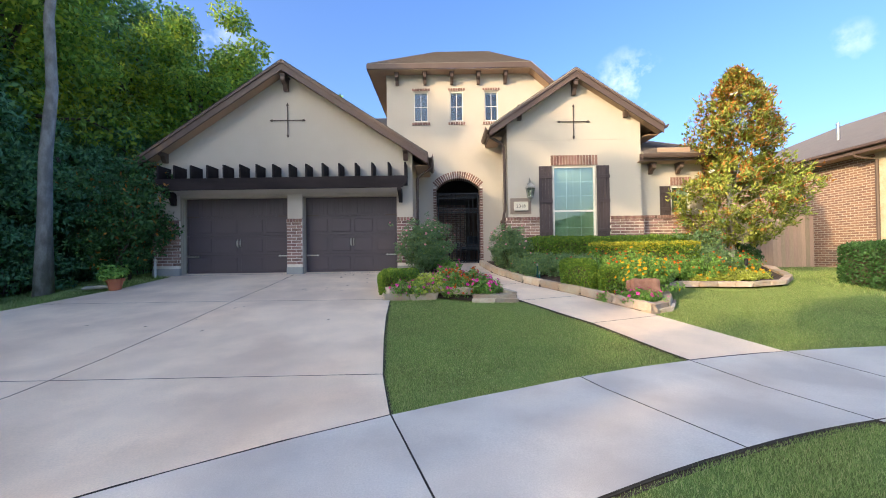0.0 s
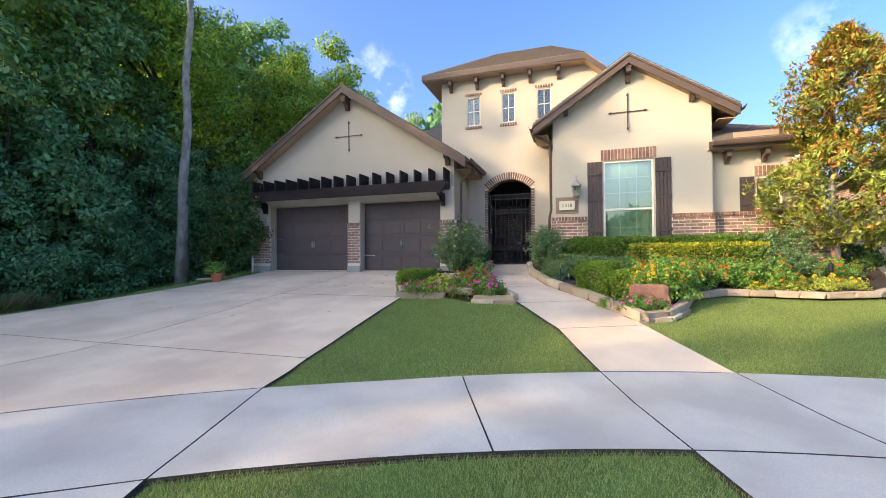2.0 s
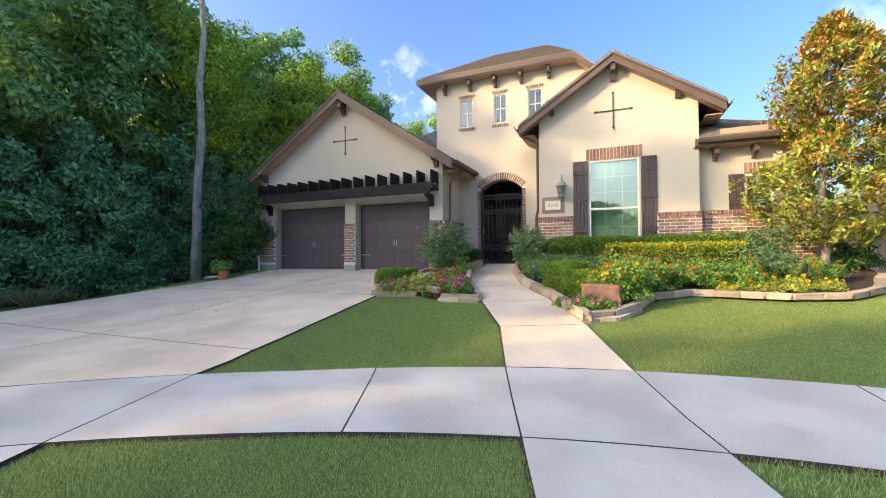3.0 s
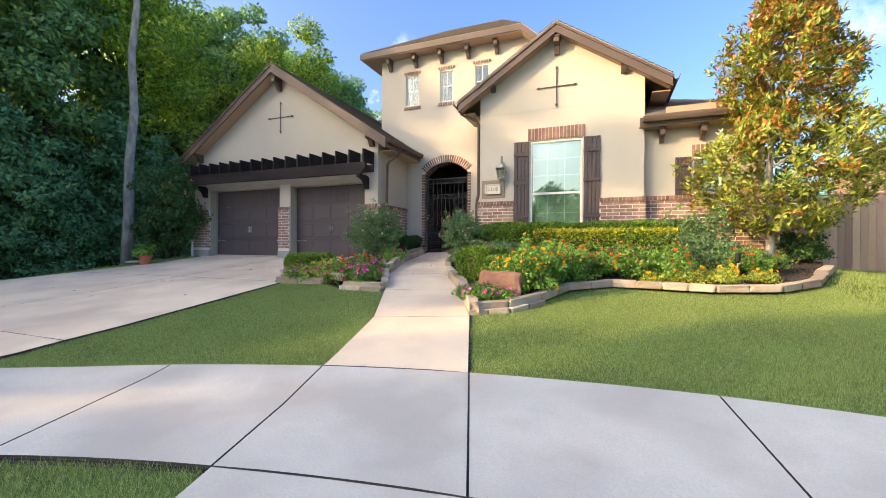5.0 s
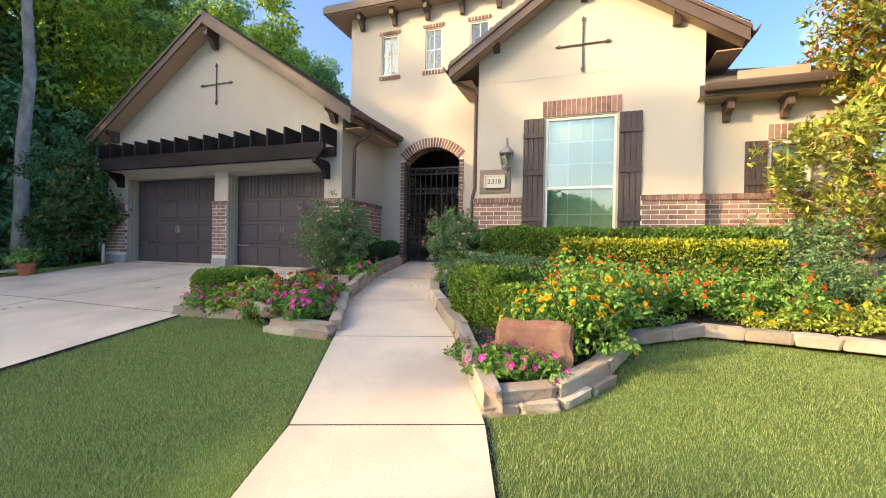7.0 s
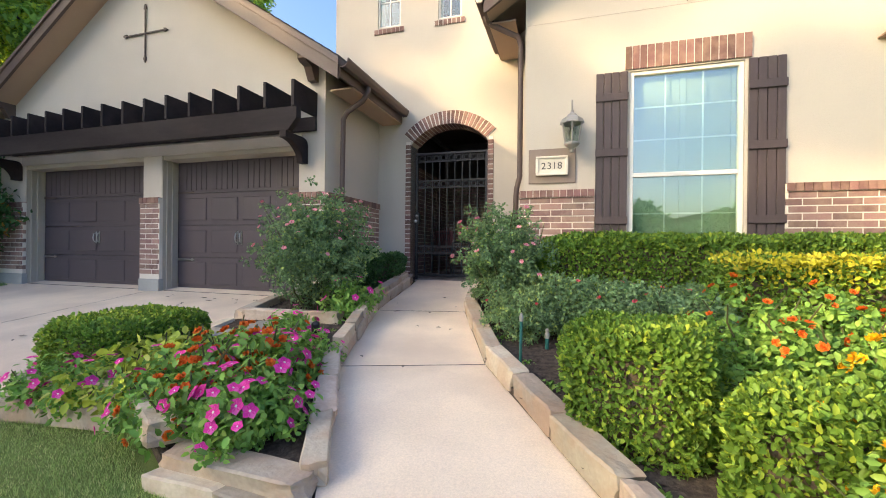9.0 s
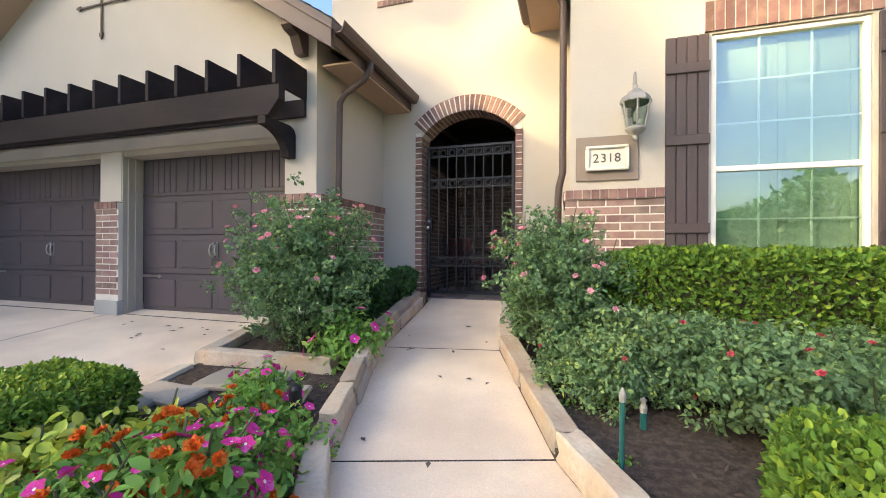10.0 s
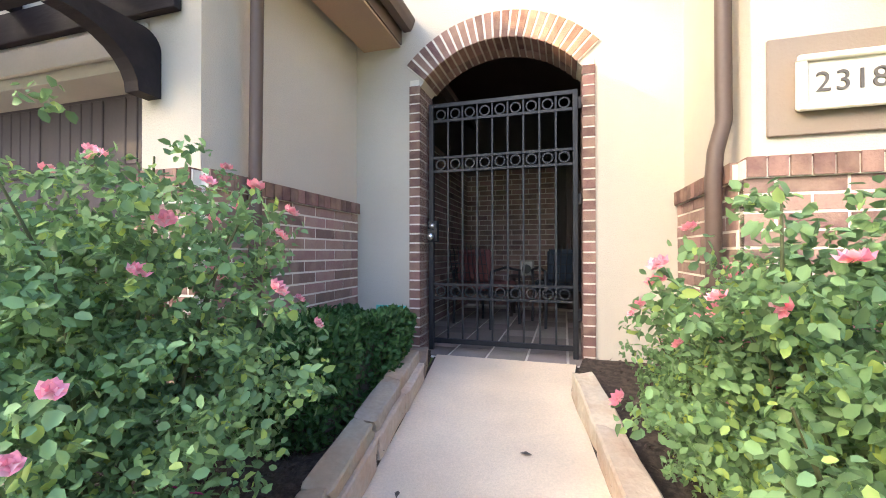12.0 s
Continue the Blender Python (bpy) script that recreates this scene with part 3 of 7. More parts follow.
def garage_door(x0, x1, y):
    """A carriage-style sectional door of four sections with grooved planks, straps and a pair of handles."""
    w, z0, z1 = x1 - x0, ZD + 0.015, DOOR_TOP - 0.06
    d = thing("garage_door", (x0, y, z0), "closed dark brown carriage-style garage door", "garage door", "garage doors")
    sh = (z1 - z0) / 4
    cols = 4
    for r in range(4):
        bm = boxes((0.005, w - 0.005, 0.018, 0.05, r * sh + 0.004, (r + 1) * sh - 0.004), bevel=0.003)
        section = part("section", bm, DOOR_PAINT, d)
        cw = (w - 0.06) / cols
        for c in range(cols):
            a, b = 0.03 + c * cw + 0.05, 0.03 + (c + 1) * cw - 0.05
            lo, hi = r * sh + 0.075, (r + 1) * sh - 0.075
            if r == 3:
                n = 5
                pw = (b - a) / n
                for i in range(n):
                    part("plank", boxes((a + i * pw + 0.004, a + (i + 1) * pw - 0.004, 0.006, 0.02, lo - 0.03, hi + 0.04), bevel=0.004), DOOR_PAINT, section)
            else:
                part("raised_panel", boxes((a, b, 0.004, 0.02, lo, hi), bevel=0.009), DOOR_PAINT, section)
    for zc in (0.46, 1.50):
        for s in (0, 1):
            bm = bmesh.new()
            pts = [(0, -0.020), (0.27, -0.011), (0.285, -0.024), (0.335, 0.0), (0.285, 0.024), (0.27, 0.011), (0, 0.020)]
            prism(bm, [((0.01 + px) if s == 0 else (w - 0.01 - px), zc + pz) for px, pz in pts], 0.0, 0.006)
            part("strap_hinge", bm, CHROME if zc < 1 else IRON_BROWN, d, "pewter strap hinge" if zc < 1 else "dark strap hinge")
    for s in (-1, 1):
        xc = w / 2 + s * 0.035
        bm = boxes((xc - 0.012, xc + 0.012, -0.002, 0.006, 0.70, 0.90), bevel=0.002)
        tube(bm, [(xc, 0, 0.72), (xc + s * 0.005, -0.035, 0.74), (xc + s * 0.008, -0.045, 0.80), (xc + s * 0.005, -0.035, 0.86), (xc, 0, 0.88)], 0.008, 6)
        part("handle", bm, CHROME, d, "pewter pull handle")
    return d


garage_door(DO[0][0] + 0.012, DO[0][1] - 0.012, YG + 0.255)
garage_door(DO[1][0] + 0.012, DO[1][1] - 0.012, YG + 0.255)

# gabled wing
bm = bmesh.new()
W0, W1, WA = 1.77, 5.36, 3.57
WIN = (2.98, 4.13, 1.45, 3.52)
WE = 4.46
prism(bm, [(W0, 0.6), (WIN[0], 0.6), (WIN[0], WIN[3]), (W0, WIN[3])], YR, YR + 0.25)
prism(bm, [(WIN[1], 0.6), (W1, 0.6), (W1, WIN[3]), (WIN[1], WIN[3])], YR, YR + 0.25)
prism(bm, [(WIN[0], 0.6), (WIN[1], 0.6), (WIN[1], WIN[2]), (WIN[0], WIN[2])], YR, YR + 0.25)
WS = 0.66
prism(bm, [(W0, WIN[3]), (W1, WIN[3]), (W1, 5.858 - WS * (W1 - WA)), (WA, 5.858), (W0, 5.858 - WS * (WA - W0))], YR, YR + 0.25)
wall_wing = structure("wall_wing", bm, STUCCO, "sunlit cream stucco gable wall with brick base", "wall")
wall_wing_side = structure("wall_wing_side", boxes((W0, W0 + 0.2, YR + 0.25, YT + 0.1, 0.6, 4.55), (W1 - 0.2, W1, YR + 0.25, 16, 0.6, 4.5)), STUCCO, "cream stucco side wall of the wing", "wall")
brick_field(wall_wing, (W0 - 0.045, YR - 0.045), 0, 2.60 - W0 + 0.045, 0.80, 2.15)
brick_field(wall_wing, (4.49, YR - 0.045), 0, W1 - 4.49 + 0.03, 0.80, 2.15, shift=-0.1)
brick_field(wall_wing_side, (W0 - 0.045, YT - 0.005), -90, YT - YR - 0.05, 0.80, 2.15)
soldier_row(wall_wing, WIN[0] - 0.06, WIN[1] + 0.06, YR, WIN[3] + 0.02, WIN[3] + 0.285)
# control joint in the stucco
part("control_joint", boxes((W0 + 0.02, W1 - 0.02, YR - 0.003, YR + 0.001, 4.22, 4.2245)), TAUPE, wall_wing, "thin stucco control joint")

# low wing
L0, L1 = W1 + 0.002, 7.5
SW = (6.27, 6.80, 2.20, 2.97)
bm = bmesh.new()
prism(bm, [(L0, 0.5), (SW[0], 0.5), (SW[0], 3.75), (L0, 3.75)], YS, YS + 0.2)
prism(bm, [(SW[1], 0.5), (L1, 0.5), (L1, 3.75), (SW[1], 3.75)], YS, YS + 0.2)
prism(bm, [(SW[0], 0.5), (SW[1], 0.5), (SW[1], SW[2]), (SW[0], SW[2])], YS, YS + 0.2)
prism(bm, [(SW[0], SW[3]), (SW[1], SW[3]), (SW[1], 3.75), (SW[0], 3.75)], YS, YS + 0.2)
wall_low = structure("wall_low_wing", bm, STUCCO, "sunlit cream stucco wall of the low wing", "wall")
structure("wall_low_wing_side", boxes((L1 - 0.2, L1, YS + 0.2, 20, 0.3, 3.75)), STUCCO, "cream stucco end wall", "wall")
brick_field(wall_low, (L0 + 0.03, YS - 0.045), 0, L1 - L0 - 0.03, 0.62, 2.17)
soldier_row(wall_low, SW[0] - 0.02, SW[1] + 0.02, YS, SW[3] + 0.02, SW[3] + 0.24)

# tower front with an arched entry
T0, T1 = -1.60, 4.0
AX, AZ, AR_O, AR_I = 0.467, 2.61, 1.017, 0.815
OPEN_L, OPEN_R = -0.172, 1.105
half = (OPEN_R - OPEN_L) / 2
spring_i = AZ + math.sqrt(AR_I ** 2 - half ** 2)
a_max = math.asin(half / AR_I)
curve_pts = [(AX + AR_I * math.sin(a), AZ + AR_I * math.cos(a)) for a in [a_max - 2 * a_max * i / 20 for i in range(21)]]
WT = [(-0.80, -0.38), (0.27, 0.66), (1.29, 1.69)]
WZ = (5.12, 6.00)
bm = bmesh.new()
prism(bm, [(T0, 0.6), (OPEN_L, 0.6), (OPEN_L, spring_i)] + curve_pts[::-1][1:-1] + [(OPEN_R, spring_i), (OPEN_R, 0.6), (W0 + 0.1, 0.6), (W0 + 0.1, 4.4), (T0, 4.4)], YT, YT + 0.3)
prism(bm, [(T0, 4.4), (T1, 4.4), (T1, WZ[0]), (T0, WZ[0])], YT, YT + 0.3)
prism(bm, [(T0, WZ[1]), (T1 - 1.3, WZ[1]), (T1 - 1.3, 6.52), (T0, 6.52)], YT, YT + 0.3)
prism(bm, [(T1 - 1.3, WZ[1]), (T1 - 0.7, WZ[1]), (T1 - 1.3, 6.52)], YT, YT + 0.3)
xs = [T0] + [v for p in WT for v in p] + [T1 - 0.4]
for i in range(0, len(xs), 2):
    prism(bm, [(xs[i], WZ[0]), (xs[i + 1], WZ[0]), (xs[i + 1], WZ[1]), (xs[i], WZ[1])], YT, YT + 0.3)
wall_tower = structure("wall_tower", bm, STUCCO, "tall cream stucco entry tower wall with dappled sunlight", "wall")
structure("wall_tower_side", boxes((T0, T0 + 0.2, YT + 0.3, 17, 3.0, 6.52), (T1 - 0.2, T1, YT + 0.3, 17, 3.0, 5.4)), STUCCO, "cream stucco tower side wall", "wall")
for x0, x1 in WT:
    soldier_row(wall_tower, x0 - 0.06, x1 + 0.06, YT, WZ[1] + 0.025, WZ[1] + 0.095)
    soldier_row(wall_tower, x0 - 0.06, x1 + 0.06, YT, WZ[0] - 0.11, WZ[0] - 0.03)

# brick ring of the arch
ring = tagged(part("entry_arch", boxes((OPEN_L - 0.085, OPEN_L - 0.01, YT - 0.0125, YT + 0.02, 0.86, 3.17), (OPEN_R + 0.01, OPEN_R + 0.075, YT - 0.0125, YT + 0.02, 0.86, 3.17)), MORTAR),
              "red brick arch and jambs of the entry", "arch", kind="structure")
N_V = 23
a_o = math.asin(0.755 / AR_O)
bm = bmesh.new()
n = 24
prism(bm, [(AX + (AR_O - 0.01) * math.sin(-a_o + 2 * a_o * i / n), AZ + (AR_O - 0.01) * math.cos(-a_o + 2 * a_o * i / n)) for i in range(n + 1)] +
      [(AX + (AR_I + 0.004) * math.sin(a_o - 2 * a_o * i / n), AZ + (AR_I + 0.004) * math.cos(a_o - 2 * a_o * i / n)) for i in range(n + 1)], YT - 0.017, YT + 0.34)
part("mortar", bm, MORTAR, ring)
step = 2 * a_o / N_V
bm = bmesh.new()
g = 0.0085
prism(bm, [(-step / 2 * AR_I + g, AR_I - 0.006), (step / 2 * AR_I - g, AR_I - 0.006), (step / 2 * AR_O - g, AR_O), (-step / 2 * AR_O + g, AR_O)], 0, 0.205)
v_mesh = mesh_of(bm, "brick", BRICK_RED)
bm = bmesh.new()
prism(bm, [(-step / 2 * AR_I + g, AR_I - 0.006), (step / 2 * AR_I - g, AR_I - 0.006), (step / 2 * AR_I - g, AR_I + 0.05), (-step / 2 * AR_I + g, AR_I + 0.05)], 0, 0.135)
v_in = mesh_of(bm, "brick", BRICK)
for i in range(N_V):
    a = -a_o + (i + 0.5) * step
    m = Matrix.Translation((AX, 0, AZ)) @ pose(0, 0, 0, 0, math.degrees(a), 0)
    piece("brick", v_mesh, Matrix.Translation((0, YT - 0.022 + random.uniform(-0.002, 0.002), 0)) @ m, ring)
    piece("brick", v_in, Matrix.Translation((0, YT + 0.195, 0)) @ m, ring)
z = 0.90
k = 0
while z < 3.10:
    for s, x in ((-1, OPEN_L), (1, OPEN_R)):
        wide = 0.09
        a = x - wide if s < 0 else x - 0.004
        depth = 0.20 if k % 2 else 0.13
        piece("brick", brick_of(wide + 0.004, BH, depth, BRICK_RED), Matrix.Translation((a, YT - 0.018, z)), ring)
        piece("brick", brick_of(wide + 0.004, BH, 0.33 - depth, BRICK), Matrix.Translation((a, YT - 0.018 + depth + MJ, z)), ring)
    part("mortar", boxes((OPEN_L - 0.08, OPEN_L - 0.002, YT - 0.0135, YT + 0.31, z - MJ, z), (OPEN_R + 0.002, OPEN_R + 0.08, YT - 0.0135, YT + 0.31, z - MJ, z)), MORTAR, ring)
    z += BH + MJ
    k += 1


# ---- roofs ----
def shingle_roof(name, label, planes, thick=0.06):
    """Roof planes with courses of shingles laid as overlapping strips."""
    bm = bmesh.new()
    for c in planes:
        slab(bm, c, thick)
    root = structure(name, bm, SHINGLE, label, "roof")
    for c in planes:
        if len(c) not in (3, 4):
            continue
        p = [Vector(q) for q in c]
        a, b = p[0], p[1]
        up0, up1 = (p[3] if len(p) == 4 else p[2]), p[2]
        run = max((up0 - a).length, (up1 - b).length)
        rows = min(34, max(3, int(run / 0.14)))
        nrm = (b - a).cross(up1 - a).normalized()
        if nrm.z < 0:
            nrm = -nrm
        bm = bmesh.new()
        for i in range(rows):
            t0, t1 = i / rows, (i + 1) / rows
            q = [a.lerp(up0, t0), b.lerp(up1, t0), b.lerp(up1, t1), a.lerp(up0, t1)]
            lift = (0.016, 0.016, 0.004, 0.004)
            vs = [bm.verts.new(v + nrm * h) for v, h in zip(q, lift)]
            if (q[2] - q[3]).length < 1e-4:
                bm.faces.new(vs[:3])
            else:
                bm.faces.new(vs)
            low = [bm.verts.new(v + nrm * 0.002) for v in q[:2]]
            bm.faces.new((low[0], low[1], vs[1], vs[0]))
        part("shingle_courses", bm, SHINGLE, root)
    return root


GFY = 10.08                      # front of the garage overhang
GR = 3.60                        # half width of its roof
g_e, g_a = 3.72, 3.72 + GS * GR
shingle_roof("roof_garage", "brown-grey shingled garage gable roof", [
    [(GA + GR, GFY, g_e), (GA + GR, 17.5, g_e), (GA, 17.5, g_a), (GA, GFY, g_a)],
    [(GA - GR, 17.5, g_e), (GA - GR, GFY, g_e), (GA, GFY, g_a), (GA, 17.5, g_a)]])
WFY = 10.68
WR = 2.27
w_e, w_a = 4.57, 4.57 + WS * WR
shingle_roof("roof_wing", "brown-grey shingled gable roof of the wing", [
    [(WA + WR, WFY, w_e), (WA + WR, 15.5, w_e), (WA, 15.5, w_a), (WA, WFY, w_a)],
    [(WA - WR, 15.5, w_e), (WA - WR, WFY, w_e), (WA, WFY, w_a), (WA, 15.5, w_a)]])
TE = 6.70
TFY = 11.68
shingle_roof("roof_tower", "brown-grey shingled hip roof of the tower", [
    [(-2.10, TFY, TE), (2.60, TFY, TE), (1.6, 13.75, TE + 1.34), (-0.1, 13.75, TE + 1.34)],
    [(-2.10, 17.3, TE), (-2.10, TFY, TE), (-0.1, 13.75, TE + 1.34), (-0.1, 15.3, TE + 1.34)],
    [(2.60, TFY, TE), (4.45, TFY, TE - 1.65), (4.45, 15.3, TE - 1.65), (1.6, 13.75, TE + 1.34)]])
shingle_roof("roof_main", "grey shingled main hip roof behind the gables", [
    [(-7.2, 13.6, 4.2), (7.2, 13.6, 4.2), (3.5, 17.3, 7.0), (-3.5, 17.3, 7.0)],
    [(-7.2, 21.0, 4.2), (-7.2, 13.6, 4.2), (-3.5, 17.3, 7.0)],
    [(7.2, 13.6, 4.2), (7.2, 21.0, 4.2), (3.5, 17.3, 7.0)],
    [(7.2, 21.0, 4.2), (-7.2, 21.0, 4.2), (-3.5, 17.3, 7.0), (3.5, 17.3, 7.0)]])
structure("wall_main_back", boxes((G0, L1, 20.0, 20.2, 0.4, 4.2)), STUCCO, "cream stucco back wall", "wall")
LE = 3.80
LFY = 10.83
shingle_roof("roof_low_wing", "grey shingled hip roof of the low wing", [
    [(W1 + 0.0, LFY, LE), (7.88, LFY, LE), (5.35, 13.36, LE + 1.20), (W1 + 0.0, 13.36, LE + 1.20)],
    [(7.88, LFY, LE), (7.88, 20.0, LE), (5.35, 17.5, LE + 1.20), (5.35, 13.36, LE + 1.20)]])


def gable_trim(name, xa, r, y, z_e, slope, y_wall, label, back):
    """Barge boards, soffits and eave boards of a gable."""
    root = tagged(new(name), label, "trim", kind="structure")
    for s in (-1, 1):
        bm = bmesh.new()
        z_a = z_e + slope * r
        d0, d1 = 0.065, 0.27
        prism(bm, [(xa + s * r, z_e - d0), (xa, z_a - d0), (xa, z_a - d1), (xa + s * r, z_e - d1)], y - 0.01, y + 0.03)
        part("barge_board", bm, TRIM_BROWN, root)
        bm = bmesh.new()
        prism(bm, [(xa + s * (r + 0.02), z_e - 0.052), (xa, z_a - 0.045), (xa, z_a - 0.10), (xa + s * (r + 0.02), z_e - 0.11)], y - 0.035, y - 0.011)
        part("drip_board", bm, TRIM_BROWN, root)
        bm = bmesh.new()
        prism(bm, [(xa + s * r, z_e - 0.20), (xa, z_a - 0.20), (xa, z_a - 0.225), (xa + s * r, z_e - 0.225)], y + 0.031, y_wall + 0.02)
        part("soffit", bm, SOFFIT, root)
        # level soffit and fascia of the long eave
        part("eave_fascia", boxes((xa + s * r - 0.02, xa + s * r + 0.012, y + 0.032, back, z_e - 0.23, z_e - 0.05)), TRIM_BROWN, root)
        e = xa + s * r
        inner = xa + s * (r - 0.34)
        part("eave_soffit", boxes((min(e, inner), max(e, inner), y_wall, back, z_e - 0.25, z_e - 0.231)), SOFFIT, root)
    return root


gable_trim("trim_garage_gable", GA, GR, GFY, g_e, GS, YG, "brown barge boards and soffits of the garage gable", YT)
gable_trim("trim_wing_gable", WA, WR, WFY, w_e, WS, YR, "brown barge boards and soffits of the wing gable", YT)
tower_trim = structure("trim_tower_eave", boxes((-2.12, 2.60, TFY - 0.02, TFY + 0.01, TE - 0.17, TE - 0.02), (-2.12, -2.09, TFY + 0.01, 17.3, TE - 0.17, TE - 0.02)), TRIM_BROWN, "brown eave boards of the tower", "trim")
part("soffit", boxes((-2.09, 2.60, TFY + 0.01, YT + 0.02, TE - 0.19, TE - 0.172), (-2.09, T0 + 0.02, YT + 0.02, 17.3, TE - 0.19, TE - 0.172)), SOFFIT, tower_trim)
bm = bmesh.new()
prism(bm, [(2.60, TE - 0.02), (4.45, TE - 1.67), (4.45, TE - 1.85), (2.60, TE - 0.19)], TFY - 0.02, TFY + 0.01)
part("rake_board", bm, TRIM_BROWN, tower_trim)
bm = bmesh.new()
prism(bm, [(2.60, TE - 0.16), (4.45, TE - 1.82), (4.45, TE - 1.84), (2.60, TE - 0.19)], TFY + 0.011, YT + 0.02)
part("rake_soffit", bm, SOFFIT, tower_trim)
low_trim = structure("trim_low_eave", boxes((W1 - 0.1, 7.88, LFY - 0.02, LFY + 0.01, LE - 0.20, LE - 0.03)), TRIM_BROWN, "brown eave board of the low wing", "trim")
part("soffit", boxes((W1 - 0.1, 7.88, LFY + 0.01, YS + 0.02, LE - 0.215, LE - 0.201)), SOFFIT, low_trim)


part("flashing", boxes((5.75, 6.62, LFY + 0.02, LFY + 0.05, LE + 0.02, LE + 0.15), bevel=0.006), SOFFIT, low_trim, "pinkish brown metal diverter on the roof's edge")


def gutter(name, pts, label, r=0.062):
    """A half-round gutter with a rolled lip along a level line."""
    bm = bmesh.new()
    a, b = Vector(pts[0]), Vector(pts[1])
    d = (b - a).normalized()
    u = Vector((d.y, -d.x, 0))
    prof = [(r, 0.005), (r * 1.08, 0.018), (r * 1.12, 0.0), (r * 0.95, -0.04), (r * 0.55, -0.085), (-r * 0.4, -0.09), (-r * 0.8, -0.06), (-r * 0.85, 0.01), (-r * 0.75, 0.01), (-r * 0.7, -0.05), (-r * 0.3, -0.078), (r * 0.5, -0.073), (r * 0.85, -0.03)]
    r0 = [bm.verts.new(a + u * p + Vector((0, 0, q))) for p, q in prof]
    r1 = [bm.verts.new(b + u * p + Vector((0, 0, q))) for p, q in prof]
    k = len(prof)
    for i in range(k):
        bm.faces.new((r0[i], r0[(i + 1) % k], r1[(i + 1) % k], r1[i]))
    bm.faces.new(r0)
    bm.faces.new(list(reversed(r1)))
    return tagged(part(name, bm, TRIM_BROWN), label, "gutter", kind="structure")


gutter("gutter_garage", ((GA + GR + 0.065, GFY, g_e - 0.05), (GA + GR + 0.065, YT - 0.01, g_e - 0.05)), "brown metal gutter along the garage eave")
gutter("gutter_wing", ((WA - WR - 0.065, YT - 0.01, w_e - 0.05), (WA - WR - 0.065, WFY, w_e - 0.05)), "brown metal gutter along the wing eave")
gutter("gutter_wing_end", ((WA + WR + 0.065, WFY, w_e - 0.05), (WA + WR + 0.065, 15, w_e - 0.05)), "brown metal gutter along the wing's far eave")
gutter("gutter_low_wing", ((W1 - 0.05, LFY - 0.08, LE - 0.06), (7.9, LFY - 0.08, LE - 0.06)), "brown metal gutter along the low eave")


def downpipe(pts, label):
    d = tube(bmesh.new(), pts, 0.036, 8)
    ob = tagged(smooth(part("downpipe", d, TRIM_BROWN)), label, "downpipe", kind="structure")
    return ob


downpipe([(-0.285, 10.72, 3.58), (-0.285, 10.72, 3.50), (-0.36, 10.715, 3.40), (-0.58, 10.705, 3.27), (-0.64, 10.70, 3.17), (-0.65, 10.70, 2.25), (-0.65, 10.70, 2.15), (-0.65, 10.70, 0.8)], "brown metal downpipe at the garage corner")
downpipe([(1.26, 10.95, 4.42), (1.27, 11.0, 4.36), (1.66, 11.08, 4.16), (1.70, 11.09, 4.05), (1.70, 11.09, 2.36), (1.665, 11.09, 2.22), (1.655, 11.09, 2.1), (1.655, 11.09, 0.85)], "brown metal downpipe at the wing corner")


def bracket(at, h=0.26, depth=0.30, w=0.09, turn=0):
    """A shaped timber corbel against a wall, its top under a soffit."""
    b = thing("eave_bracket", Matrix.Translation(at) @ pose(0, 0, 0, 0, 0, turn), "brown timber corbel bracket under the eave", "bracket", "eave brackets")
    bm = bmesh.new()
    prism(bm, [(0, 0), (-depth, 0), (-depth, -0.10), (-depth + 0.04, -0.13), (-depth * 0.55, -0.15), (-depth * 0.4, -h * 0.8), (-depth * 0.28, -h), (0, -h)], -w / 2, w / 2, "x")
    part("corbel", bm, TRIM_BROWN, b)
    part("cap", boxes((-w * 0.75, w * 0.75, -depth * 1.05, 0, 0.001, 0.045), bevel=0.006), TRIM_BROWN, b)
    return b


for x in (-1.28, -0.46, 0.33, 1.11, 1.90):
    bracket((x, YT, TE - 0.24), 0.27, 0.24)
for x in (5.70, 6.44, 7.18):
    bracket((x, YS, LE - 0.265), 0.24, 0.26)
for x, z in ((-7.05, 3.92), (-0.92, 3.90), (GA, 5.72)):
    bracket((x, YG, z), 0.30, 0.30, 0.11)
for x, z in ((2.10, 5.06), (4.95, 5.10), (WA, 5.72)):
    bracket((x, YR, z), 0.30, 0.26, 0.11)


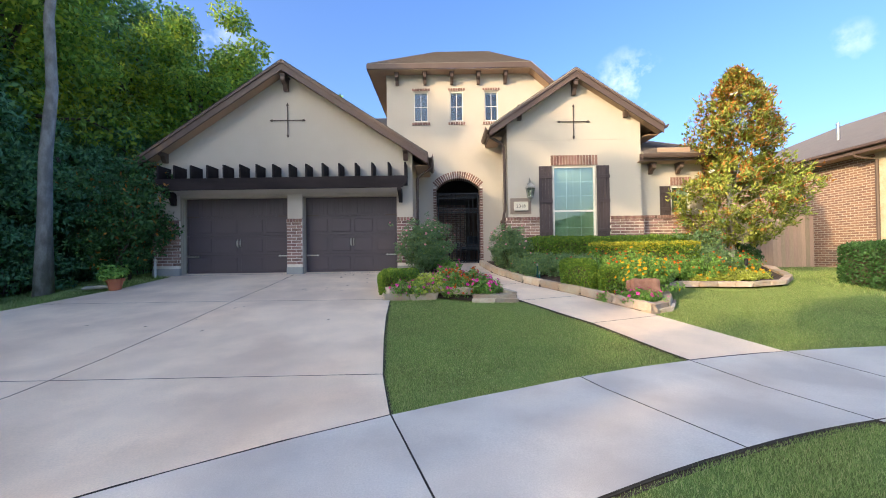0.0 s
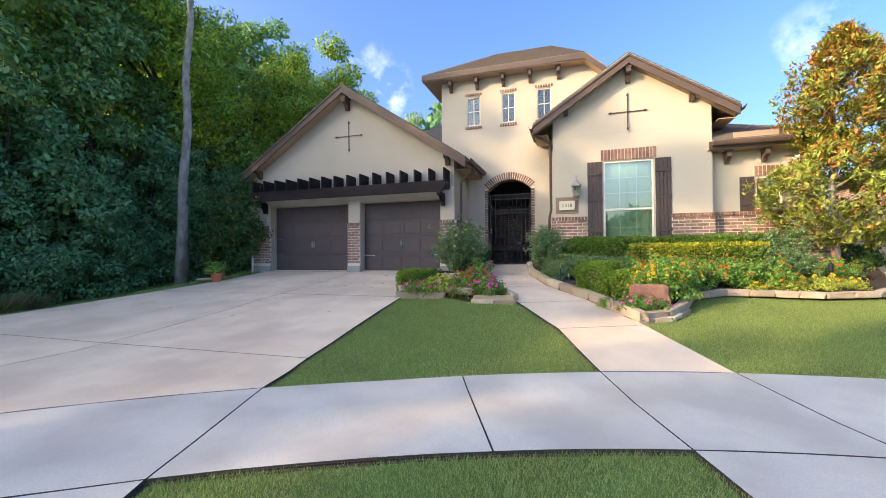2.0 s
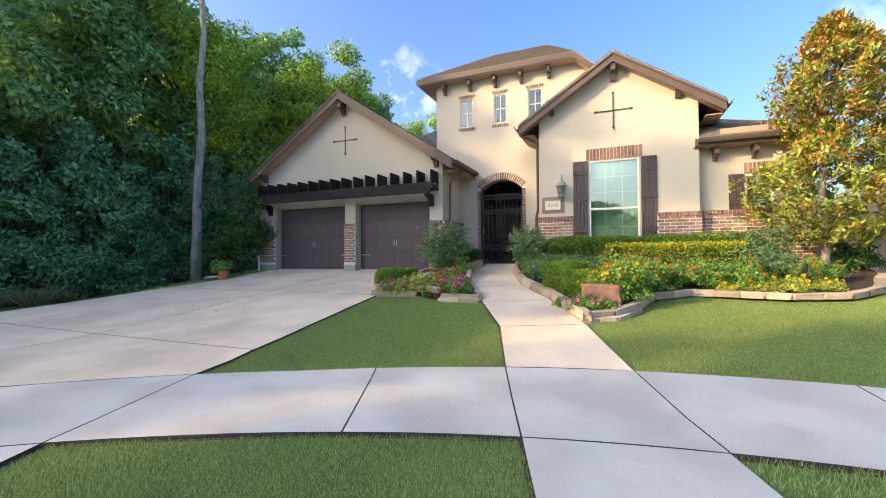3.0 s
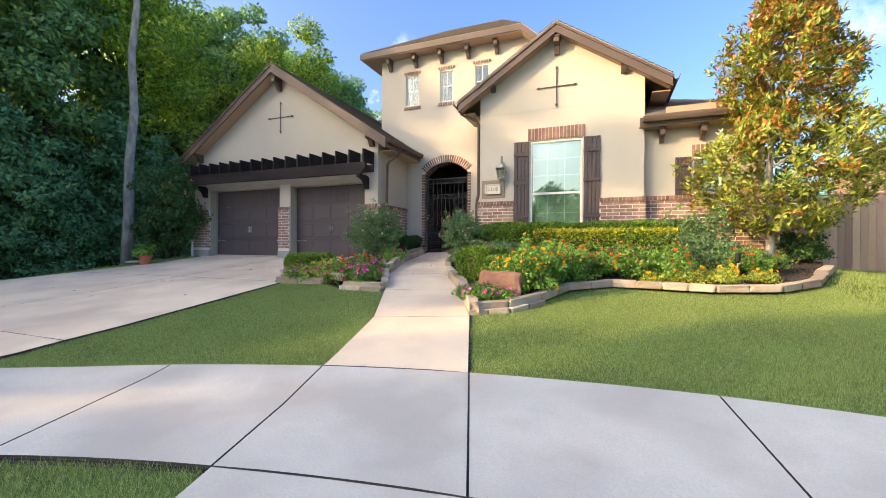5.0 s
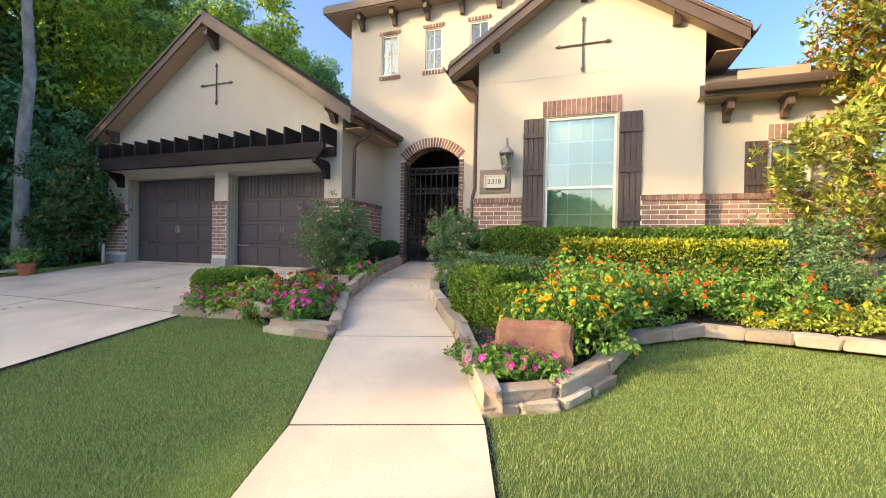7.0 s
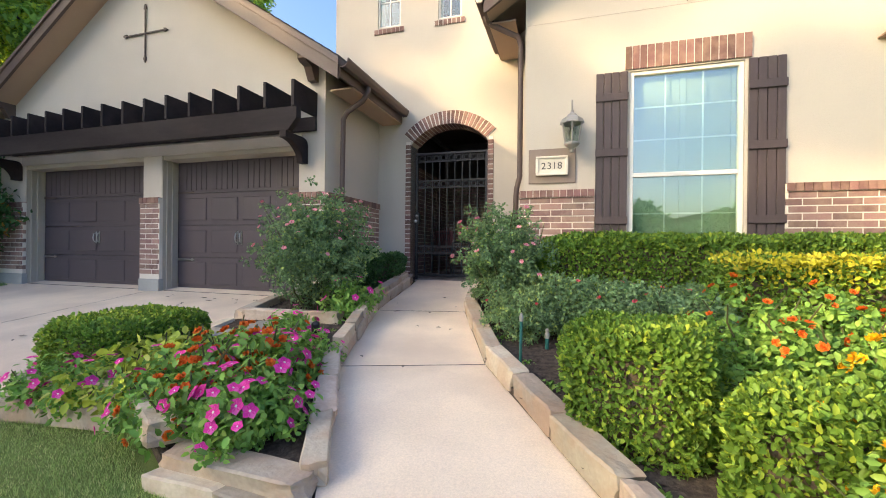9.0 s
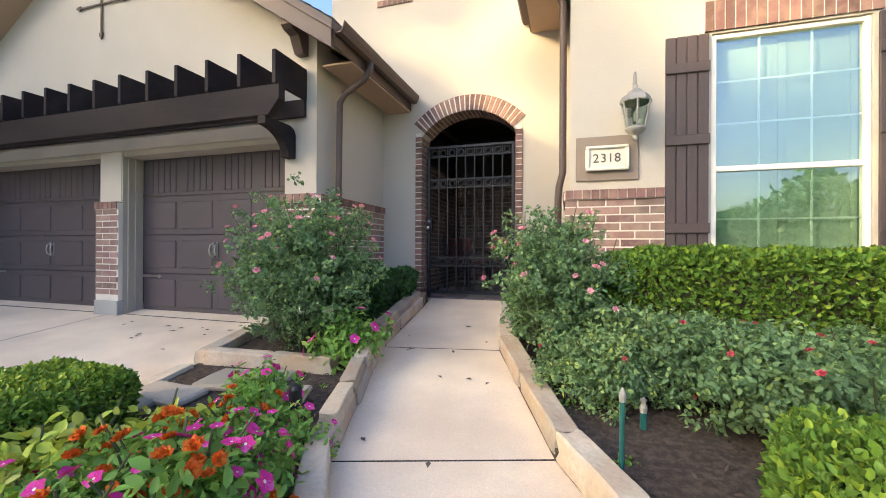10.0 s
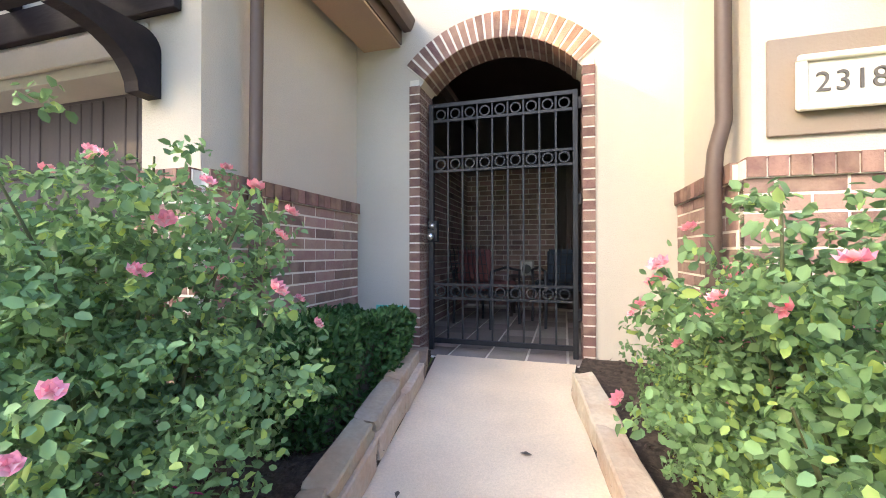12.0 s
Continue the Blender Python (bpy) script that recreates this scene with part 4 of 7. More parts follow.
# ---- windows ----
def sash_window(name, x0, x1, z0, z1, y, label, split=None, bars=0, depth=0.10, blind_rows=0, tilt=28, back=0.5, glass=GLASS):
    """A framed window set in its opening, with glass, bars and slatted shutters behind."""
    root = tagged(new(name), label, "window", kind="structure")
    f = 0.045 if blind_rows else 0.03
    bm = boxes((x0 + 0.003, x0 + f, y + 0.02, y + depth, z0 + 0.003, z1 - 0.003), (x1 - f, x1 - 0.003, y + 0.02, y + depth, z0 + 0.003, z1 - 0.003),
               (x0 + f, x1 - f, y + 0.02, y + depth, z1 - f, z1 - 0.003), (x0 + f, x1 - f, y + 0.02, y + depth, z0 + 0.003, z0 + f), bevel=0.004)
    part("window_frame", bm, VINYL, root)
    spans = [(z0 + f, z1 - f)]
    if split:
        part("meeting_rail", boxes((x0 + f, x1 - f, y + 0.028, y + depth - 0.01, split - 0.025, split + 0.025), bevel=0.004), VINYL, root)
        spans = [(z0 + f, split - 0.025), (split + 0.025, z1 - f)]
    for a, b in spans:
        pane = part("pane", boxes((x0 + f + 0.001, x1 - f - 0.001, y + 0.055, y + 0.061, a + 0.001, b - 0.001)), glass, root)
        pane.visible_shadow = False
    if bars:
        xm = (x0 + x1) / 2
        zs = [z0 + (z1 - z0) * (i + 1) / bars for i in range(bars - 1)]
        part("glazing_bar", boxes((xm - 0.009, xm + 0.009, y + 0.043, y + 0.053, z0 + f, z1 - f)), VINYL, root)
        for zc in zs:
            part("glazing_bar", boxes((x0 + f, x1 - f, y + 0.044, y + 0.052, zc - 0.009, zc + 0.009)), VINYL, root)
    if blind_rows:
        xm = (x0 + x1) / 2
        part("shutter_stile", boxes((xm - 0.03, xm + 0.03, y + 0.115, y + 0.145, z0 + f, z1 - f), (x0 + f, x0 + f + 0.045, y + 0.115, y + 0.145, z0 + f, z1 - f), (x1 - f - 0.045, x1 - f, y + 0.115, y + 0.145, z0 + f, z1 - f)), BLIND, root)
        for s, (a, b) in enumerate(((x0 + f + 0.047, xm - 0.032), (xm + 0.032, x1 - f - 0.047))):
            bm = boxes((0, b - a, -0.047, 0.047, -0.004, 0.004))
            bm.transform(pose(0, 0, 0, -tilt, 0, 0))
            me = mesh_of(bm, "slat", BLIND)
            for i in range(blind_rows):
                zc = z0 + f + 0.05 + (z1 - z0 - 2 * f - 0.1) * i / (blind_rows - 1)
                piece("slat", me, Matrix.Translation((a, y + 0.13, zc)), root)
    # a shallow box behind, its dark colour standing in for the room's shade
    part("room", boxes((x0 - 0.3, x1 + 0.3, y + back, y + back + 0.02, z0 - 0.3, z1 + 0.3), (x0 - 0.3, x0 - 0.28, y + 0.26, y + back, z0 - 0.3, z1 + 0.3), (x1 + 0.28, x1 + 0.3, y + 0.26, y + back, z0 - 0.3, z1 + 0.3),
                       (x0 - 0.3, x1 + 0.3, y + 0.26, y + back, z1 + 0.28, z1 + 0.3), (x0 - 0.3, x1 + 0.3, y + 0.26, y + back, z0 - 0.3, z0 - 0.28)), INTERIOR_SHADE, root)
    return root


w1 = sash_window("window_1", WIN[0], WIN[1], WIN[2], WIN[3], YR, "large double-hung window with ivory shutters behind", split=2.31, blind_rows=22, tilt=80)
for k in (1, 2):
    xb = WIN[0] + (WIN[1] - WIN[0]) * k / 3
    part("glazing_bar", boxes((xb - 0.008, xb + 0.008, YR + 0.064, YR + 0.072, WIN[2] + 0.045, 2.285), (xb - 0.008, xb + 0.008, YR + 0.064, YR + 0.072, 2.335, WIN[3] - 0.045)), VINYL, w1)
for zb in (1.86, 2.72, 3.10):
    part("glazing_bar", boxes((WIN[0] + 0.045, WIN[1] - 0.045, YR + 0.065, YR + 0.071, zb - 0.008, zb + 0.008)), VINYL, w1)
sash_window("window_2", SW[0], SW[1], SW[2], SW[3], YS, "small window with ivory slatted shutters", blind_rows=9)
for i, (a, b) in enumerate(WT):
    sash_window("window_%d" % (3 + i), a, b, WZ[0], WZ[1], YT, "small upper window divided into four panes", bars=2, glass=GLASS_UPPER)


def shutter(x0, x1, z0, z1, y):
    """A board-and-batten shutter: upright planks with three battens."""
    s = thing("shutter", (x0, y, z0), "dark brown board-and-batten wooden shutter beside the window", "shutter", "window shutters")
    w, h = x1 - x0, z1 - z0
    n = 4
    pw = w / n
    for i in range(n):
        part("board", boxes((i * pw + 0.003, (i + 1) * pw - 0.003, -0.03, -0.002, 0, h), bevel=0.004), SHUTTER, s)
    for zc in ((0.17, 0.55, 0.86) if h > 1 else (0.2, 0.8)):
        part("batten", boxes((-0.003, w + 0.003, -0.052, -0.031, h * zc - 0.045, h * zc + 0.045), bevel=0.004), SHUTTER, s)
    return s


shutter(2.605, 2.955, 1.42, 3.52, YR)
shutter(4.155, 4.50, 1.42, 3.52, YR)
shutter(5.96, 6.25, 2.18, 2.97, YS)


def iron_cross(x, y, z, h, w, label):
    """A wrought iron wall cross with arrow finials."""
    c = thing("wall_cross", (x, y, z), label, "wall ornament", "gable crosses")
    for name, n, rot in (("upright", h, 0), ("crossbar", w, 90)):
        bm = boxes((-0.011, 0.011, -0.028, -0.012, -n / 2, n / 2), bevel=0.002)
        bm.transform(pose(0, 0, 0, 0, rot, 0))
        part(name, bm, IRON_BROWN, c)
        for s in (-1, 1):
            bm = bmesh.new()
            e = n / 2
            prism(bm, [(-0.028, e - 0.055), (0.0, e - 0.035), (0.028, e - 0.055), (0.022, e - 0.01), (0, e + 0.03), (-0.022, e - 0.01)], -0.03, -0.010)
            bm.transform(pose(0, 0, 0, 0, rot + (0 if s > 0 else 180), 0))
            part("finial", bm, IRON_BROWN, c)
    for dx in (-0.05, 0.05):
        part("stud", boxes((dx - 0.006, dx + 0.006, -0.012, 0.0, -0.006, 0.006)), IRON_BROWN, c)
    return c


iron_cross(-3.93, YG, 4.68, 0.84, 0.86, "dark wrought iron cross on the garage gable")
iron_cross(3.56, YR, 4.71, 0.88, 0.84, "bronze wrought iron cross on the wing gable")

# house number
plq = thing("house_number_plaque", (2.105, YR, 2.455), "cream cast-stone plaque with house number 2318", "house number")
part("backing", boxes((-0.28, 0.28, -0.022, 0.0, -0.212, 0.212), bevel=0.004), PLAQUE_TAUPE, plq, "taupe rendered backing panel")
bm = boxes((-0.185, 0.185, -0.05, -0.0225, -0.115, 0.105), bevel=0.008)
part("plate", bm, CAST_STONE, plq)
for i, r in enumerate(((-0.19, 0.19, 0.085, 0.113), (-0.19, 0.19, -0.123, -0.095), (-0.193, -0.155, -0.0945, 0.0845), (0.155, 0.193, -0.0945, 0.0845))):
    part("plate_rim", boxes((r[0], r[1], -0.072, -0.0505, r[2], r[3]), bevel=0.006), CAST_STONE, plq)
for ch, dx in zip("2318", (-0.098, -0.030, 0.032, 0.094)):
    txt = bpy.data.curves.new("digit", "FONT")
    txt.body, txt.size, txt.extrude, txt.align_x, txt.align_y = ch, 0.118, 0.003, "CENTER", "CENTER"
    tmp = new("digit_outline", txt)
    bpy.context.view_layer.update()
    digit_mesh = bpy.data.meshes.new_from_object(tmp.evaluated_get(bpy.context.evaluated_depsgraph_get()))
    bpy.data.objects.remove(tmp)
    digit_mesh.materials.clear()
    digit_mesh.materials.append(DIGIT)
    digit = new("digit", digit_mesh)
    digit.parent = plq
    digit.matrix_basis = pose(dx, -0.0535, -0.008, 90, 0, 0)
    digit["label"] = "dark numeral " + ch

# wall lantern
lan = thing("wall_lantern", Matrix.Translation((2.335, YR, 2.85)) @ Matrix.Diagonal((1.1, 1.1, 1.0, 1)), "weathered pewter wall lantern with clear glass", "lantern")
part("back_plate", boxes((-0.045, 0.045, -0.014, 0.0, -0.02, 0.22), bevel=0.006), PEWTER, lan)
bm = tube(bmesh.new(), [(0, -0.012, 0.10), (0, -0.04, 0.18), (0, -0.05, 0.28), (0, -0.085, 0.345), (0, -0.14, 0.34), (0, -0.165, 0.28), (0, -0.165, 0.20)], 0.010, 8)
smooth(part("arm", bm, PEWTER, lan, "curled scroll arm"))


def hexring(r, z):
    return [(r * math.cos(math.pi / 6 + k * math.pi / 3), -0.165 + r * math.sin(math.pi / 6 + k * math.pi / 3), z) for k in range(6)]


bm = lathe(bmesh.new(), [(0.122, 0.055), (0.124, 0.07), (0.105, 0.115), (0.06, 0.145), (0.045, 0.17), (0.02, 0.185), (0.012, 0.22)], 6, (0, -0.165, 0))
part("hood", bm, PEWTER, lan)
top, bot = hexring(0.115, 0.06), hexring(0.075, -0.17)
bm = bmesh.new()
for a, b in zip(top, bot):
    tube(bm, [a, b], 0.008, 5)
for rr in (top, bot):
    for k in range(6):
        tube(bm, [rr[k], rr[(k + 1) % 6]], 0.008, 5)
part("cage", bm, PEWTER, lan)
for k in range(6):
    bm = bmesh.new()
    q = [Vector(top[k]), Vector(top[(k + 1) % 6]), Vector(bot[(k + 1) % 6]), Vector(bot[k])]
    c = Vector((0, -0.165, -0.05))
    inn = [p + (c - p) * 0.04 for p in q]
    out = [p + (c - p) * 0.015 for p in q]
    vi, vo = [bm.verts.new(p) for p in inn], [bm.verts.new(p) for p in out]
    bm.faces.new(vo)
    bm.faces.new(vi[::-1])
    for i in range(4):
        bm.faces.new((vo[i], vi[i], vi[(i + 1) % 4], vo[(i + 1) % 4]))
    ob = part("glass_pane", bm, LAMP_GLASS, lan)
    ob.visible_shadow = False
smooth(part("base_finial", lathe(bmesh.new(), [(0.08, -0.17), (0.082, -0.185), (0.055, -0.215), (0.03, -0.235), (0.02, -0.25), (0.026, -0.262), (0.018, -0.278), (0.004, -0.285)], 12, (0, -0.165, 0)), PEWTER, lan))
smooth(part("bulb", lathe(bmesh.new(), [(0.016, -0.12), (0.016, -0.08), (0.024, -0.05), (0.012, -0.01), (0.002, 0.0)], 8, (0, -0.165, 0)), BLIND, lan, "unlit candle bulb"))

# ---- pergola over the garage doors ----
per = thing("pergola", (0, YG, 0), "dark stained timber pergola over the garage doors", "pergola")
PB = -0.42
bm = bmesh.new()
prism(bm, [(-7.02, 3.00), (-6.90, 2.86), (-0.98, 2.86), (-0.86, 3.00), (-0.86, 3.14), (-7.02, 3.14)], PB - 0.045, PB + 0.045)
part("beam", bm, DARK_WOOD, per)
part("ledger", boxes((-7.0, -0.88, -0.05, -0.004, 2.96, 3.14), bevel=0.004), DARK_WOOD, per)
bm = bmesh.new()
prism(bm, [(-0.004, 3.142), (-0.004, 3.462), (-0.49, 3.462), (-0.49, 3.142)], -0.022, 0.022, "x")
bmesh.ops.bevel(bm, geom=bm.edges[:], offset=0.004, segments=1, affect="EDGES", profile=0.5)
rafter_mesh = mesh_of(bm, "rafter", DARK_WOOD)
for i in range(16):
    piece("rafter", rafter_mesh, Matrix.Translation((-0.90 - 0.4035 * i, random.uniform(-0.006, 0.006), random.uniform(-0.004, 0.004))), per)
for x in (-1.06, -6.84):
    bm = bmesh.new()
    turns = [math.pi / 2 * k / 8 for k in range(9)]
    prism(bm, [(-0.46 + 0.34 * math.cos(a), 2.53 + 0.25 * math.sin(a)) for a in turns] + [(-0.46, 2.858), (-0.10, 2.858)] + [(-0.10 + 0.096 * math.sin(a), 2.762 + 0.096 * math.cos(a)) for a in turns] + [(-0.004, 2.53)], x - 0.045, x + 0.045, "x")
    part("knee_brace", bm, DARK_WOOD, per)

# ---- entry gate ----
gate = thing("entry_gate", (OPEN_L + 0.03, YT + 0.155, 0.91), "closed black wrought iron entry gate with ring bands", "gate")
GW, GH = OPEN_R - OPEN_L - 0.06, 2.10
for nm, r in (("stile", (0, 0.04, -0.02, 0.02, 0, GH)), ("stile", (GW - 0.04, GW, -0.02, 0.02, 0, GH)), ("top_rail", (0.04, GW - 0.04, -0.018, 0.018, GH - 0.035, GH)), ("bottom_rail", (0.04, GW - 0.04, -0.018, 0.018, 0.06, 0.10))):
    part(nm, boxes(r, bevel=0.003), IRON, gate)
bands = ((0.44, 0.56), (1.52, 1.64), (GH - 0.15, GH - 0.035))
for a, b in bands:
    part("band_rail", boxes((0.04, GW - 0.04, -0.012, 0.012, a - 0.008, a + 0.012)), IRON, gate)
    if b < GH - 0.1:
        part("band_rail", boxes((0.04, GW - 0.04, -0.012, 0.012, b - 0.012, b + 0.008)), IRON, gate)
pitch = (GW - 0.08) / 9
bm = bmesh.new()
N, rr = 14, pitch * 0.36
for k in range(N):
    a0, a1 = 2 * math.pi * k / N, 2 * math.pi * (k + 1) / N
    vs = []
    for r in (rr, rr - 0.012):
        for a in (a0, a1):
            for y in (-0.008, 0.008):
                vs.append(bm.verts.new((r * math.cos(a), y, r * math.sin(a))))
    for q in ((0, 1, 3, 2), (4, 6, 7, 5), (0, 2, 6, 4), (1, 5, 7, 3)):
        bm.faces.new([vs[i] for i in q])
bmesh.ops.remove_doubles(bm, verts=bm.verts, dist=1e-5)
ring_mesh = mesh_of(bm, "ring", IRON)
for a, b in bands:
    for i in range(9):
        piece("ring", ring_mesh, Matrix.Translation((0.04 + pitch * (i + 0.5), 0, (a + b) / 2)), gate)
bar_mesh = mesh_of(boxes((-0.0075, 0.0075, -0.0075, 0.0075, 0.0, GH - 0.13)), "bar", IRON)
for i in range(8):
    piece("bar", bar_mesh, Matrix.Translation((0.04 + pitch * (i + 1), 0, 0.10)), gate)
part("lock_plate", boxes((-0.01, 0.075, -0.03, 0.03, 0.92, 1.10), bevel=0.004), IRON, gate)
smooth(part("deadbolt", lathe(bmesh.new(), [(0.026, 0), (0.026, 0.012), (0.012, 0.018), (0.01, 0.02)], 12), CHROME, gate, "nickel deadbolt")).matrix_basis = pose(0.03, -0.03, 1.055, 90, 0, 0)
smooth(part("knob", lathe(bmesh.new(), [(0.012, 0), (0.012, 0.02), (0.028, 0.035), (0.03, 0.05), (0.018, 0.062), (0.002, 0.064)], 12), CHROME, gate, "nickel door knob")).matrix_basis = pose(0.03, -0.03, 0.965, 90, 0, 0)
for zc in (0.3, 1.2, 1.95):
    part("hinge", boxes((GW, GW + 0.028, -0.012, 0.012, zc, zc + 0.09), bevel=0.003), IRON, gate)
part("gate_post", boxes((GW + 0.0285, GW + 0.058, -0.02, 0.02, -0.02, GH + 0.1), bevel=0.003), IRON, gate)

# ---- porch behind the gate ----
PY0, PY1, PX0, PX1 = YT + 0.33, 15.2, -0.55, 1.62
porch = structure("porch_floor", boxes((PX0, PX1, YT - 0.03, PY1, 0.80, 0.902)), MORTAR, "stone-paved porch floor", "floor")
for i in range(7):
    for j in range(9):
        piece("paver", brick_of(0.295, 0.02, 0.3, PAVER), Matrix.Translation((PX0 + 0.31 * i + 0.005, YT - 0.02 + 0.315 * j, 0.89)), porch)
# porch walls take the near-black colour, which paints in the deep shade
porch_back = structure("wall_porch_back", boxes((PX0 - 0.2, PX1 + 0.2, PY1, PY1 + 0.2, 0.6, 3.9)), INTERIOR_SHADE, "brick back wall of the porch", "wall")
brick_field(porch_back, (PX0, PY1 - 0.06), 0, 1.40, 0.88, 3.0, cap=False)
porch_side = structure("wall_porch_side", boxes((PX0 - 0.2, PX0, YT + 0.301, PY1, 0.6, 3.9), (PX1, PX1 + 0.2, YT + 0.301, PY1, 0.6, 3.9)), INTERIOR_SHADE, "side walls of the porch, coloured dark for the deep shade", "wall")
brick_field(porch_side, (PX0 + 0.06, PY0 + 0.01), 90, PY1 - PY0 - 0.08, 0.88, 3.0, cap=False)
# door wood colour darkens the ceiling to deepen the porch's shade
structure("ceiling", boxes((PX0 - 0.2, PX1 + 0.2, YT + 0.301, PY1 + 0.2, 3.9, 4.0)), DOOR_WOOD, "porch ceiling, coloured dark for the deep shade", "ceiling")
dr = tagged(part("door_1", boxes((1.0, 1.58, PY1 - 0.055, PY1 - 0.002, 0.885, 3.0), bevel=0.004), DOOR_WOOD), "dark wooden entry door", "door", kind="structure")
part("door_handle", tube(bmesh.new(), [(1.06, PY1 - 0.06, 1.75), (1.06, PY1 - 0.11, 1.78), (1.06, PY1 - 0.11, 1.95), (1.06, PY1 - 0.06, 1.98)], 0.009, 6), CHROME, dr, "nickel pull")


def porch_chair(at, turn, cushion, label):
    """A wicker-and-mesh porch armchair with a cushion."""
    c = thing("porch_chair", Matrix.Translation(at) @ pose(0, 0, 0, 0, 0, turn), label, "chair", "porch chairs")
    for x in (-0.28, 0.28):
        for y in (-0.26, 0.26):
            part("leg", tube(bmesh.new(), [(x, y, 0), (x * 0.95, y * 0.95, 0.40)], 0.016, 6), IRON, c)
        part("armrest", tube(bmesh.new(), [(x, 0.27, 0.40), (x, 0.24, 0.62), (x, 0.0, 0.66), (x, -0.26, 0.62), (x * 0.97, -0.26, 0.38)], 0.016, 6), IRON, c)
    part("seat", boxes((-0.28, 0.28, -0.27, 0.27, 0.37, 0.40), bevel=0.01), IRON, c)
    for i in range(9):
        x = -0.27 + 0.0675 * i
        part("back_bar", tube(bmesh.new(), [(x, 0.25, 0.40), (x, 0.31, 0.70), (x * 0.97, 0.34, 0.93 - 0.25 * abs(x))], 0.006, 5), IRON, c)
    for z in (0.5, 0.6, 0.7, 0.8):
        part("back_rail", tube(bmesh.new(), [(-0.27, 0.26 + (z - 0.4) * 0.15, z), (0.27, 0.26 + (z - 0.4) * 0.15, z)], 0.005, 5), IRON, c)
    part("cushion", boxes((-0.26, 0.26, -0.25, 0.24, 0.402, 0.50), bevel=0.03), cushion, c)
    part("back_cushion", boxes((-0.24, 0.24, 0.16, 0.25, 0.505, 0.86), bevel=0.03), cushion, c)
    return c


porch_chair((0.10, 13.55, 0.912), 150, CUSHION_RED, "porch armchair with maroon cushions")
porch_chair((0.95, 13.75, 0.912), 200, CUSHION_BLUE, "porch armchair with navy cushions")
tb = thing("side_table", (0.52, 14.35, 0.912), "small dark side table on the porch", "table")
part("tabletop", boxes((-0.25, 0.25, -0.2, 0.2, 0.5, 0.53), bevel=0.008), DOOR_WOOD, tb)
for x in (-0.21, 0.21):
    for y in (-0.16, 0.16):
        part("leg", boxes((x - 0.018, x + 0.018, y - 0.018, y + 0.018, 0, 0.499)), DOOR_WOOD, tb)
sp = thing("lantern_box", (0.50, 14.30, 1.415), "small pale box with a round grille on the table", "box")
part("case", boxes((-0.09, 0.09, -0.07, 0.07, 0, 0.22), bevel=0.012), PEWTER, sp)
part("round_grille", lathe(bmesh.new(), [(0.06, 0), (0.06, 0.008), (0.045, 0.012), (0.002, 0.012)], 16), BLACK_PLASTIC, sp, "dark round grille").matrix_basis = pose(0, -0.07, 0.11, 90, 0, 0)

# teal sheet leaning by the gate
ts = tagged(part("teal_sheet", boxes((-0.55, -0.285, YT - 0.05, YT - 0.034, 0.86, 1.30), bevel=0.004), TEAL), "teal plastic sheet leaning on the stucco wall", "sheet")

# ---- side yard: fence and neighbour ----
fence = thing("wood_fence", (7.52, 14.0, 0.56), "weathered cedar privacy fence", "fence")
pk = mesh_of(boxes((0, 0.136, -0.010, 0.008, 0, 1.78)), "picket", FENCE_WOOD)
for i in range(37):
    piece("picket", pk, Matrix.Translation((0.14 * i, random.uniform(-0.003, 0.003), random.uniform(-0.012, 0.012))), fence)
for z in (0.3, 1.4):
    part("rail", boxes((0, 5.18, 0.009, 0.05, z, z + 0.09)), FENCE_WOOD, fence)
part("cap_rail", boxes((0, 5.18, -0.03, 0.055, 1.795, 1.83), bevel=0.004), FENCE_WOOD, fence)

NX = 12.72


def brick_pattern():
    """Brickwork seen only from afar."""
    m = bpy.data.materials.new("far_brick")
    m.use_nodes = True
    n, l = m.node_tree.nodes, m.node_tree.links
    b = n["Principled BSDF"]
    b.inputs["Roughness"].default_value = 0.9
    geo = n.new("ShaderNodeNewGeometry")
    sep = n.new("ShaderNodeSeparateXYZ")
    com = n.new("ShaderNodeCombineXYZ")
    l.new(geo.outputs["Position"], sep.inputs[0])
    add = n.new("ShaderNodeMath")
    add.operation = "ADD"
    l.new(sep.outputs["X"], add.inputs[0])
    l.new(sep.outputs["Y"], add.inputs[1])
    l.new(add.outputs[0], com.inputs["X"])
    l.new(sep.outputs["Z"], com.inputs["Y"])
    t = n.new("ShaderNodeTexBrick")
    t.inputs["Scale"].default_value = 1.0
    t.inputs["Brick Width"].default_value = 0.252
    t.inputs["Row Height"].default_value = 0.077
    t.inputs["Mortar Size"].default_value = 0.009
    t.inputs["Color1"].default_value = (0.30, 0.17, 0.115, 1)
    t.inputs["Color2"].default_value = (0.20, 0.115, 0.085, 1)
    t.inputs["Mortar"].default_value = (0.52, 0.44, 0.34, 1)
    l.new(com.outputs[0], t.inputs["Vector"])
    l.new(t.outputs["Color"], b.inputs["Base Color"])
    bp = n.new("ShaderNodeBump")
    bp.inputs["Strength"].default_value = 0.5
    bp.inputs["Distance"].default_value = 0.01
    bp.invert = True
    l.new(t.outputs["Fac"], bp.inputs["Height"])
    l.new(bp.outputs["Normal"], b.inputs["Normal"])
    return m


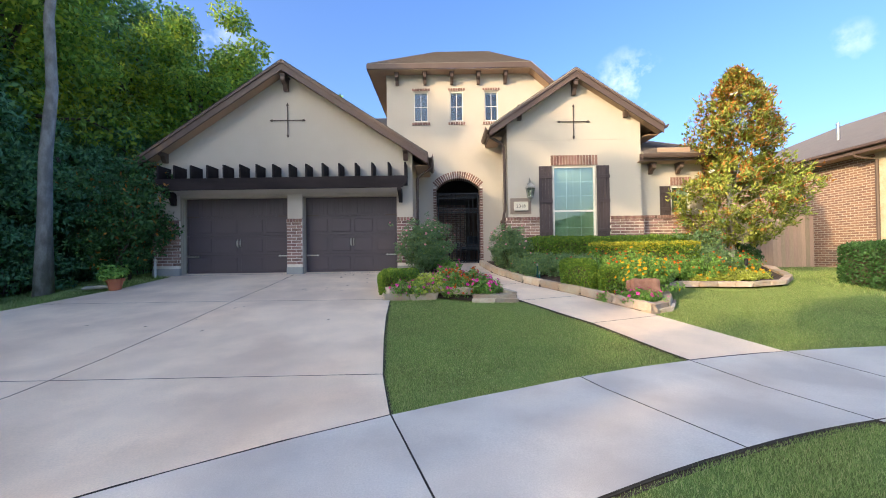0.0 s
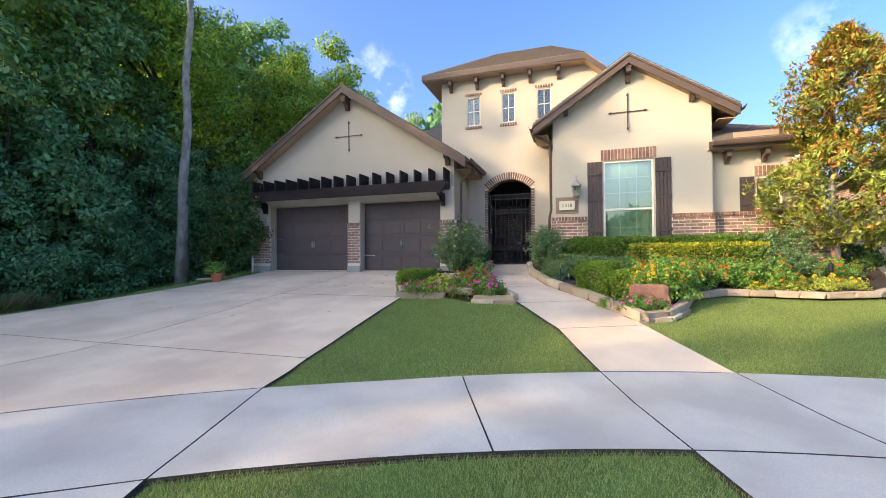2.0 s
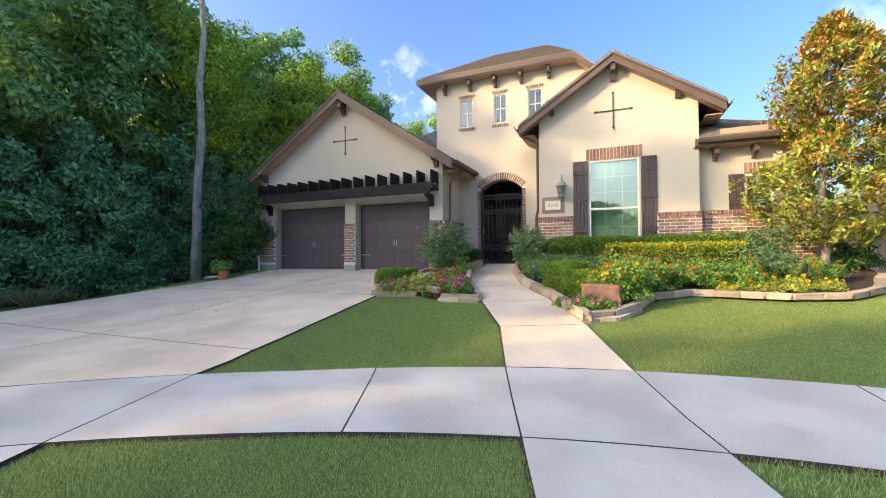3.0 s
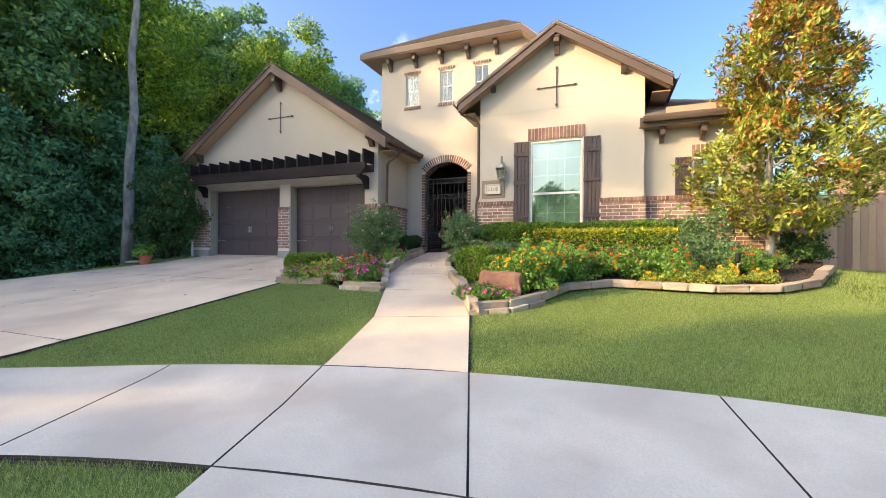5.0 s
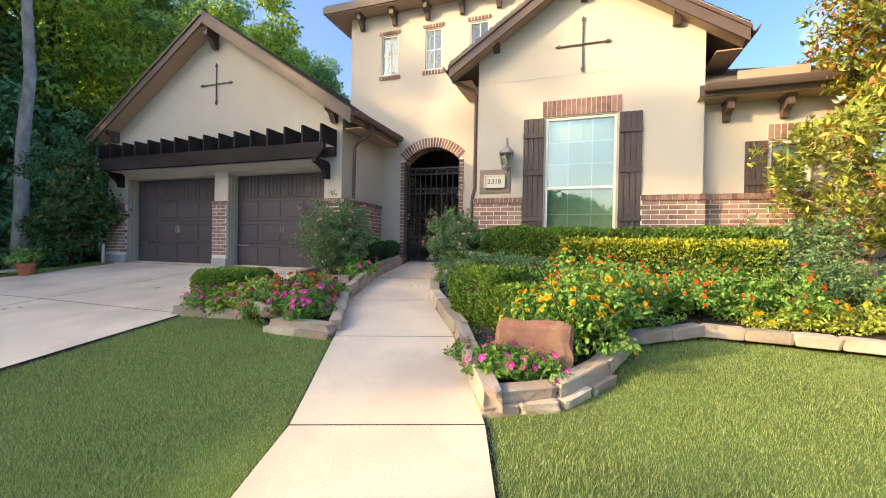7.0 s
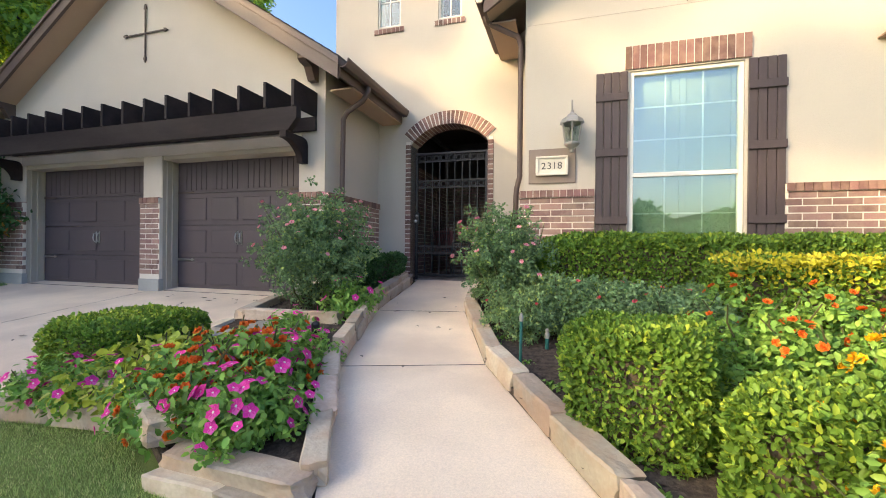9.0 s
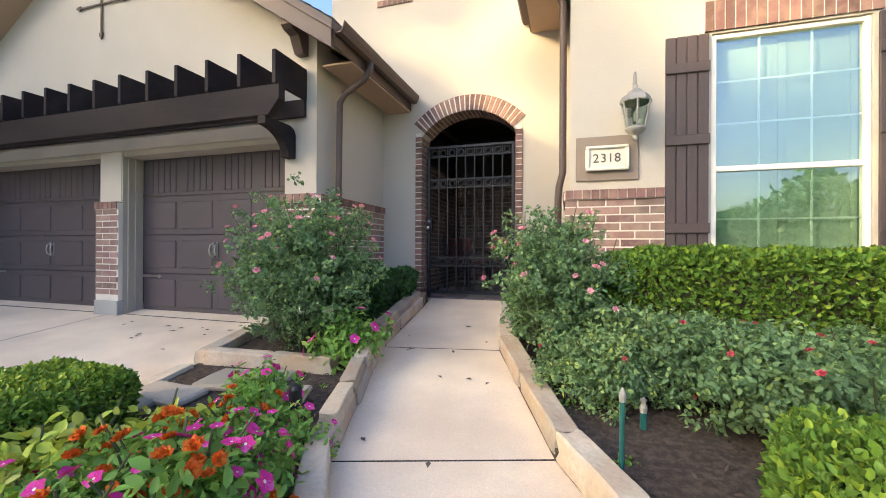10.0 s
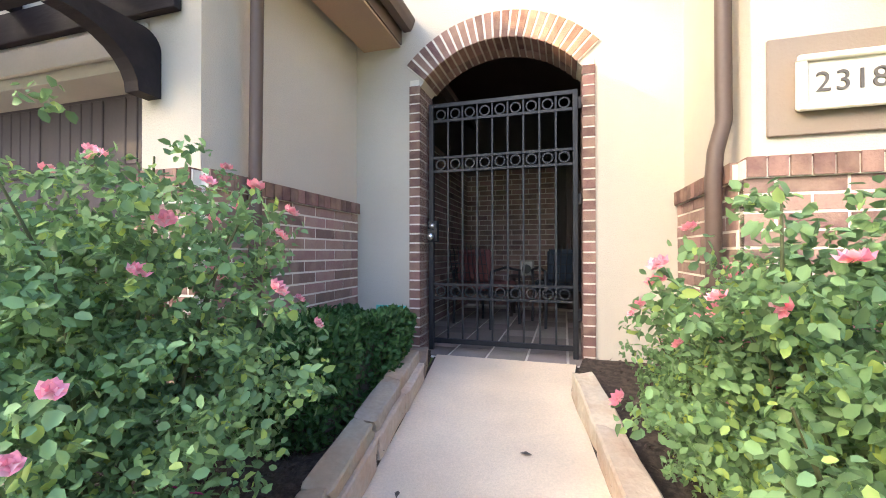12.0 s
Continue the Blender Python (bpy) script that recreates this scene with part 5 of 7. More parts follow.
FAR_BRICK = brick_pattern()
nb = thing("neighbour_house", (0, 0, 0), "neighbouring brown brick house with a grey hip roof", "house")
part("wall", boxes((NX, NX + 9, 11.7, 21.5, 0.2, 4.0)), FAR_BRICK, nb)
part("corner_stone", boxes((NX - 0.03, NX + 0.3, 11.62, 11.95, 0.2, 4.0), bevel=0.01), LIMESTONE, nb, "tan stone corner")
bm = bmesh.new()
NE, NR = 4.22, 6.5
slab(bm, [(NX - 0.45, 22, NE), (NX - 0.45, 8.2, NE), (NX + 4.6, 12.5, NR), (NX + 4.6, 17.5, NR)], 0.06)
slab(bm, [(NX - 0.45, 8.2, NE), (NX + 10, 8.2, NE), (NX + 4.6, 12.5, NR)], 0.06)
slab(bm, [(NX + 10, 22, NE), (NX - 0.45, 22, NE), (NX + 4.6, 17.5, NR)], 0.06)
roof_n = part("roof", bm, SHINGLE_FAR, nb)
part("fascia", boxes((NX - 0.5, NX - 0.452, 8.2, 22, NE - 0.25, NE - 0.02)), TRIM_BROWN, nb)
part("soffit", boxes((NX - 0.452, NX - 0.001, 8.2, 22, NE - 0.22, NE - 0.251)), SOFFIT, nb)
part("gutter", boxes((NX - 0.60, NX - 0.501, 8.2, 22, NE - 0.12, NE - 0.02), bevel=0.02), TRIM_BROWN, nb)
part("downpipe", tube(bmesh.new(), [(NX - 0.5, 12.1, NE - 0.15), (NX - 0.45, 12.1, NE - 0.3), (NX - 0.08, 11.85, NE - 0.45), (NX - 0.08, 11.85, 0.4)], 0.045, 8), TRIM_BROWN, nb)
for x, y, h, r in ((1.4, 14.5, 0.5, 0.04), (3.0, 12.9, 0.35, 0.09), (3.9, 13.2, 1.0, 0.11)):
    z = NE + (NR - NE) * (x + 0.45) / 5.05
    part("vent_pipe", lathe(bmesh.new(), [(r, -0.15), (r, h), (r * 1.5, h + 0.005), (r * 1.5, h + 0.09), (r * 0.5, h + 0.11)], 10, (NX + x, y, z)), CHROME, nb, "grey metal roof vent")


# ---- foliage helpers ----
rng = np.random.default_rng(7)


def unit(v):
    return v / np.maximum(np.linalg.norm(v, axis=1, keepdims=True), 1e-6)


def rand_dirs(n):
    return unit(rng.normal(size=(n, 3)))


def leaf_mesh(name, P, D, N, L, W, mat, fold=0.18, oval=False):
    """Many pointed leaves, each of two folded halves, as one mesh; oval ones have rounder sides."""
    n = len(P)
    S = unit(np.cross(D, N))
    N = np.cross(S, D)
    L, W = np.broadcast_to(L, n)[:, None], np.broadcast_to(W, n)[:, None]
    mid = P + D * L * 0.45
    up = N * W * fold
    if oval:
        lo, hi = P + D * L * 0.28, P + D * L * 0.70
        V = np.stack([P, lo + S * W * 0.46 + up, hi + S * W * 0.44 + up * 0.8, P + D * L - up * 0.8, hi - S * W * 0.44 + up * 0.8, lo - S * W * 0.46 + up], 1).reshape(-1, 3)
        i = np.arange(n)[:, None] * 6
        F = np.concatenate([i + np.array([[0, 1, 2]]), i + np.array([[0, 2, 3]]), i + np.array([[0, 3, 4]]), i + np.array([[0, 4, 5]])], 1).reshape(-1, 3)
    else:
        V = np.stack([P, mid + S * W / 2 + up, P + D * L - up * 0.6, mid - S * W / 2 + up], 1).reshape(-1, 3)
        i = np.arange(n)[:, None] * 4
        F = np.concatenate([i + np.array([[0, 1, 2]]), i + np.array([[0, 2, 3]])], 1).reshape(-1, 3)
    me = bpy.data.meshes.new(name)
    me.vertices.add(len(V))
    me.vertices.foreach_set("co", V.astype(np.float32).ravel())
    me.loops.add(F.size)
    me.loops.foreach_set("vertex_index", F.astype(np.int32).ravel())
    me.polygons.add(len(F))
    me.polygons.foreach_set("loop_start", np.arange(0, F.size, 3, dtype=np.int32))
    me.update(calc_edges=True)
    me.validate()
    me.materials.append(mat)
    return me


def leaf_part(name, me, parent, label=""):
    ob = new(name, me)
    ob.parent = parent
    if label:
        ob["label"] = label
    return ob


def clump_leaves(centres, radii, per, size, slim=0.5, droop=0.25, hollow=0.45):
    """Leaf places in round clumps, most of them near each clump's surface."""
    k = len(centres)
    idx = np.repeat(np.arange(k), per)
    n = len(idx)
    d = rand_dirs(n)
    r = np.asarray(radii)[idx] * (hollow + (1 - hollow) * rng.random(n) ** 0.5)
    P = np.asarray(centres)[idx] + d * r[:, None] * np.array([1, 1, 0.68])
    D = unit(d * 0.3 + rand_dirs(n) * 0.9 + np.array([0, 0, -droop]))
    N = unit(d * 0.9 + np.array([0, 0, 0.55]) + rand_dirs(n) * 0.45)
    L = size * rng.uniform(0.6, 1.25, n)
    return P, D, N, L, L * slim * rng.uniform(0.8, 1.2, n)


def limb_path(a, b, sag=0.15, n=5, wob=0.06):
    a, b = np.array(a, float), np.array(b, float)
    L = np.linalg.norm(b - a)
    out = []
    for i in range(n):
        t = i / (n - 1)
        p = a + (b - a) * t
        p[2] += sag * L * math.sin(math.pi * t)
        if 0 < i < n - 1:
            p += rng.normal(size=3) * wob * L * 0.5
        out.append(tuple(p))
    return out


def tree(name, label, height, trunk_h, crown_r, crown_z, clumps, per, leaf, size, bark=BARK_DARK, trunk_r=0.16, lean=(0, 0), flat=1.0, kind="tree", puff=(0.14, 0.30), limbs_from=0.45, bends=0.05):
    """A tapered trunk with limbs, and a crown of leaf clumps with gaps."""
    t = thing(name, (0, 0, 0), label, "tree", kind)
    top = np.array([lean[0], lean[1], trunk_h])
    n = 9
    pts, rad = [], []
    for i in range(n):
        f = i / (n - 1)
        p = top * f + np.array([rng.normal() * bends * f, rng.normal() * bends * f, 0])
        pts.append(tuple(p - np.array([0, 0, 0.25 if i == 0 else 0])))
        rad.append(trunk_r * (1.35 if i == 0 else 1) * (1 - 0.72 * f))
    smooth(part("trunk", tube(bmesh.new(), pts, rad, 9), bark, t))
    # clump centres over an uneven ellipsoid
    c = []
    while len(c) < clumps:
        d = rand_dirs(1)[0]
        r = rng.uniform(0.35, 1.0) ** 0.6
        bulge = 0.75 + 0.4 * noise.noise(Vector(d * 2.1 + np.array([height, crown_r, 0])))
        p = d * r * bulge * np.array([crown_r, crown_r, (height - crown_z) / 2 * flat]) + np.array([lean[0], lean[1], (height + crown_z) / 2])
        c.append(p)
    c = np.array(c)
    radii = crown_r * rng.uniform(*puff, clumps)
    for j in range(min(9, clumps)):
        b = c[rng.integers(clumps)]
        s = top * rng.uniform(limbs_from, 0.97)
        smooth(part("limb", tube(bmesh.new(), limb_path(s, b), [trunk_r * q for q in (0.42, 0.34, 0.26, 0.17, 0.08)], 6), bark, t))
    leaf_part("crown", leaf_mesh("crown", *clump_leaves(c, radii, per, size), leaf), t)
    return t


def plant_at(ob, x, y, turn=0, scale=1.0, z=None):
    return Matrix.Translation((x, y, ground_z(x, y) - 0.03 if z is None else z)) @ pose(0, 0, 0, 0, 0, turn) @ Matrix.Diagonal((scale, scale, scale, 1))


def set_copies(ob, places):
    """Puts the thing at the first place and copies of it at the others: (x, y, turn, scale)."""
    for i, (x, y, turn, s) in enumerate(places):
        if i == 0:
            ob.matrix_basis = plant_at(ob, x, y, turn, s)
        else:
            c = copy_thing(ob, Matrix())
            c.matrix_basis = plant_at(ob, x, y, turn, s)


# ---- the woods beside the drive ----
pale = tree("tall_tree", "tall slender tree with pale lichened bark at the drive's edge", 15.5, 13.5, 2.4, 9.0, 26, 260, LEAF_WOOD, 0.2, BARK, 0.165, (0.35, 0.1), limbs_from=0.8, bends=0.13)
set_copies(pale, [(-9.64, 9.85, 0, 1.0)])
oak = tree("woodland_tree", "leafy green woodland tree with spreading limbs", 11.6, 8.0, 3.3, 2.8, 56, 330, LEAF_WOOD_2, 0.19, BARK_DARK, 0.19, (0.2, -0.2), 1.0, "woodland trees", (0.17, 0.34))
set_copies(oak, [(-10.2, 17.0, 20, 1.0), (-14.5, 21.0, 140, 1.15), (-13.2, 35.0, 60, 1.25), (-12.8, 12.2, 250, 1.08), (-17.5, 15.0, 310, 1.2)])
elm = tree("woodland_tree", "tall dense dark woodland tree", 14.5, 11.0, 3.1, 2.4, 64, 330, LEAF_WOOD, 0.23, BARK_DARK, 0.2, (-0.3, 0.2), 1.0, "woodland trees", (0.17, 0.33))
# the last elm stands out of view, added to shade the garage front
set_copies(elm, [(-13.2, 9.4, 0, 1.0), (-12.6, 5.2, 100, 0.95), (-15.5, 8.0, 200, 1.1), (-17.5, 17.0, 320, 1.05), (-13.8, 17.6, 160, 1.0), (-19.5, 19.0, 60, 1.2), (-18.5, 25.0, 280, 1.2), (-11.5, 24.5, 45, 0.95), (-14.2, 1.2, 220, 0.82)])
sapling = tree("woodland_sapling", "dark leafy sapling at the woods' edge", 5.2, 4.0, 1.5, 0.4, 50, 180, LEAF_UNDER, 0.15, BARK_DARK, 0.05, (0.15, 0.1), 1.0, "woodland saplings")
set_copies(sapling, [(-11.2, 11.6, 0, 1.0), (-11.6, 8.0, 70, 1.05), (-11.9, 6.2, 130, 0.9), (-11.3, 14.6, 200, 1.1), (-12.8, 11.2, 260, 1.3), (-12.9, 7.0, 310, 1.35), (-10.4, 13.2, 20, 0.85), (-9.6, 15.6, 90, 1.0), (-12.6, 4.0, 170, 1.1), (-14.6, 13.0, 240, 1.4), (-14.8, 9.0, 30, 1.4), (-12.2, 16.2, 15, 1.2), (-8.9, 18.6, 300, 1.1), (-14.0, 5.4, 80, 1.5), (-10.9, 19.6, 120, 1.2), (-14.2, 15.2, 200, 1.5), (-16.2, 8.6, 300, 1.6), (-16.6, 13.6, 30, 1.6)])
# trees added out of view past the street, to shade the drive and lawn and dapple the house
shade = tree("street_tree", "broad tree with a dense crown, added out of view for shade", 9.4, 6.4, 2.7, 2.2, 34, 300, LEAF_UNDER, 0.21, BARK_DARK, 0.2, (0.1, 0.2), 1.0, "street trees")
set_copies(shade, LOW_SHADE)
airy = tree("street_tree", "tall tree with an open airy crown, added out of view to dapple the house", 19.0, 14.0, 3.5, 7.5, 34, 260, LEAF_UNDER, 0.26, BARK_DARK, 0.2, (0.1, 0.2), 1.0, "street trees", (0.13, 0.24))
set_copies(airy, OPEN_SHADE)
light = tree("street_tree", "tree with a thin crown, added out of view to dapple the lawn", 15.5, 11.0, 2.6, 6.5, 23, 230, LEAF_UNDER, 0.26, BARK_DARK, 0.17, (0.1, 0.2), 1.0, "street trees", (0.16, 0.28))
set_copies(light, LAWN_SHADE)

bm = bmesh.new()
xs, ys = [-40, -30, -22, -16, -13, -12.2, -11.4], [-12, -6, 0, 3, 5, 7, 8.5, 10, 12, 14, 17, 21, 27, 40]
grid = [[bm.verts.new((x + 0.35 * math.sin(y * 1.3) * (x > -12), y, ground_z(x, y) - 0.022)) for x in xs] for y in ys]
for a, b in zip(grid, grid[1:]):
    for i in range(len(xs) - 1):
        bm.faces.new((a[i], a[i + 1], b[i + 1], b[i]))
tagged(part("forest_floor", bm, SOIL), "dark leaf litter under the woods", "ground", kind="structure")

ug = thing("undergrowth_bush", (0, 0, 0), "dense green undergrowth bush under the trees", "bush", "undergrowth")
c = np.stack([rng.uniform(-0.95, 0.95, 46), rng.uniform(-0.95, 0.95, 46), rng.uniform(0.1, 1.55, 46)], 1)
c[:, :2] *= np.sqrt(np.clip(1.15 - (c[:, 2:3] / 1.8) ** 2, 0.1, 1))
leaf_part("foliage", leaf_mesh("foliage", *clump_leaves(c, np.full(46, 0.36), 110, 0.11, 0.5), LEAF_UNDER), ug)
for k in range(5):
    part("stem", tube(bmesh.new(), limb_path((0.1 * k - 0.2, 0.05, -0.05), (0.35 * k - 0.7, rng.uniform(-0.5, 0.5), 1.3), 0.05), [0.02, 0.018, 0.014, 0.01, 0.006], 5), BARK_DARK, ug)
set_copies(ug, [(-11.4, 4.6, 0, 1.0), (-11.6, 6.1, 60, 1.15), (-11.2, 7.4, 120, 0.95), (-11.5, 8.8, 200, 1.1), (-11.0, 10.3, 250, 1.0), (-11.4, 11.9, 310, 1.2), (-10.6, 13.2, 30, 1.05), (-10.9, 14.8, 80, 1.15), (-9.4, 13.9, 140, 0.9), (-9.0, 12.4, 210, 0.85),
                (-12.6, 5.2, 40, 1.5), (-12.8, 7.6, 100, 1.5), (-12.7, 10.0, 170, 1.6), (-12.4, 12.8, 290, 1.5), (-14.2, 6.6, 20, 1.7), (-14.4, 10.6, 90, 1.7), (-8.8, 15.4, 60, 1.0), (-12.3, 15.6, 130, 1.6), (-14.6, 4.4, 260, 1.7)])

# pale arching grass clump at the woods' edge
gc = thing("grass_clump", (0, 0, 0), "clump of dry arching wild grass", "grass clump", "grass clumps")
n = 420
a = rng.uniform(0, 2 * np.pi, n)
D = unit(np.stack([np.cos(a) * 0.55, np.sin(a) * 0.55, np.full(n, 0.8)], 1) + rng.normal(size=(n, 3)) * 0.2)
P = np.stack([np.cos(a) * 0.14 * rng.random(n), np.sin(a) * 0.14 * rng.random(n), np.zeros(n)], 1)
leaf_part("blades", leaf_mesh("blades", P, D, rand_dirs(n), rng.uniform(0.4, 0.8, n), 0.014, FOUNTAIN), gc)
set_copies(gc, [(-9.9, 5.7, 0, 1.0), (-10.2, 6.4, 80, 0.8), (-10.4, 5.0, 150, 0.9)])

# small broad-leaved tree beside the garage
sg = thing("garage_tree", (-7.75, 9.95, ground_z(-7.75, 9.95) - 0.05), "dark glossy small tree beside the garage", "tree")
for k in range(4):
    e = (rng.uniform(-0.6, 0.6), rng.uniform(-0.4, 0.4), rng.uniform(1.6, 2.6))
    smooth(part("stem", tube(bmesh.new(), limb_path((rng.uniform(-0.1, 0.1), rng.uniform(-0.1, 0.1), -0.05), e, 0.05), [0.035, 0.03, 0.024, 0.018, 0.01], 6), BARK_DARK, sg))
c = np.stack([rng.uniform(-0.85, 0.95, 75), rng.uniform(-0.65, 0.55, 75), rng.uniform(0.35, 2.9, 75)], 1)
keep = (np.abs(c[:, 0]) / 1.05) ** 2 + ((c[:, 2] - 1.5) / 1.6) ** 2 < 1
leaf_part("crown", leaf_mesh("crown", *clump_leaves(c[keep], np.full(keep.sum(), 0.27), 95, 0.12, 0.42), LEAF_BOX_DARK), sg)
leaf_part("rusty_leaves", leaf_mesh("rusty_leaves", *clump_leaves(c[keep] + np.array([0.0, 0, 0.06]), np.full(keep.sum(), 0.27), 5, 0.11, 0.42), LEAF_MAG_RUST), sg, "rust-brown leaf undersides")

# ---- magnolia in the bed ----
mg = thing("magnolia_tree", (7.36, 10.45, 0.70), "young magnolia with green and rust-backed leaves", "tree")
smooth(part("trunk", tube(bmesh.new(), [(0, 0, -0.1), (0.02, 0, 0.5), (-0.02, 0.02, 1.4), (0.03, 0, 2.6), (0.02, 0, 3.9), (0.05, 0, 4.9)], [0.085, 0.07, 0.06, 0.045, 0.028, 0.01], 9), BARK, mg))


def mag_radius(z):
    return float(np.interp(z, (0.6, 1.0, 1.45, 1.95, 2.3, 2.65, 3.15, 3.65, 4.1, 4.55, 5.05), (0.7, 1.6, 1.8, 1.8, 1.55, 1.1, 1.42, 1.48, 1.0, 0.65, 0.1)))


tips, zs = [], []
for i in range(1500):
    z = 0.62 + 4.45 * rng.random() ** 0.95
    a = rng.uniform(0, 2 * np.pi)
    r = 0.85 * mag_radius(z) * (0.30 + 0.72 * rng.random() ** 0.5) * (0.86 + 0.55 * noise.noise(Vector((math.cos(a) * 1.9, math.sin(a) * 1.9, z * 1.5))))
    tips.append((r * math.cos(a) + 0.2, r * math.sin(a), z + 0.12 * r))
    zs.append(z)
tips, zs = np.array(tips), np.array(zs)
for i in range(46):
    q = tips[rng.integers(len(tips))]
    s = (0, 0, max(0.7, q[2] - 0.45 * math.hypot(q[0], q[1]) - 0.15))
    part("branch", tube(bmesh.new(), limb_path(s, q, 0.05, 4, 0.04), [0.024, 0.018, 0.012, 0.006], 5), BARK, mg)


def rosettes(tips, per, size, up):
    idx = np.repeat(np.arange(len(tips)), per)
    n = len(idx)
    out = unit(np.concatenate([tips[:, :2], np.full((len(tips), 1), up)], 1) * np.array([0.6, 0.6, 1.0]))[idx]
    D = unit(out * 0.55 + rand_dirs(n))
    P = tips[idx] + rng.normal(size=(n, 3)) * 0.05
    N = unit(out + rand_dirs(n) * 0.4)
    L = size * rng.uniform(0.7, 1.2, n)
    return P, D, N, L, L * rng.uniform(0.34, 0.44, n)


rust = rng.random(len(tips)) < np.interp(zs, (1.0, 2.2, 3.2, 4.8), (0.10, 0.28, 0.55, 0.75))
leaf_part("green_leaves", leaf_mesh("green_leaves", *rosettes(tips[~rust], 17, 0.118, 0.9), LEAF_MAG), mg, "glossy green leaves")
leaf_part("rust_leaves", leaf_mesh("rust_leaves", *rosettes(tips[rust], 11, 0.112, 0.9), LEAF_MAG_RUST), mg, "rust-brown leaves")
leaf_part("inner_leaves", leaf_mesh("inner_leaves", *rosettes(tips[rust], 7, 0.118, 0.9), LEAF_MAG), mg, "green leaves")
for x, y, z in ((-0.5, -0.9, 4.15), (1.15, -0.3, 3.62), (-0.9, -0.7, 2.35)):
    Pn = np.repeat(np.array([[x, y, z]]), 7, 0)
    leaf_part("white_blossom", leaf_mesh("white_blossom", Pn, unit(rand_dirs(7) * np.array([1, 1, 0.4]) + np.array([0, 0, 0.5])), rand_dirs(7), 0.10, 0.06, PETAL_WHITE), mg, "creamy white blossom")

# ---- clipped hedges ----
def hedge(name, label, x0, x1, y0, y1, h, leaf, size, per_m2, category="hedge", turn=0.0, rough=0.05, base=None, core=LEAF_BOX_DARK):
    """A clipped hedge: leaves over a rounded, slightly uneven block, with a solid dark heart."""
    cx, cy = (x0 + x1) / 2, (y0 + y1) / 2
    z0 = (ground_z(cx, cy) if base is None else base) - 0.02
    t = thing(name, Matrix.Translation((cx, cy, z0)) @ pose(0, 0, 0, 0, 0, turn), label, category, "clipped hedges")
    w, d = (x1 - x0), (y1 - y0)
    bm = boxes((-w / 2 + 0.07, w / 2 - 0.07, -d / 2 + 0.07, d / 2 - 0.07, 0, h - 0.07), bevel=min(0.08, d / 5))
    part("heart", bm, BARK_DARK, t, "solid dark block inside")
    areas = np.array([w * d, w * h, w * h, d * h, d * h])
    n = int(areas.sum() * per_m2)
    f = rng.choice(5, n, p=areas / areas.sum())
    u, v = rng.random(n), rng.random(n)
    P, N = np.zeros((n, 3)), np.zeros((n, 3))
    for k, (fx, fy, fz, nx, ny, nz) in enumerate(((u - .5, v - .5, 1, 0, 0, 1), (u - .5, -.5, v, 0, -1, 0), (u - .5, .5, v, 0, 1, 0), (-.5, u - .5, v, -1, 0, 0), (.5, u - .5, v, 1, 0, 0))):
        s = f == k
        P[s, 0] = (fx[s] if isinstance(fx, np.ndarray) else fx) * w
        P[s, 1] = (fy[s] if isinstance(fy, np.ndarray) else fy) * d
        P[s, 2] = (fz[s] if isinstance(fz, np.ndarray) else fz) * h
        N[s] = (nx, ny, nz)
    # round the edges off
    r = min(0.14, d / 3, h / 3)
    inner = np.array([max(w / 2 - r, 0), max(d / 2 - r, 0), h - r])
    c = np.stack([np.clip(P[:, 0], -inner[0], inner[0]), np.clip(P[:, 1], -inner[1], inner[1]), np.minimum(P[:, 2], inner[2])], 1)
    o = unit(P - c)
    flat = np.linalg.norm(P - c, axis=1) < 1e-4
    o[flat] = N[flat]
    wave = np.array([noise.noise(Vector((p[0] * 3 + cx * 9, p[1] * 3, p[2] * 3))) for p in P])
    P = c + o * (r + wave * rough - rng.random(n) ** 1.5 * 0.11)[:, None]
    D = unit(o * 0.7 + rand_dirs(n) * 0.9 + np.array([0, 0, 0.35]))
    L = size * rng.uniform(0.6, 1.3, n)
    leaf_part("foliage", leaf_mesh("foliage", P, D, unit(o + rand_dirs(n) * 0.7), L, L * 0.55, leaf, oval=True), t)
    return t


hedge("box_hedge", "long clipped green hedge under the window", 2.0, 6.3, 9.98, 10.62, 0.86, LEAF_BOX, 0.042, 5200)
gh = hedge("golden_hedge", "clipped hedge with golden-yellow tips behind the flowers", 3.35, 5.75, 9.05, 9.58, 0.79, LEAF_BOX, 0.04, 4400)
n = 5200
P = np.stack([rng.uniform(-1.17, 1.17, n), rng.uniform(-0.24, 0.24, n), 0.77 + rng.normal(size=n) * 0.022], 1)
P[: n // 5, 1] = -0.25 + rng.normal(size=n // 5) * 0.015
P[: n // 5, 2] = 0.77 - rng.random(n // 5) ** 2 * 0.18
L = 0.038 * rng.uniform(0.7, 1.3, n)
leaf_part("golden_foliage", leaf_mesh("golden_foliage", P, unit(rand_dirs(n) + np.array([0, 0, 0.7])), unit(rand_dirs(n) + np.array([0, -0.3, 0.6])), L, L * 0.55, LEAF_GOLD, oval=True), gh, "golden-yellow young leaves")
hedge("boxwood_block", "clipped boxwood block beside the walk", 2.36, 3.02, 7.75, 8.5, 0.60, LEAF_BOX, 0.032, 9000, turn=-22)
hedge("boxwood_block", "clipped low boxwood block among the flowers", 2.92, 3.55, 7.28, 7.88, 0.52, LEAF_BOX, 0.032, 8500, turn=-30)
hedge("rounded_boxwood", "rounded clipped boxwood at the drive's edge", -1.22, -0.5, 7.62, 8.5, 0.46, LEAF_BOX, 0.03, 8500)
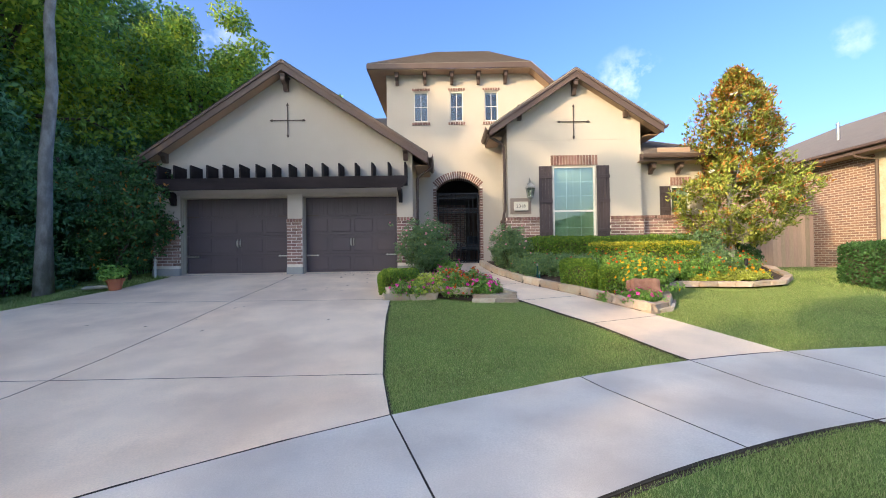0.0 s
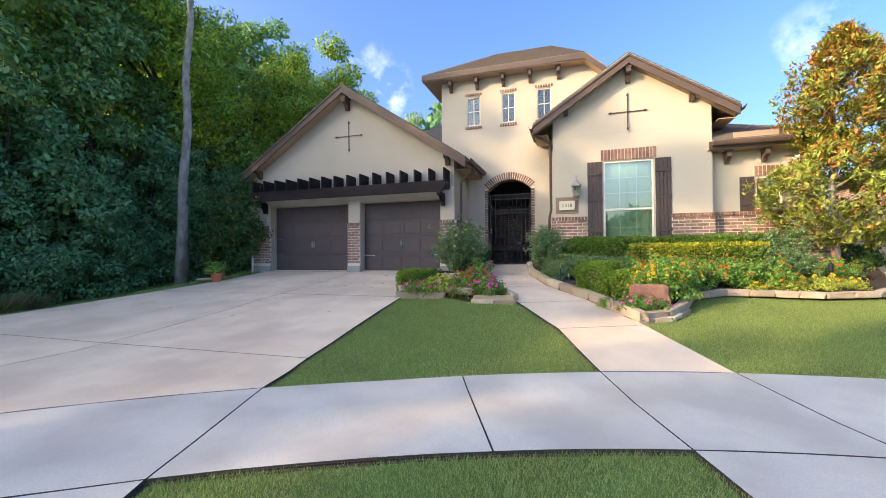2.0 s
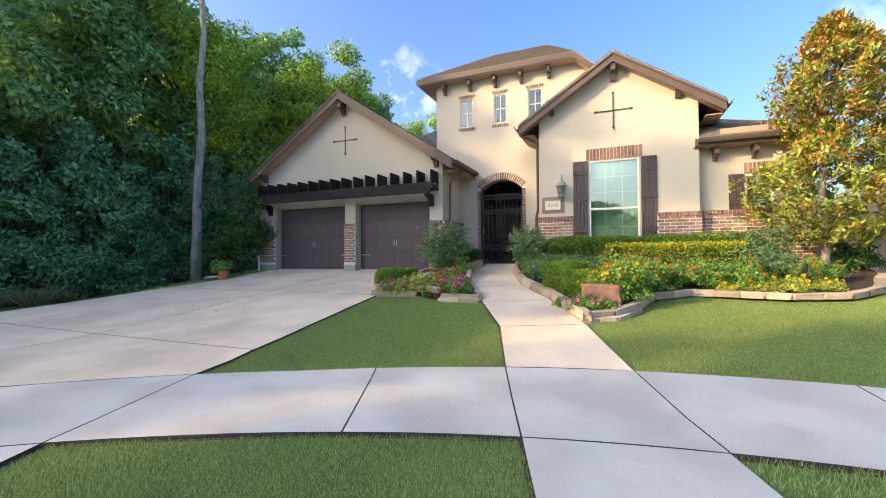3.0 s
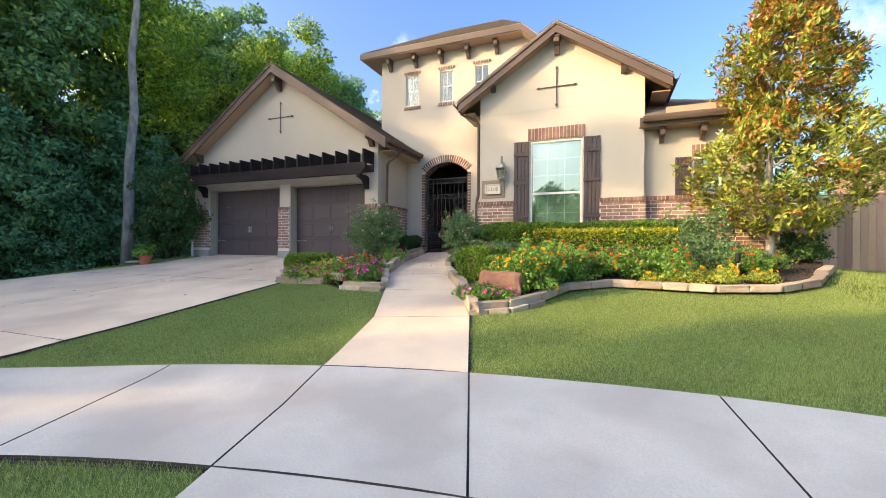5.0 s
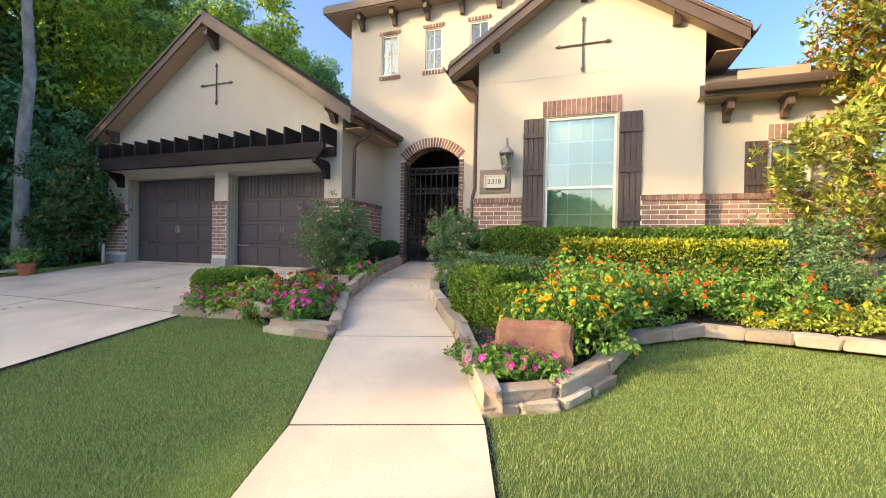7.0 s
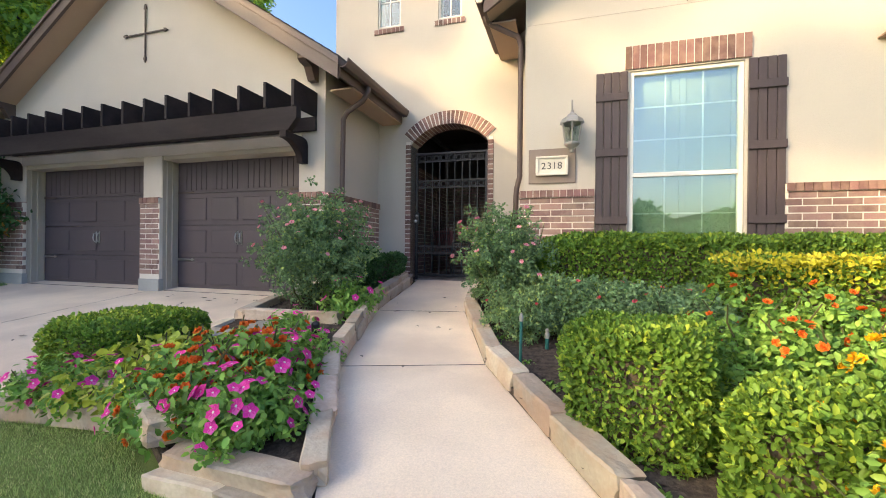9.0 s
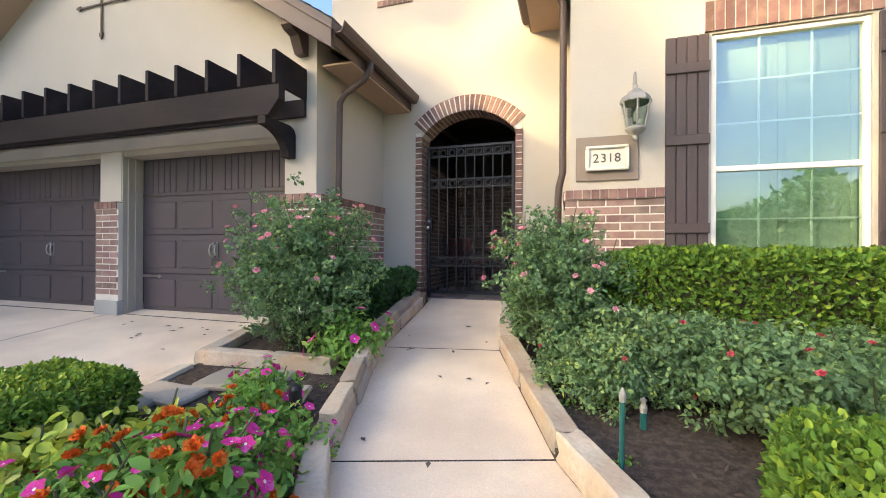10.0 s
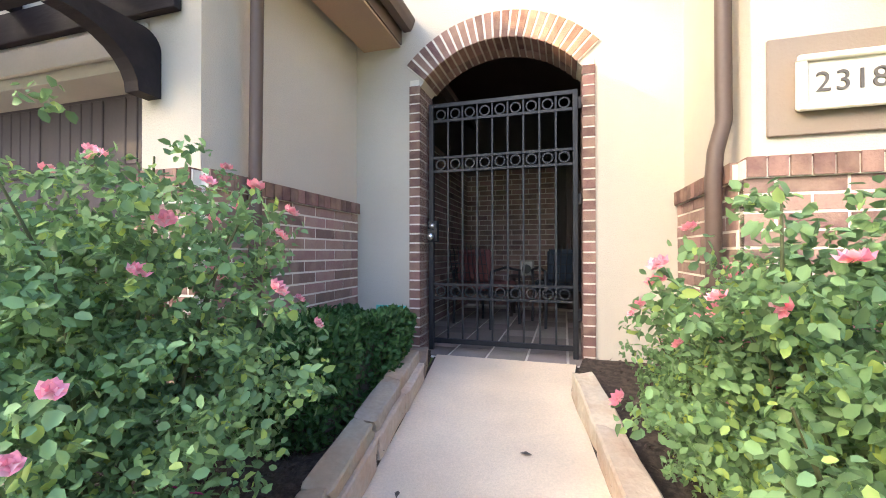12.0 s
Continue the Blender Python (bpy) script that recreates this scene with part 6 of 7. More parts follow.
hedge("yard_hedge", "clipped dark hedge on the far lawn", 8.1, 10.6, 7.4, 8.45, 0.86, LEAF_BOX_DARK, 0.05, 2600)
hedge("dark_shrub", "low dark glossy shrub by the entry", -0.64, -0.06, 10.45, 11.65, 0.56, LEAF_BOX_DARK, 0.04, 6500, "shrub", rough=0.12)


# ---- flowers ----
def disc_flower(name, petals, r, mat, eye=None):
    """A small open flower of separate petals, facing up."""
    n = petals
    a = np.arange(n) * 2 * np.pi / n
    D = unit(np.stack([np.cos(a), np.sin(a), np.full(n, 0.18)], 1))
    me = leaf_mesh(name, np.zeros((n, 3)) + D * r * 0.05, D, np.tile([[0.0, 0, 1]], (n, 1)), r, r * 0.95, mat, 0.08, True)
    if eye:
        k = len(me.polygons)
        bm = bmesh.new()
        bm.from_mesh(me)
        v = [bm.verts.new((0.17 * r * math.cos(q), 0.17 * r * math.sin(q), 0.10 * r)) for q in [math.pi / 3 * i for i in range(6)]]
        f = bm.faces.new(v)
        f.material_index = 1
        bm.to_mesh(me)
        bm.free()
        me.materials.append(eye)
    return me


def rose_flower(name, r, mat):
    """A cupped double rose."""
    Ps, Ds, Ls = [], [], []
    for ring, (k, tilt, s) in enumerate(((6, 0.25, 1.0), (5, 0.7, 0.85), (4, 1.6, 0.62))):
        a = np.arange(k) * 2 * np.pi / k + ring * 0.5
        Ds.append(unit(np.stack([np.cos(a), np.sin(a), np.full(k, tilt)], 1)))
        Ps.append(np.zeros((k, 3)))
        Ls.append(np.full(k, r * s))
    D = np.concatenate(Ds)
    L = np.concatenate(Ls)
    return leaf_mesh(name, np.concatenate(Ps), D, np.tile([[0.0, 0, 1]], (len(D), 1)), L, L * 0.95, mat, -0.22, True)


VINCA = disc_flower("blossom", 5, 0.032, PETAL_PINK, PETAL_WHITE)
ROSE = rose_flower("blossom", 0.028, PETAL_ROSE)
ROSE_RED = rose_flower("blossom", 0.022, PETAL_RED)
LANTANA_Y = rose_flower("blossom", 0.033, PETAL_YELLOW)
LANTANA_O = rose_flower("blossom", 0.024, PETAL_ORANGE)


def bush(name, label, category, group, rx, ry, h, leaves_n, size, leaf, flower=None, flowers=0, slim=0.5, stems=7, low=0.12, wild=0.0, spread_up=1.0, open_=0.0):
    """A bushy plant: stems from the base, leaves in sprays along them, blossoms near the outside."""
    t = thing(name, (0, 0, 0), label, category, group)
    ends = []
    for i in range(stems):
        a = 2 * math.pi * (i + rng.random() * 0.6) / stems
        q = rng.uniform(0.25, 0.85)
        ends.append((rx * q * math.cos(a), ry * q * math.sin(a), h * rng.uniform(0.65, 0.98)))
    for e in ends:
        part("stem", tube(bmesh.new(), limb_path((e[0] * 0.08, e[1] * 0.08, -0.03), e, 0.08, 5, 0.05), [0.011, 0.009, 0.007, 0.005, 0.003], 5), STEM, t)
    sprays = max(12, leaves_n // 26)
    d = rand_dirs(sprays)
    d[:, 2] = d[:, 2] * 0.85 + 0.08
    rr = (open_ + (1 - open_) * rng.random(sprays)) ** 0.45
    bul = np.array([0.85 + 0.35 * noise.noise(Vector(q * 2.3 + rx)) for q in d])
    C = d * (rr * bul)[:, None] * np.array([rx, ry, h * 0.54]) + np.array([0, 0, h * 0.47])
    if wild:
        far = rng.random(sprays) < wild
        C[far] += np.stack([rng.normal(size=far.sum()) * 0.06, rng.normal(size=far.sum()) * 0.06, rng.random(far.sum()) * h * 0.25], 1)
    C[:, 2] = np.maximum(C[:, 2], low)
    P, D, N, L, W = clump_leaves(C, np.full(sprays, size * 1.9), 26, size, slim, 0.15, 0.2)
    leaf_part("foliage", leaf_mesh("foliage", P, D, N, L, W, leaf, oval=True), t)
    if flower is not None:
        order = np.argsort(-(C[:, 2] / h + 0.9 * np.hypot(C[:, 0] / rx, C[:, 1] / ry) + rng.random(sprays) * 0.7))
        for k in order[:flowers]:
            o = unit((C[k:k + 1] - np.array([[0, 0, h * 0.3]])) * np.array([[1, 1, 1.6]]))[0]
            at = C[k] + o * size * 1.6
            m = Matrix.Translation(at) @ Vector(o + rng.normal(size=3) * 0.25).to_track_quat("Z", "Y").to_matrix().to_4x4()
            piece("blossom", flower, m @ Matrix.Diagonal((*[rng.uniform(0.8, 1.2)] * 3, 1)), t)
    return t


# roses by the entry
b = bush("rose_bush", "tall loose rose bush with pink blossoms", "rose bush", "rose bushes", 0.80, 0.64, 1.45, 21000, 0.034, LEAF_ROSE, ROSE, 40, 0.62, 11, wild=0.2)
set_copies(b, [(-0.42, 9.78, 0, 1.0)])
b = bush("rose_bush", "upright rose bush with pink blossoms beside the walk", "rose bush", "rose bushes", 0.56, 0.55, 1.24, 15000, 0.034, LEAF_ROSE, ROSE, 26, 0.62, 10, wild=0.22)
set_copies(b, [(1.68, 10.0, 30, 1.0), (1.62, 10.62, 150, 0.8)])
b = bush("rose_bush", "low spreading rose bush with few blossoms", "rose bush", "rose bushes", 0.62, 0.5, 0.62, 7800, 0.035, LEAF_ROSE, ROSE_RED, 5, 0.62, 8, wild=0.1)
set_copies(b, [(2.3, 9.62, 0, 1.0), (2.78, 9.35, 80, 1.0), (1.95, 9.45, 150, 0.8), (3.1, 9.05, 220, 1.0), (3.35, 9.5, 300, 0.95)])
b = bush("red_rose_bush", "arching rose bush with red blossoms by the brick wall", "rose bush", "rose bushes", 0.62, 0.5, 1.15, 4600, 0.045, LEAF_ROSE, ROSE_RED, 22, 0.6, 9, wild=0.35, open_=0.1)
set_copies(b, [(6.15, 9.75, 0, 1.0)])
b = bush("grey_shrub", "greyish green loose shrub in the bed", "shrub", "bed shrubs", 0.62, 0.5, 0.82, 4600, 0.04, LEAF_ROSE, None, 0, 0.5, 8, wild=0.2)
set_copies(b, [(5.75, 9.25, 0, 1.0), (6.3, 9.2, 120, 0.8)])
b = bush("dark_shrub", "dark leafy shrub beyond the magnolia", "shrub", "bed shrubs", 0.5, 0.5, 0.75, 3200, 0.05, LEAF_BOX_DARK, None, 0, 0.5, 8)
set_copies(b, [(8.0, 10.9, 0, 1.0)])

# lantana and bedding in the large bed
b = bush("yellow_lantana", "bushy lantana with golden-yellow flower heads", "flowering plant", "lantanas", 0.58, 0.52, 0.80, 3200, 0.05, LEAF_BED, LANTANA_Y, 38, 0.62, 8, wild=0.15)
set_copies(b, [(3.62, 7.15, 0, 0.95), (3.75, 7.65, 90, 1.0), (3.35, 7.2, 200, 0.75), (4.15, 8.05, 40, 0.8)])
b = bush("orange_lantana", "spreading lantana with small orange-red flower heads", "flowering plant", "lantanas", 0.58, 0.48, 0.62, 2600, 0.042, LEAF_BED, LANTANA_O, 24, 0.6, 8, wild=0.12)
set_copies(b, [(4.3, 8.6, 0, 1.0), (4.9, 8.75, 70, 1.0), (5.45, 8.7, 130, 1.0), (3.75, 8.35, 200, 1.1), (3.4, 8.75, 260, 1.15), (4.6, 9.0, 320, 1.0), (3.95, 8.9, 20, 1.1), (5.2, 9.05, 50, 0.9), (6.6, 9.3, 95, 0.9), (7.0, 9.55, 15, 0.8)])
b = bush("yellow_bedding_plant", "low lime-green plant with small yellow flowers", "flowering plant", "bedding plants", 0.36, 0.28, 0.32, 1300, 0.04, LEAF_LIME, LANTANA_Y, 7, 0.5, 6)
set_copies(b, [(5.75, 8.5, 0, 1.0), (6.2, 8.5, 80, 1.05), (5.35, 8.45, 150, 0.8), (6.75, 8.75, 30, 0.8)])
b = bush("vinca_plant", "bedding vinca with magenta white-eyed flowers", "flowering plant", "vincas", 0.27, 0.27, 0.40, 1150, 0.047, LEAF_BED, VINCA, 12, 0.5, 6)
set_copies(b, [(0.71, 7.55, 0, 1.1), (0.45, 7.55, 60, 1.05), (0.52, 7.92, 120, 1.15), (0.22, 7.85, 200, 1.05), (0.36, 8.25, 250, 0.9), (-0.05, 7.7, 300, 1.0), (0.35, 8.2, 40, 0.95), (-0.45, 7.62, 90, 0.9),
               (-0.85, 7.55, 170, 0.75), (0.56, 7.85, 20, 0.8), (0.12, 9.62, 100, 1.25), (0.05, 8.75, 230, 1.0), (-0.78, 7.5, 15, 0.9), (-0.48, 7.5, 95, 0.9), (0.72, 7.42, 285, 1.05), (0.73, 7.5, 345, 1.1), (0.45, 8.05, 35, 1.0), (-0.65, 7.75, 40, 0.9), (0.76, 7.45, 75, 1.0), (0.15, 7.45, 130, 0.95), (0.45, 8.05, 310, 1.05), (3.12, 6.55, 0, 0.85), (3.25, 6.62, 100, 0.8), (3.02, 6.68, 220, 0.75), (3.4, 6.62, 300, 0.7), (2.75, 6.95, 190, 0.55), (0.45, 8.45, 10, 0.8)])
b = bush("orange_bedding_plant", "bedding plant with clustered orange flowers", "flowering plant", "bedding plants", 0.24, 0.22, 0.38, 700, 0.042, LEAF_BED, LANTANA_O, 22, 0.5, 6)
set_copies(b, [(0.28, 7.62, 0, 1.35), (0.48, 7.86, 50, 1.45), (0.12, 8.0, 110, 1.35), (0.62, 7.68, 190, 1.2), (0.25, 8.38, 260, 1.1), (0.38, 7.42, 20, 1.15)])
b = bush("lime_plant", "pale lime-green leafy bedding plant", "plant", "bedding plants", 0.25, 0.25, 0.32, 520, 0.055, LEAF_LIME, None, 0, 0.6, 6)
set_copies(b, [(-0.25, 7.85, 0, 1.35), (-0.38, 8.08, 80, 1.3), (-0.62, 7.6, 140, 1.05), (-0.08, 8.15, 200, 1.2), (-0.28, 7.6, 300, 1.15), (0.0, 7.65, 30, 1.1)])
b = bush("weed", "small weed in the mulch", "weed", "weeds", 0.12, 0.12, 0.07, 140, 0.03, LEAF_BED, None, 0, 0.5, 4, low=0.015)
set_copies(b, [(2.02, 8.85, 0, 1.0), (2.2, 8.45, 60, 1.2), (2.45, 8.0, 100, 1.0), (1.75, 9.3, 150, 1.1), (2.65, 7.5, 200, 1.3), (1.7, 9.6, 240, 1.0), (-0.5, 9.35, 20, 1.0), (0.15, 9.2, 90, 0.9), (2.8, 7.15, 40, 1.3), (2.1, 8.6, 330, 0.8), (1.45, 10.0, 20, 1.0), (-0.1, 9.32, 200, 1.1)])

# potted plant by the drive
pot = thing("flower_pot", (-7.0, 8.72, ground_z(-7.0, 8.72) - 0.01), "terracotta pot with a leafy green plant", "potted plant")
part("pot", lathe(bmesh.new(), [(0.105, 0), (0.15, 0.20), (0.175, 0.20), (0.178, 0.25), (0.155, 0.25), (0.15, 0.22), (0.03, 0.215)], 16), TERRACOTTA, pot)
leaf_part("plant", leaf_mesh("plant", *clump_leaves(np.stack([rng.uniform(-0.2, 0.2, 14), rng.uniform(-0.18, 0.18, 14), rng.uniform(0.26, 0.48, 14)], 1), np.full(14, 0.11), 60, 0.075, 0.6), LEAF_BED), pot)


# ---- planting beds and their stone edging ----
BED_L = [(-1.08, 7.42), (-0.12, 7.55), (0.50, 7.22), (1.27, 7.24)] + WALK_L[3:6] + [(-0.05, 11.95), (-0.72, 11.95), (-0.72, 10.38), (-1.12, 10.36), (-1.06, 8.9)]
BED_R = [(3.10, 6.22), (3.48, 6.50), (3.78, 6.98), (4.10, 7.80), (4.75, 8.22), (5.40, 8.15), (6.03, 8.07), (6.8, 8.25), (7.38, 8.80), (7.76, 9.6), (8.3, 10.9), (7.55, 11.15), (5.38, 11.15), (1.78, 10.93), (1.70, 12.0), (1.10, 12.0)] + [WALK_R[5], WALK_R[4], WALK_R[3], WALK_R[2]]
tagged(part("planting_bed_left", draped(BED_L, 0.045, 0.06), SOIL), "dark mulch bed beside the drive", "flower bed", kind="structure")
tagged(part("planting_bed_right", draped(BED_R, 0.045, 0.06), SOIL), "dark mulch bed before the house", "flower bed", kind="structure")



def inside(poly, x, y):
    c = np.zeros(len(x), bool)
    k = len(poly)
    for i in range(k):
        (x0, y0), (x1, y1) = poly[i], poly[i - 1]
        if y0 == y1:
            continue
        c ^= ((y0 > y) != (y1 > y)) & (x < (x1 - x0) * (y - y0) / (y1 - y0) + x0)
    return c


def mulch(poly, n):
    """Loose bark chips over a bed."""
    xs, ys = [p[0] for p in poly], [p[1] for p in poly]
    x, y = rng.uniform(min(xs), max(xs), n), rng.uniform(min(ys), max(ys), n)
    s = inside(poly, x, y)
    P = np.column_stack([x[s], y[s], np.interp(y[s], KNOT_Y, KNOT_Z) + 0.048])
    k = len(P)
    D = unit(rand_dirs(k) * np.array([1, 1, 0.35]))
    ob = new("mulch_chips", leaf_mesh("mulch_chips", P, D, unit(rand_dirs(k) * 0.5 + np.array([0, 0, 1.0])), rng.uniform(0.015, 0.05, k), rng.uniform(0.008, 0.018, k), CHIPS))
    tagged(ob, "loose dark bark chips in the bed", "mulch", kind="stuff")


def stone_mesh(seed):
    """A rough-hewn block, one unit long, with worn uneven faces."""
    bm = bmesh.new()
    bmesh.ops.create_cube(bm, size=1.0)
    bmesh.ops.bevel(bm, geom=bm.edges[:], offset=0.07, segments=1, affect="EDGES", profile=0.5)
    bmesh.ops.subdivide_edges(bm, edges=[e for e in bm.edges if e.calc_length() > 0.5], cuts=2, use_grid_fill=True)
    for v in bm.verts:
        v.co += Vector(noise.noise_vector(v.co * 1.7 + Vector((seed * 3.1, 0, 0)))) * 0.085
    return mesh_of(bm, "stone", LIMESTONE)


mulch(BED_L, 9000)
mulch(BED_R, 26000)
STONES = [stone_mesh(i) for i in range(9)]


def edging(name, label, line, high, wide, lift, longest=0.55, parent=None, inset=0.0):
    """Blocks set end to end along a line on the ground."""
    root = parent or thing(name, (0, 0, 0), label, "stone edging", "bed edgings")
    p = [Vector(q) for q in line]
    for a, b in zip(p, p[1:]):
        run = (b - a).length
        n = max(1, round(run / longest))
        for i in range(n):
            q0, q1 = a.lerp(b, i / n), a.lerp(b, (i + 1) / n)
            c = (q0 + q1) / 2
            d = q1 - q0
            z0, z1 = ground_z(*q0), ground_z(*q1)
            side = Vector((-d.y, d.x)).normalized() * inset
            m = Matrix.Translation((c.x + side.x, c.y + side.y, (z0 + z1) / 2 + lift + high / 2)) @ pose(0, 0, 0, 0, 0, math.degrees(math.atan2(d.y, d.x)) + random.uniform(-2, 2))
            m = m @ pose(0, 0, 0, random.uniform(-3, 3), -math.degrees(math.atan2(z1 - z0, d.length)), 0)
            s = Matrix.Diagonal((d.length * 0.985, wide * random.uniform(0.9, 1.12), high * random.uniform(0.9, 1.1), 1))
            piece("stone", random.choice(STONES), m @ s, root)
    return root


e = edging("stone_edging", "rough tan limestone edging round the small bed", [(-1.10, 7.40), (-0.12, 7.52)], 0.13, 0.17, -0.04, 0.5)
edging("", "", [(-1.06, 7.46), (-0.10, 7.58), (0.48, 7.26)], 0.13, 0.16, 0.08, 0.48, e)
edging("", "", [(0.50, 7.20), (1.30, 7.17)], 0.10, 0.15, -0.07, 0.42, e)
edging("", "", [(0.52, 7.26), (1.28, 7.24)], 0.10, 0.15, 0.0, 0.78, e)
off = [(x - 0.05, y) for x, y in WALK_L[2:6]]
edging("", "", [(1.27, 7.28)] + off[1:] + [(-0.09, 11.8)], 0.13, 0.13, 0.0, 0.5, e)
edging("", "", [(0.58, 8.62), (0.12, 10.12), (-0.04, 11.5)], 0.09, 0.11, 0.11, 0.42, e)
edging("", "", [(-1.06, 9.32), (-1.16, 10.05), (-1.12, 10.3)], 0.13, 0.12, 0.0, 0.6, e)
edging("", "", [(-1.07, 7.5), (-1.08, 8.4), (-1.08, 9.25)], 0.08, 0.11, -0.01, 0.45, e)
edging("", "", [(-1.02, 9.37), (0.10, 9.44)], 0.13, 0.13, 0.02, 0.58, e)
e2 = edging("stone_edging", "rough tan limestone edging along the front walk", [(x + 0.05, y) for x, y in ((3.10, 6.15), (2.49, 7.50), (1.715, 8.86), (1.21, 10.25), (1.03, 11.5))], 0.15, 0.14, 0.0, 0.62)
edging("", "", [(3.08, 6.24), (3.50, 6.46), (3.80, 6.95), (4.10, 7.74), (4.72, 8.17), (5.40, 8.09), (6.03, 8.02), (6.80, 8.20), (7.40, 8.76), (7.80, 9.6), (8.2, 10.4)], 0.105, 0.15, 0.005, 0.42, e2)
edging("", "", [(3.05, 6.20), (3.52, 6.42), (3.84, 6.93)], 0.08, 0.17, -0.05, 0.34, e2)

for x, y, w, d, r in ((-0.42, 9.12, 0.62, 0.34, 4), (-0.78, 8.82, 0.52, 0.24, -8), (-0.92, 8.62, 0.40, 0.24, 12), (0.02, 8.98, 0.3, 0.24, 20), (-7.35, 8.75, 0.55, 0.22, 25)):
    bm = boxes((-w / 2, w / 2, -d / 2, d / 2, 0, 0.05), bevel=0.014)
    bmesh.ops.subdivide_edges(bm, edges=bm.edges[:], cuts=1, use_grid_fill=True)
    for v in bm.verts:
        v.co += Vector(noise.noise_vector(v.co * 6 + Vector((x * 5, y, 0)))) * 0.012
    ob = tagged(part("flagstone", bm, FLAG), "flat buff flagstone lying in the bed", "flagstone", "flagstones")
    ob.matrix_basis = Matrix.Translation((x, y, ground_z(x, y) + 0.035)) @ pose(0, 0, 0, 4, -2, r)

# red boulder
bm = bmesh.new()
bmesh.ops.create_cube(bm, size=1.0)
bmesh.ops.bevel(bm, geom=bm.edges[:], offset=0.16, segments=2, affect="EDGES", profile=0.5)
bmesh.ops.subdivide_edges(bm, edges=bm.edges[:], cuts=2, use_grid_fill=True)
for v in bm.verts:
    v.co += Vector(noise.noise_vector(v.co * 2.0)) * 0.10 + Vector(noise.noise_vector(v.co * 5.0)) * 0.03
bm.transform(Matrix.Diagonal((0.54, 0.24, 0.37, 1)))
bo = tagged(part("boulder", bm, BOULDER), "upright slab of reddish sandstone among the flowers", "boulder")
bo.matrix_basis = pose(3.32, 6.80, ground_z(3.32, 6.8) + 0.21, -12, 4, 14)

# ---- lights, risers and pipes ----
def path_light(x, y, h, label, cap=GREEN_PLASTIC):
    t = thing("path_light", (x, y, ground_z(x, y) + 0.03), label, "garden light", "garden lights")
    part("stake", tube(bmesh.new(), [(0, 0, -0.1), (0, 0, h)], 0.010, 8), PEWTER, t)
    part("lamp_head", lathe(bmesh.new(), [(0.022, h - 0.01), (0.034, h + 0.02), (0.036, h + 0.12), (0.026, h + 0.14), (0.01, h + 0.145)], 12), cap, t)
    return t


path_light(6.46, 8.72, 0.30, "slim green garden spotlight on a stake", BLACK_PLASTIC)
path_light(0.30, 8.72, 0.10, "short black solar light in the bed", BLACK_PLASTIC)
riser = thing("sprinkler_riser", (1.99, 8.68, ground_z(1.99, 8.68) + 0.03), "thin green sprinkler riser in the mulch", "sprinkler")
part("pipe", tube(bmesh.new(), [(0, 0, -0.05), (0.004, 0, 0.36)], 0.011, 8), GREEN_PLASTIC, riser)
part("nozzle", lathe(bmesh.new(), [(0.014, 0.36), (0.016, 0.39), (0.009, 0.41), (0.004, 0.42)], 10, (0.004, 0, 0)), PEWTER, riser)
sp2 = thing("sprinkler_riser", (2.15, 9.15, ground_z(2.15, 9.15) + 0.03), "short green sprinkler riser in the mulch", "sprinkler")
part("pipe", tube(bmesh.new(), [(0, 0, -0.05), (0, 0, 0.10)], 0.018, 8), GREEN_PLASTIC, sp2)
part("nozzle", lathe(bmesh.new(), [(0.018, 0.10), (0.02, 0.13), (0.012, 0.15), (0.016, 0.17), (0.006, 0.18)], 10), PEWTER, sp2)
wp = thing("standpipe", (-7.22, 10.25, ground_z(-7.22, 10.25) - 0.02), "white plastic standpipe with a tap by the garage", "pipe")
part("pipe", tube(bmesh.new(), [(0, 0, 0), (0, 0, 0.48)], 0.03, 10), WHITE_PLASTIC, wp)
part("tap", tube(bmesh.new(), [(0, 0, 0.46), (0.03, -0.05, 0.52), (0.05, -0.10, 0.50), (0.05, -0.12, 0.45)], 0.014, 8), CHROME, wp)

# fallen leaves on the paving
n = 46
P = np.concatenate([np.stack([rng.uniform(-3.2, -1.3, 26), 10.2 - rng.random(26) ** 2 * 2.2], 1), np.stack([rng.uniform(0.2, 1.5, 12), rng.uniform(8.0, 11.0, 12)], 1), np.stack([rng.uniform(-6, -1.5, 8), rng.uniform(4.5, 9, 8)], 1)])
Z = land(P[:, 0], P[:, 1]) + 0.008
a = rng.uniform(0, 2 * np.pi, n)
fl = new("fallen_leaves", leaf_mesh("fallen_leaves", np.column_stack([P, Z]), np.stack([np.cos(a), np.sin(a), np.full(n, 0.08)], 1), np.tile([[0.0, 0, 1]], (n, 1)), rng.uniform(0.05, 0.09, n), rng.uniform(0.02, 0.035, n), BARK_DARK))
tagged(fl, "scattered dry brown leaves on the paving", "leaves", kind="stuff")


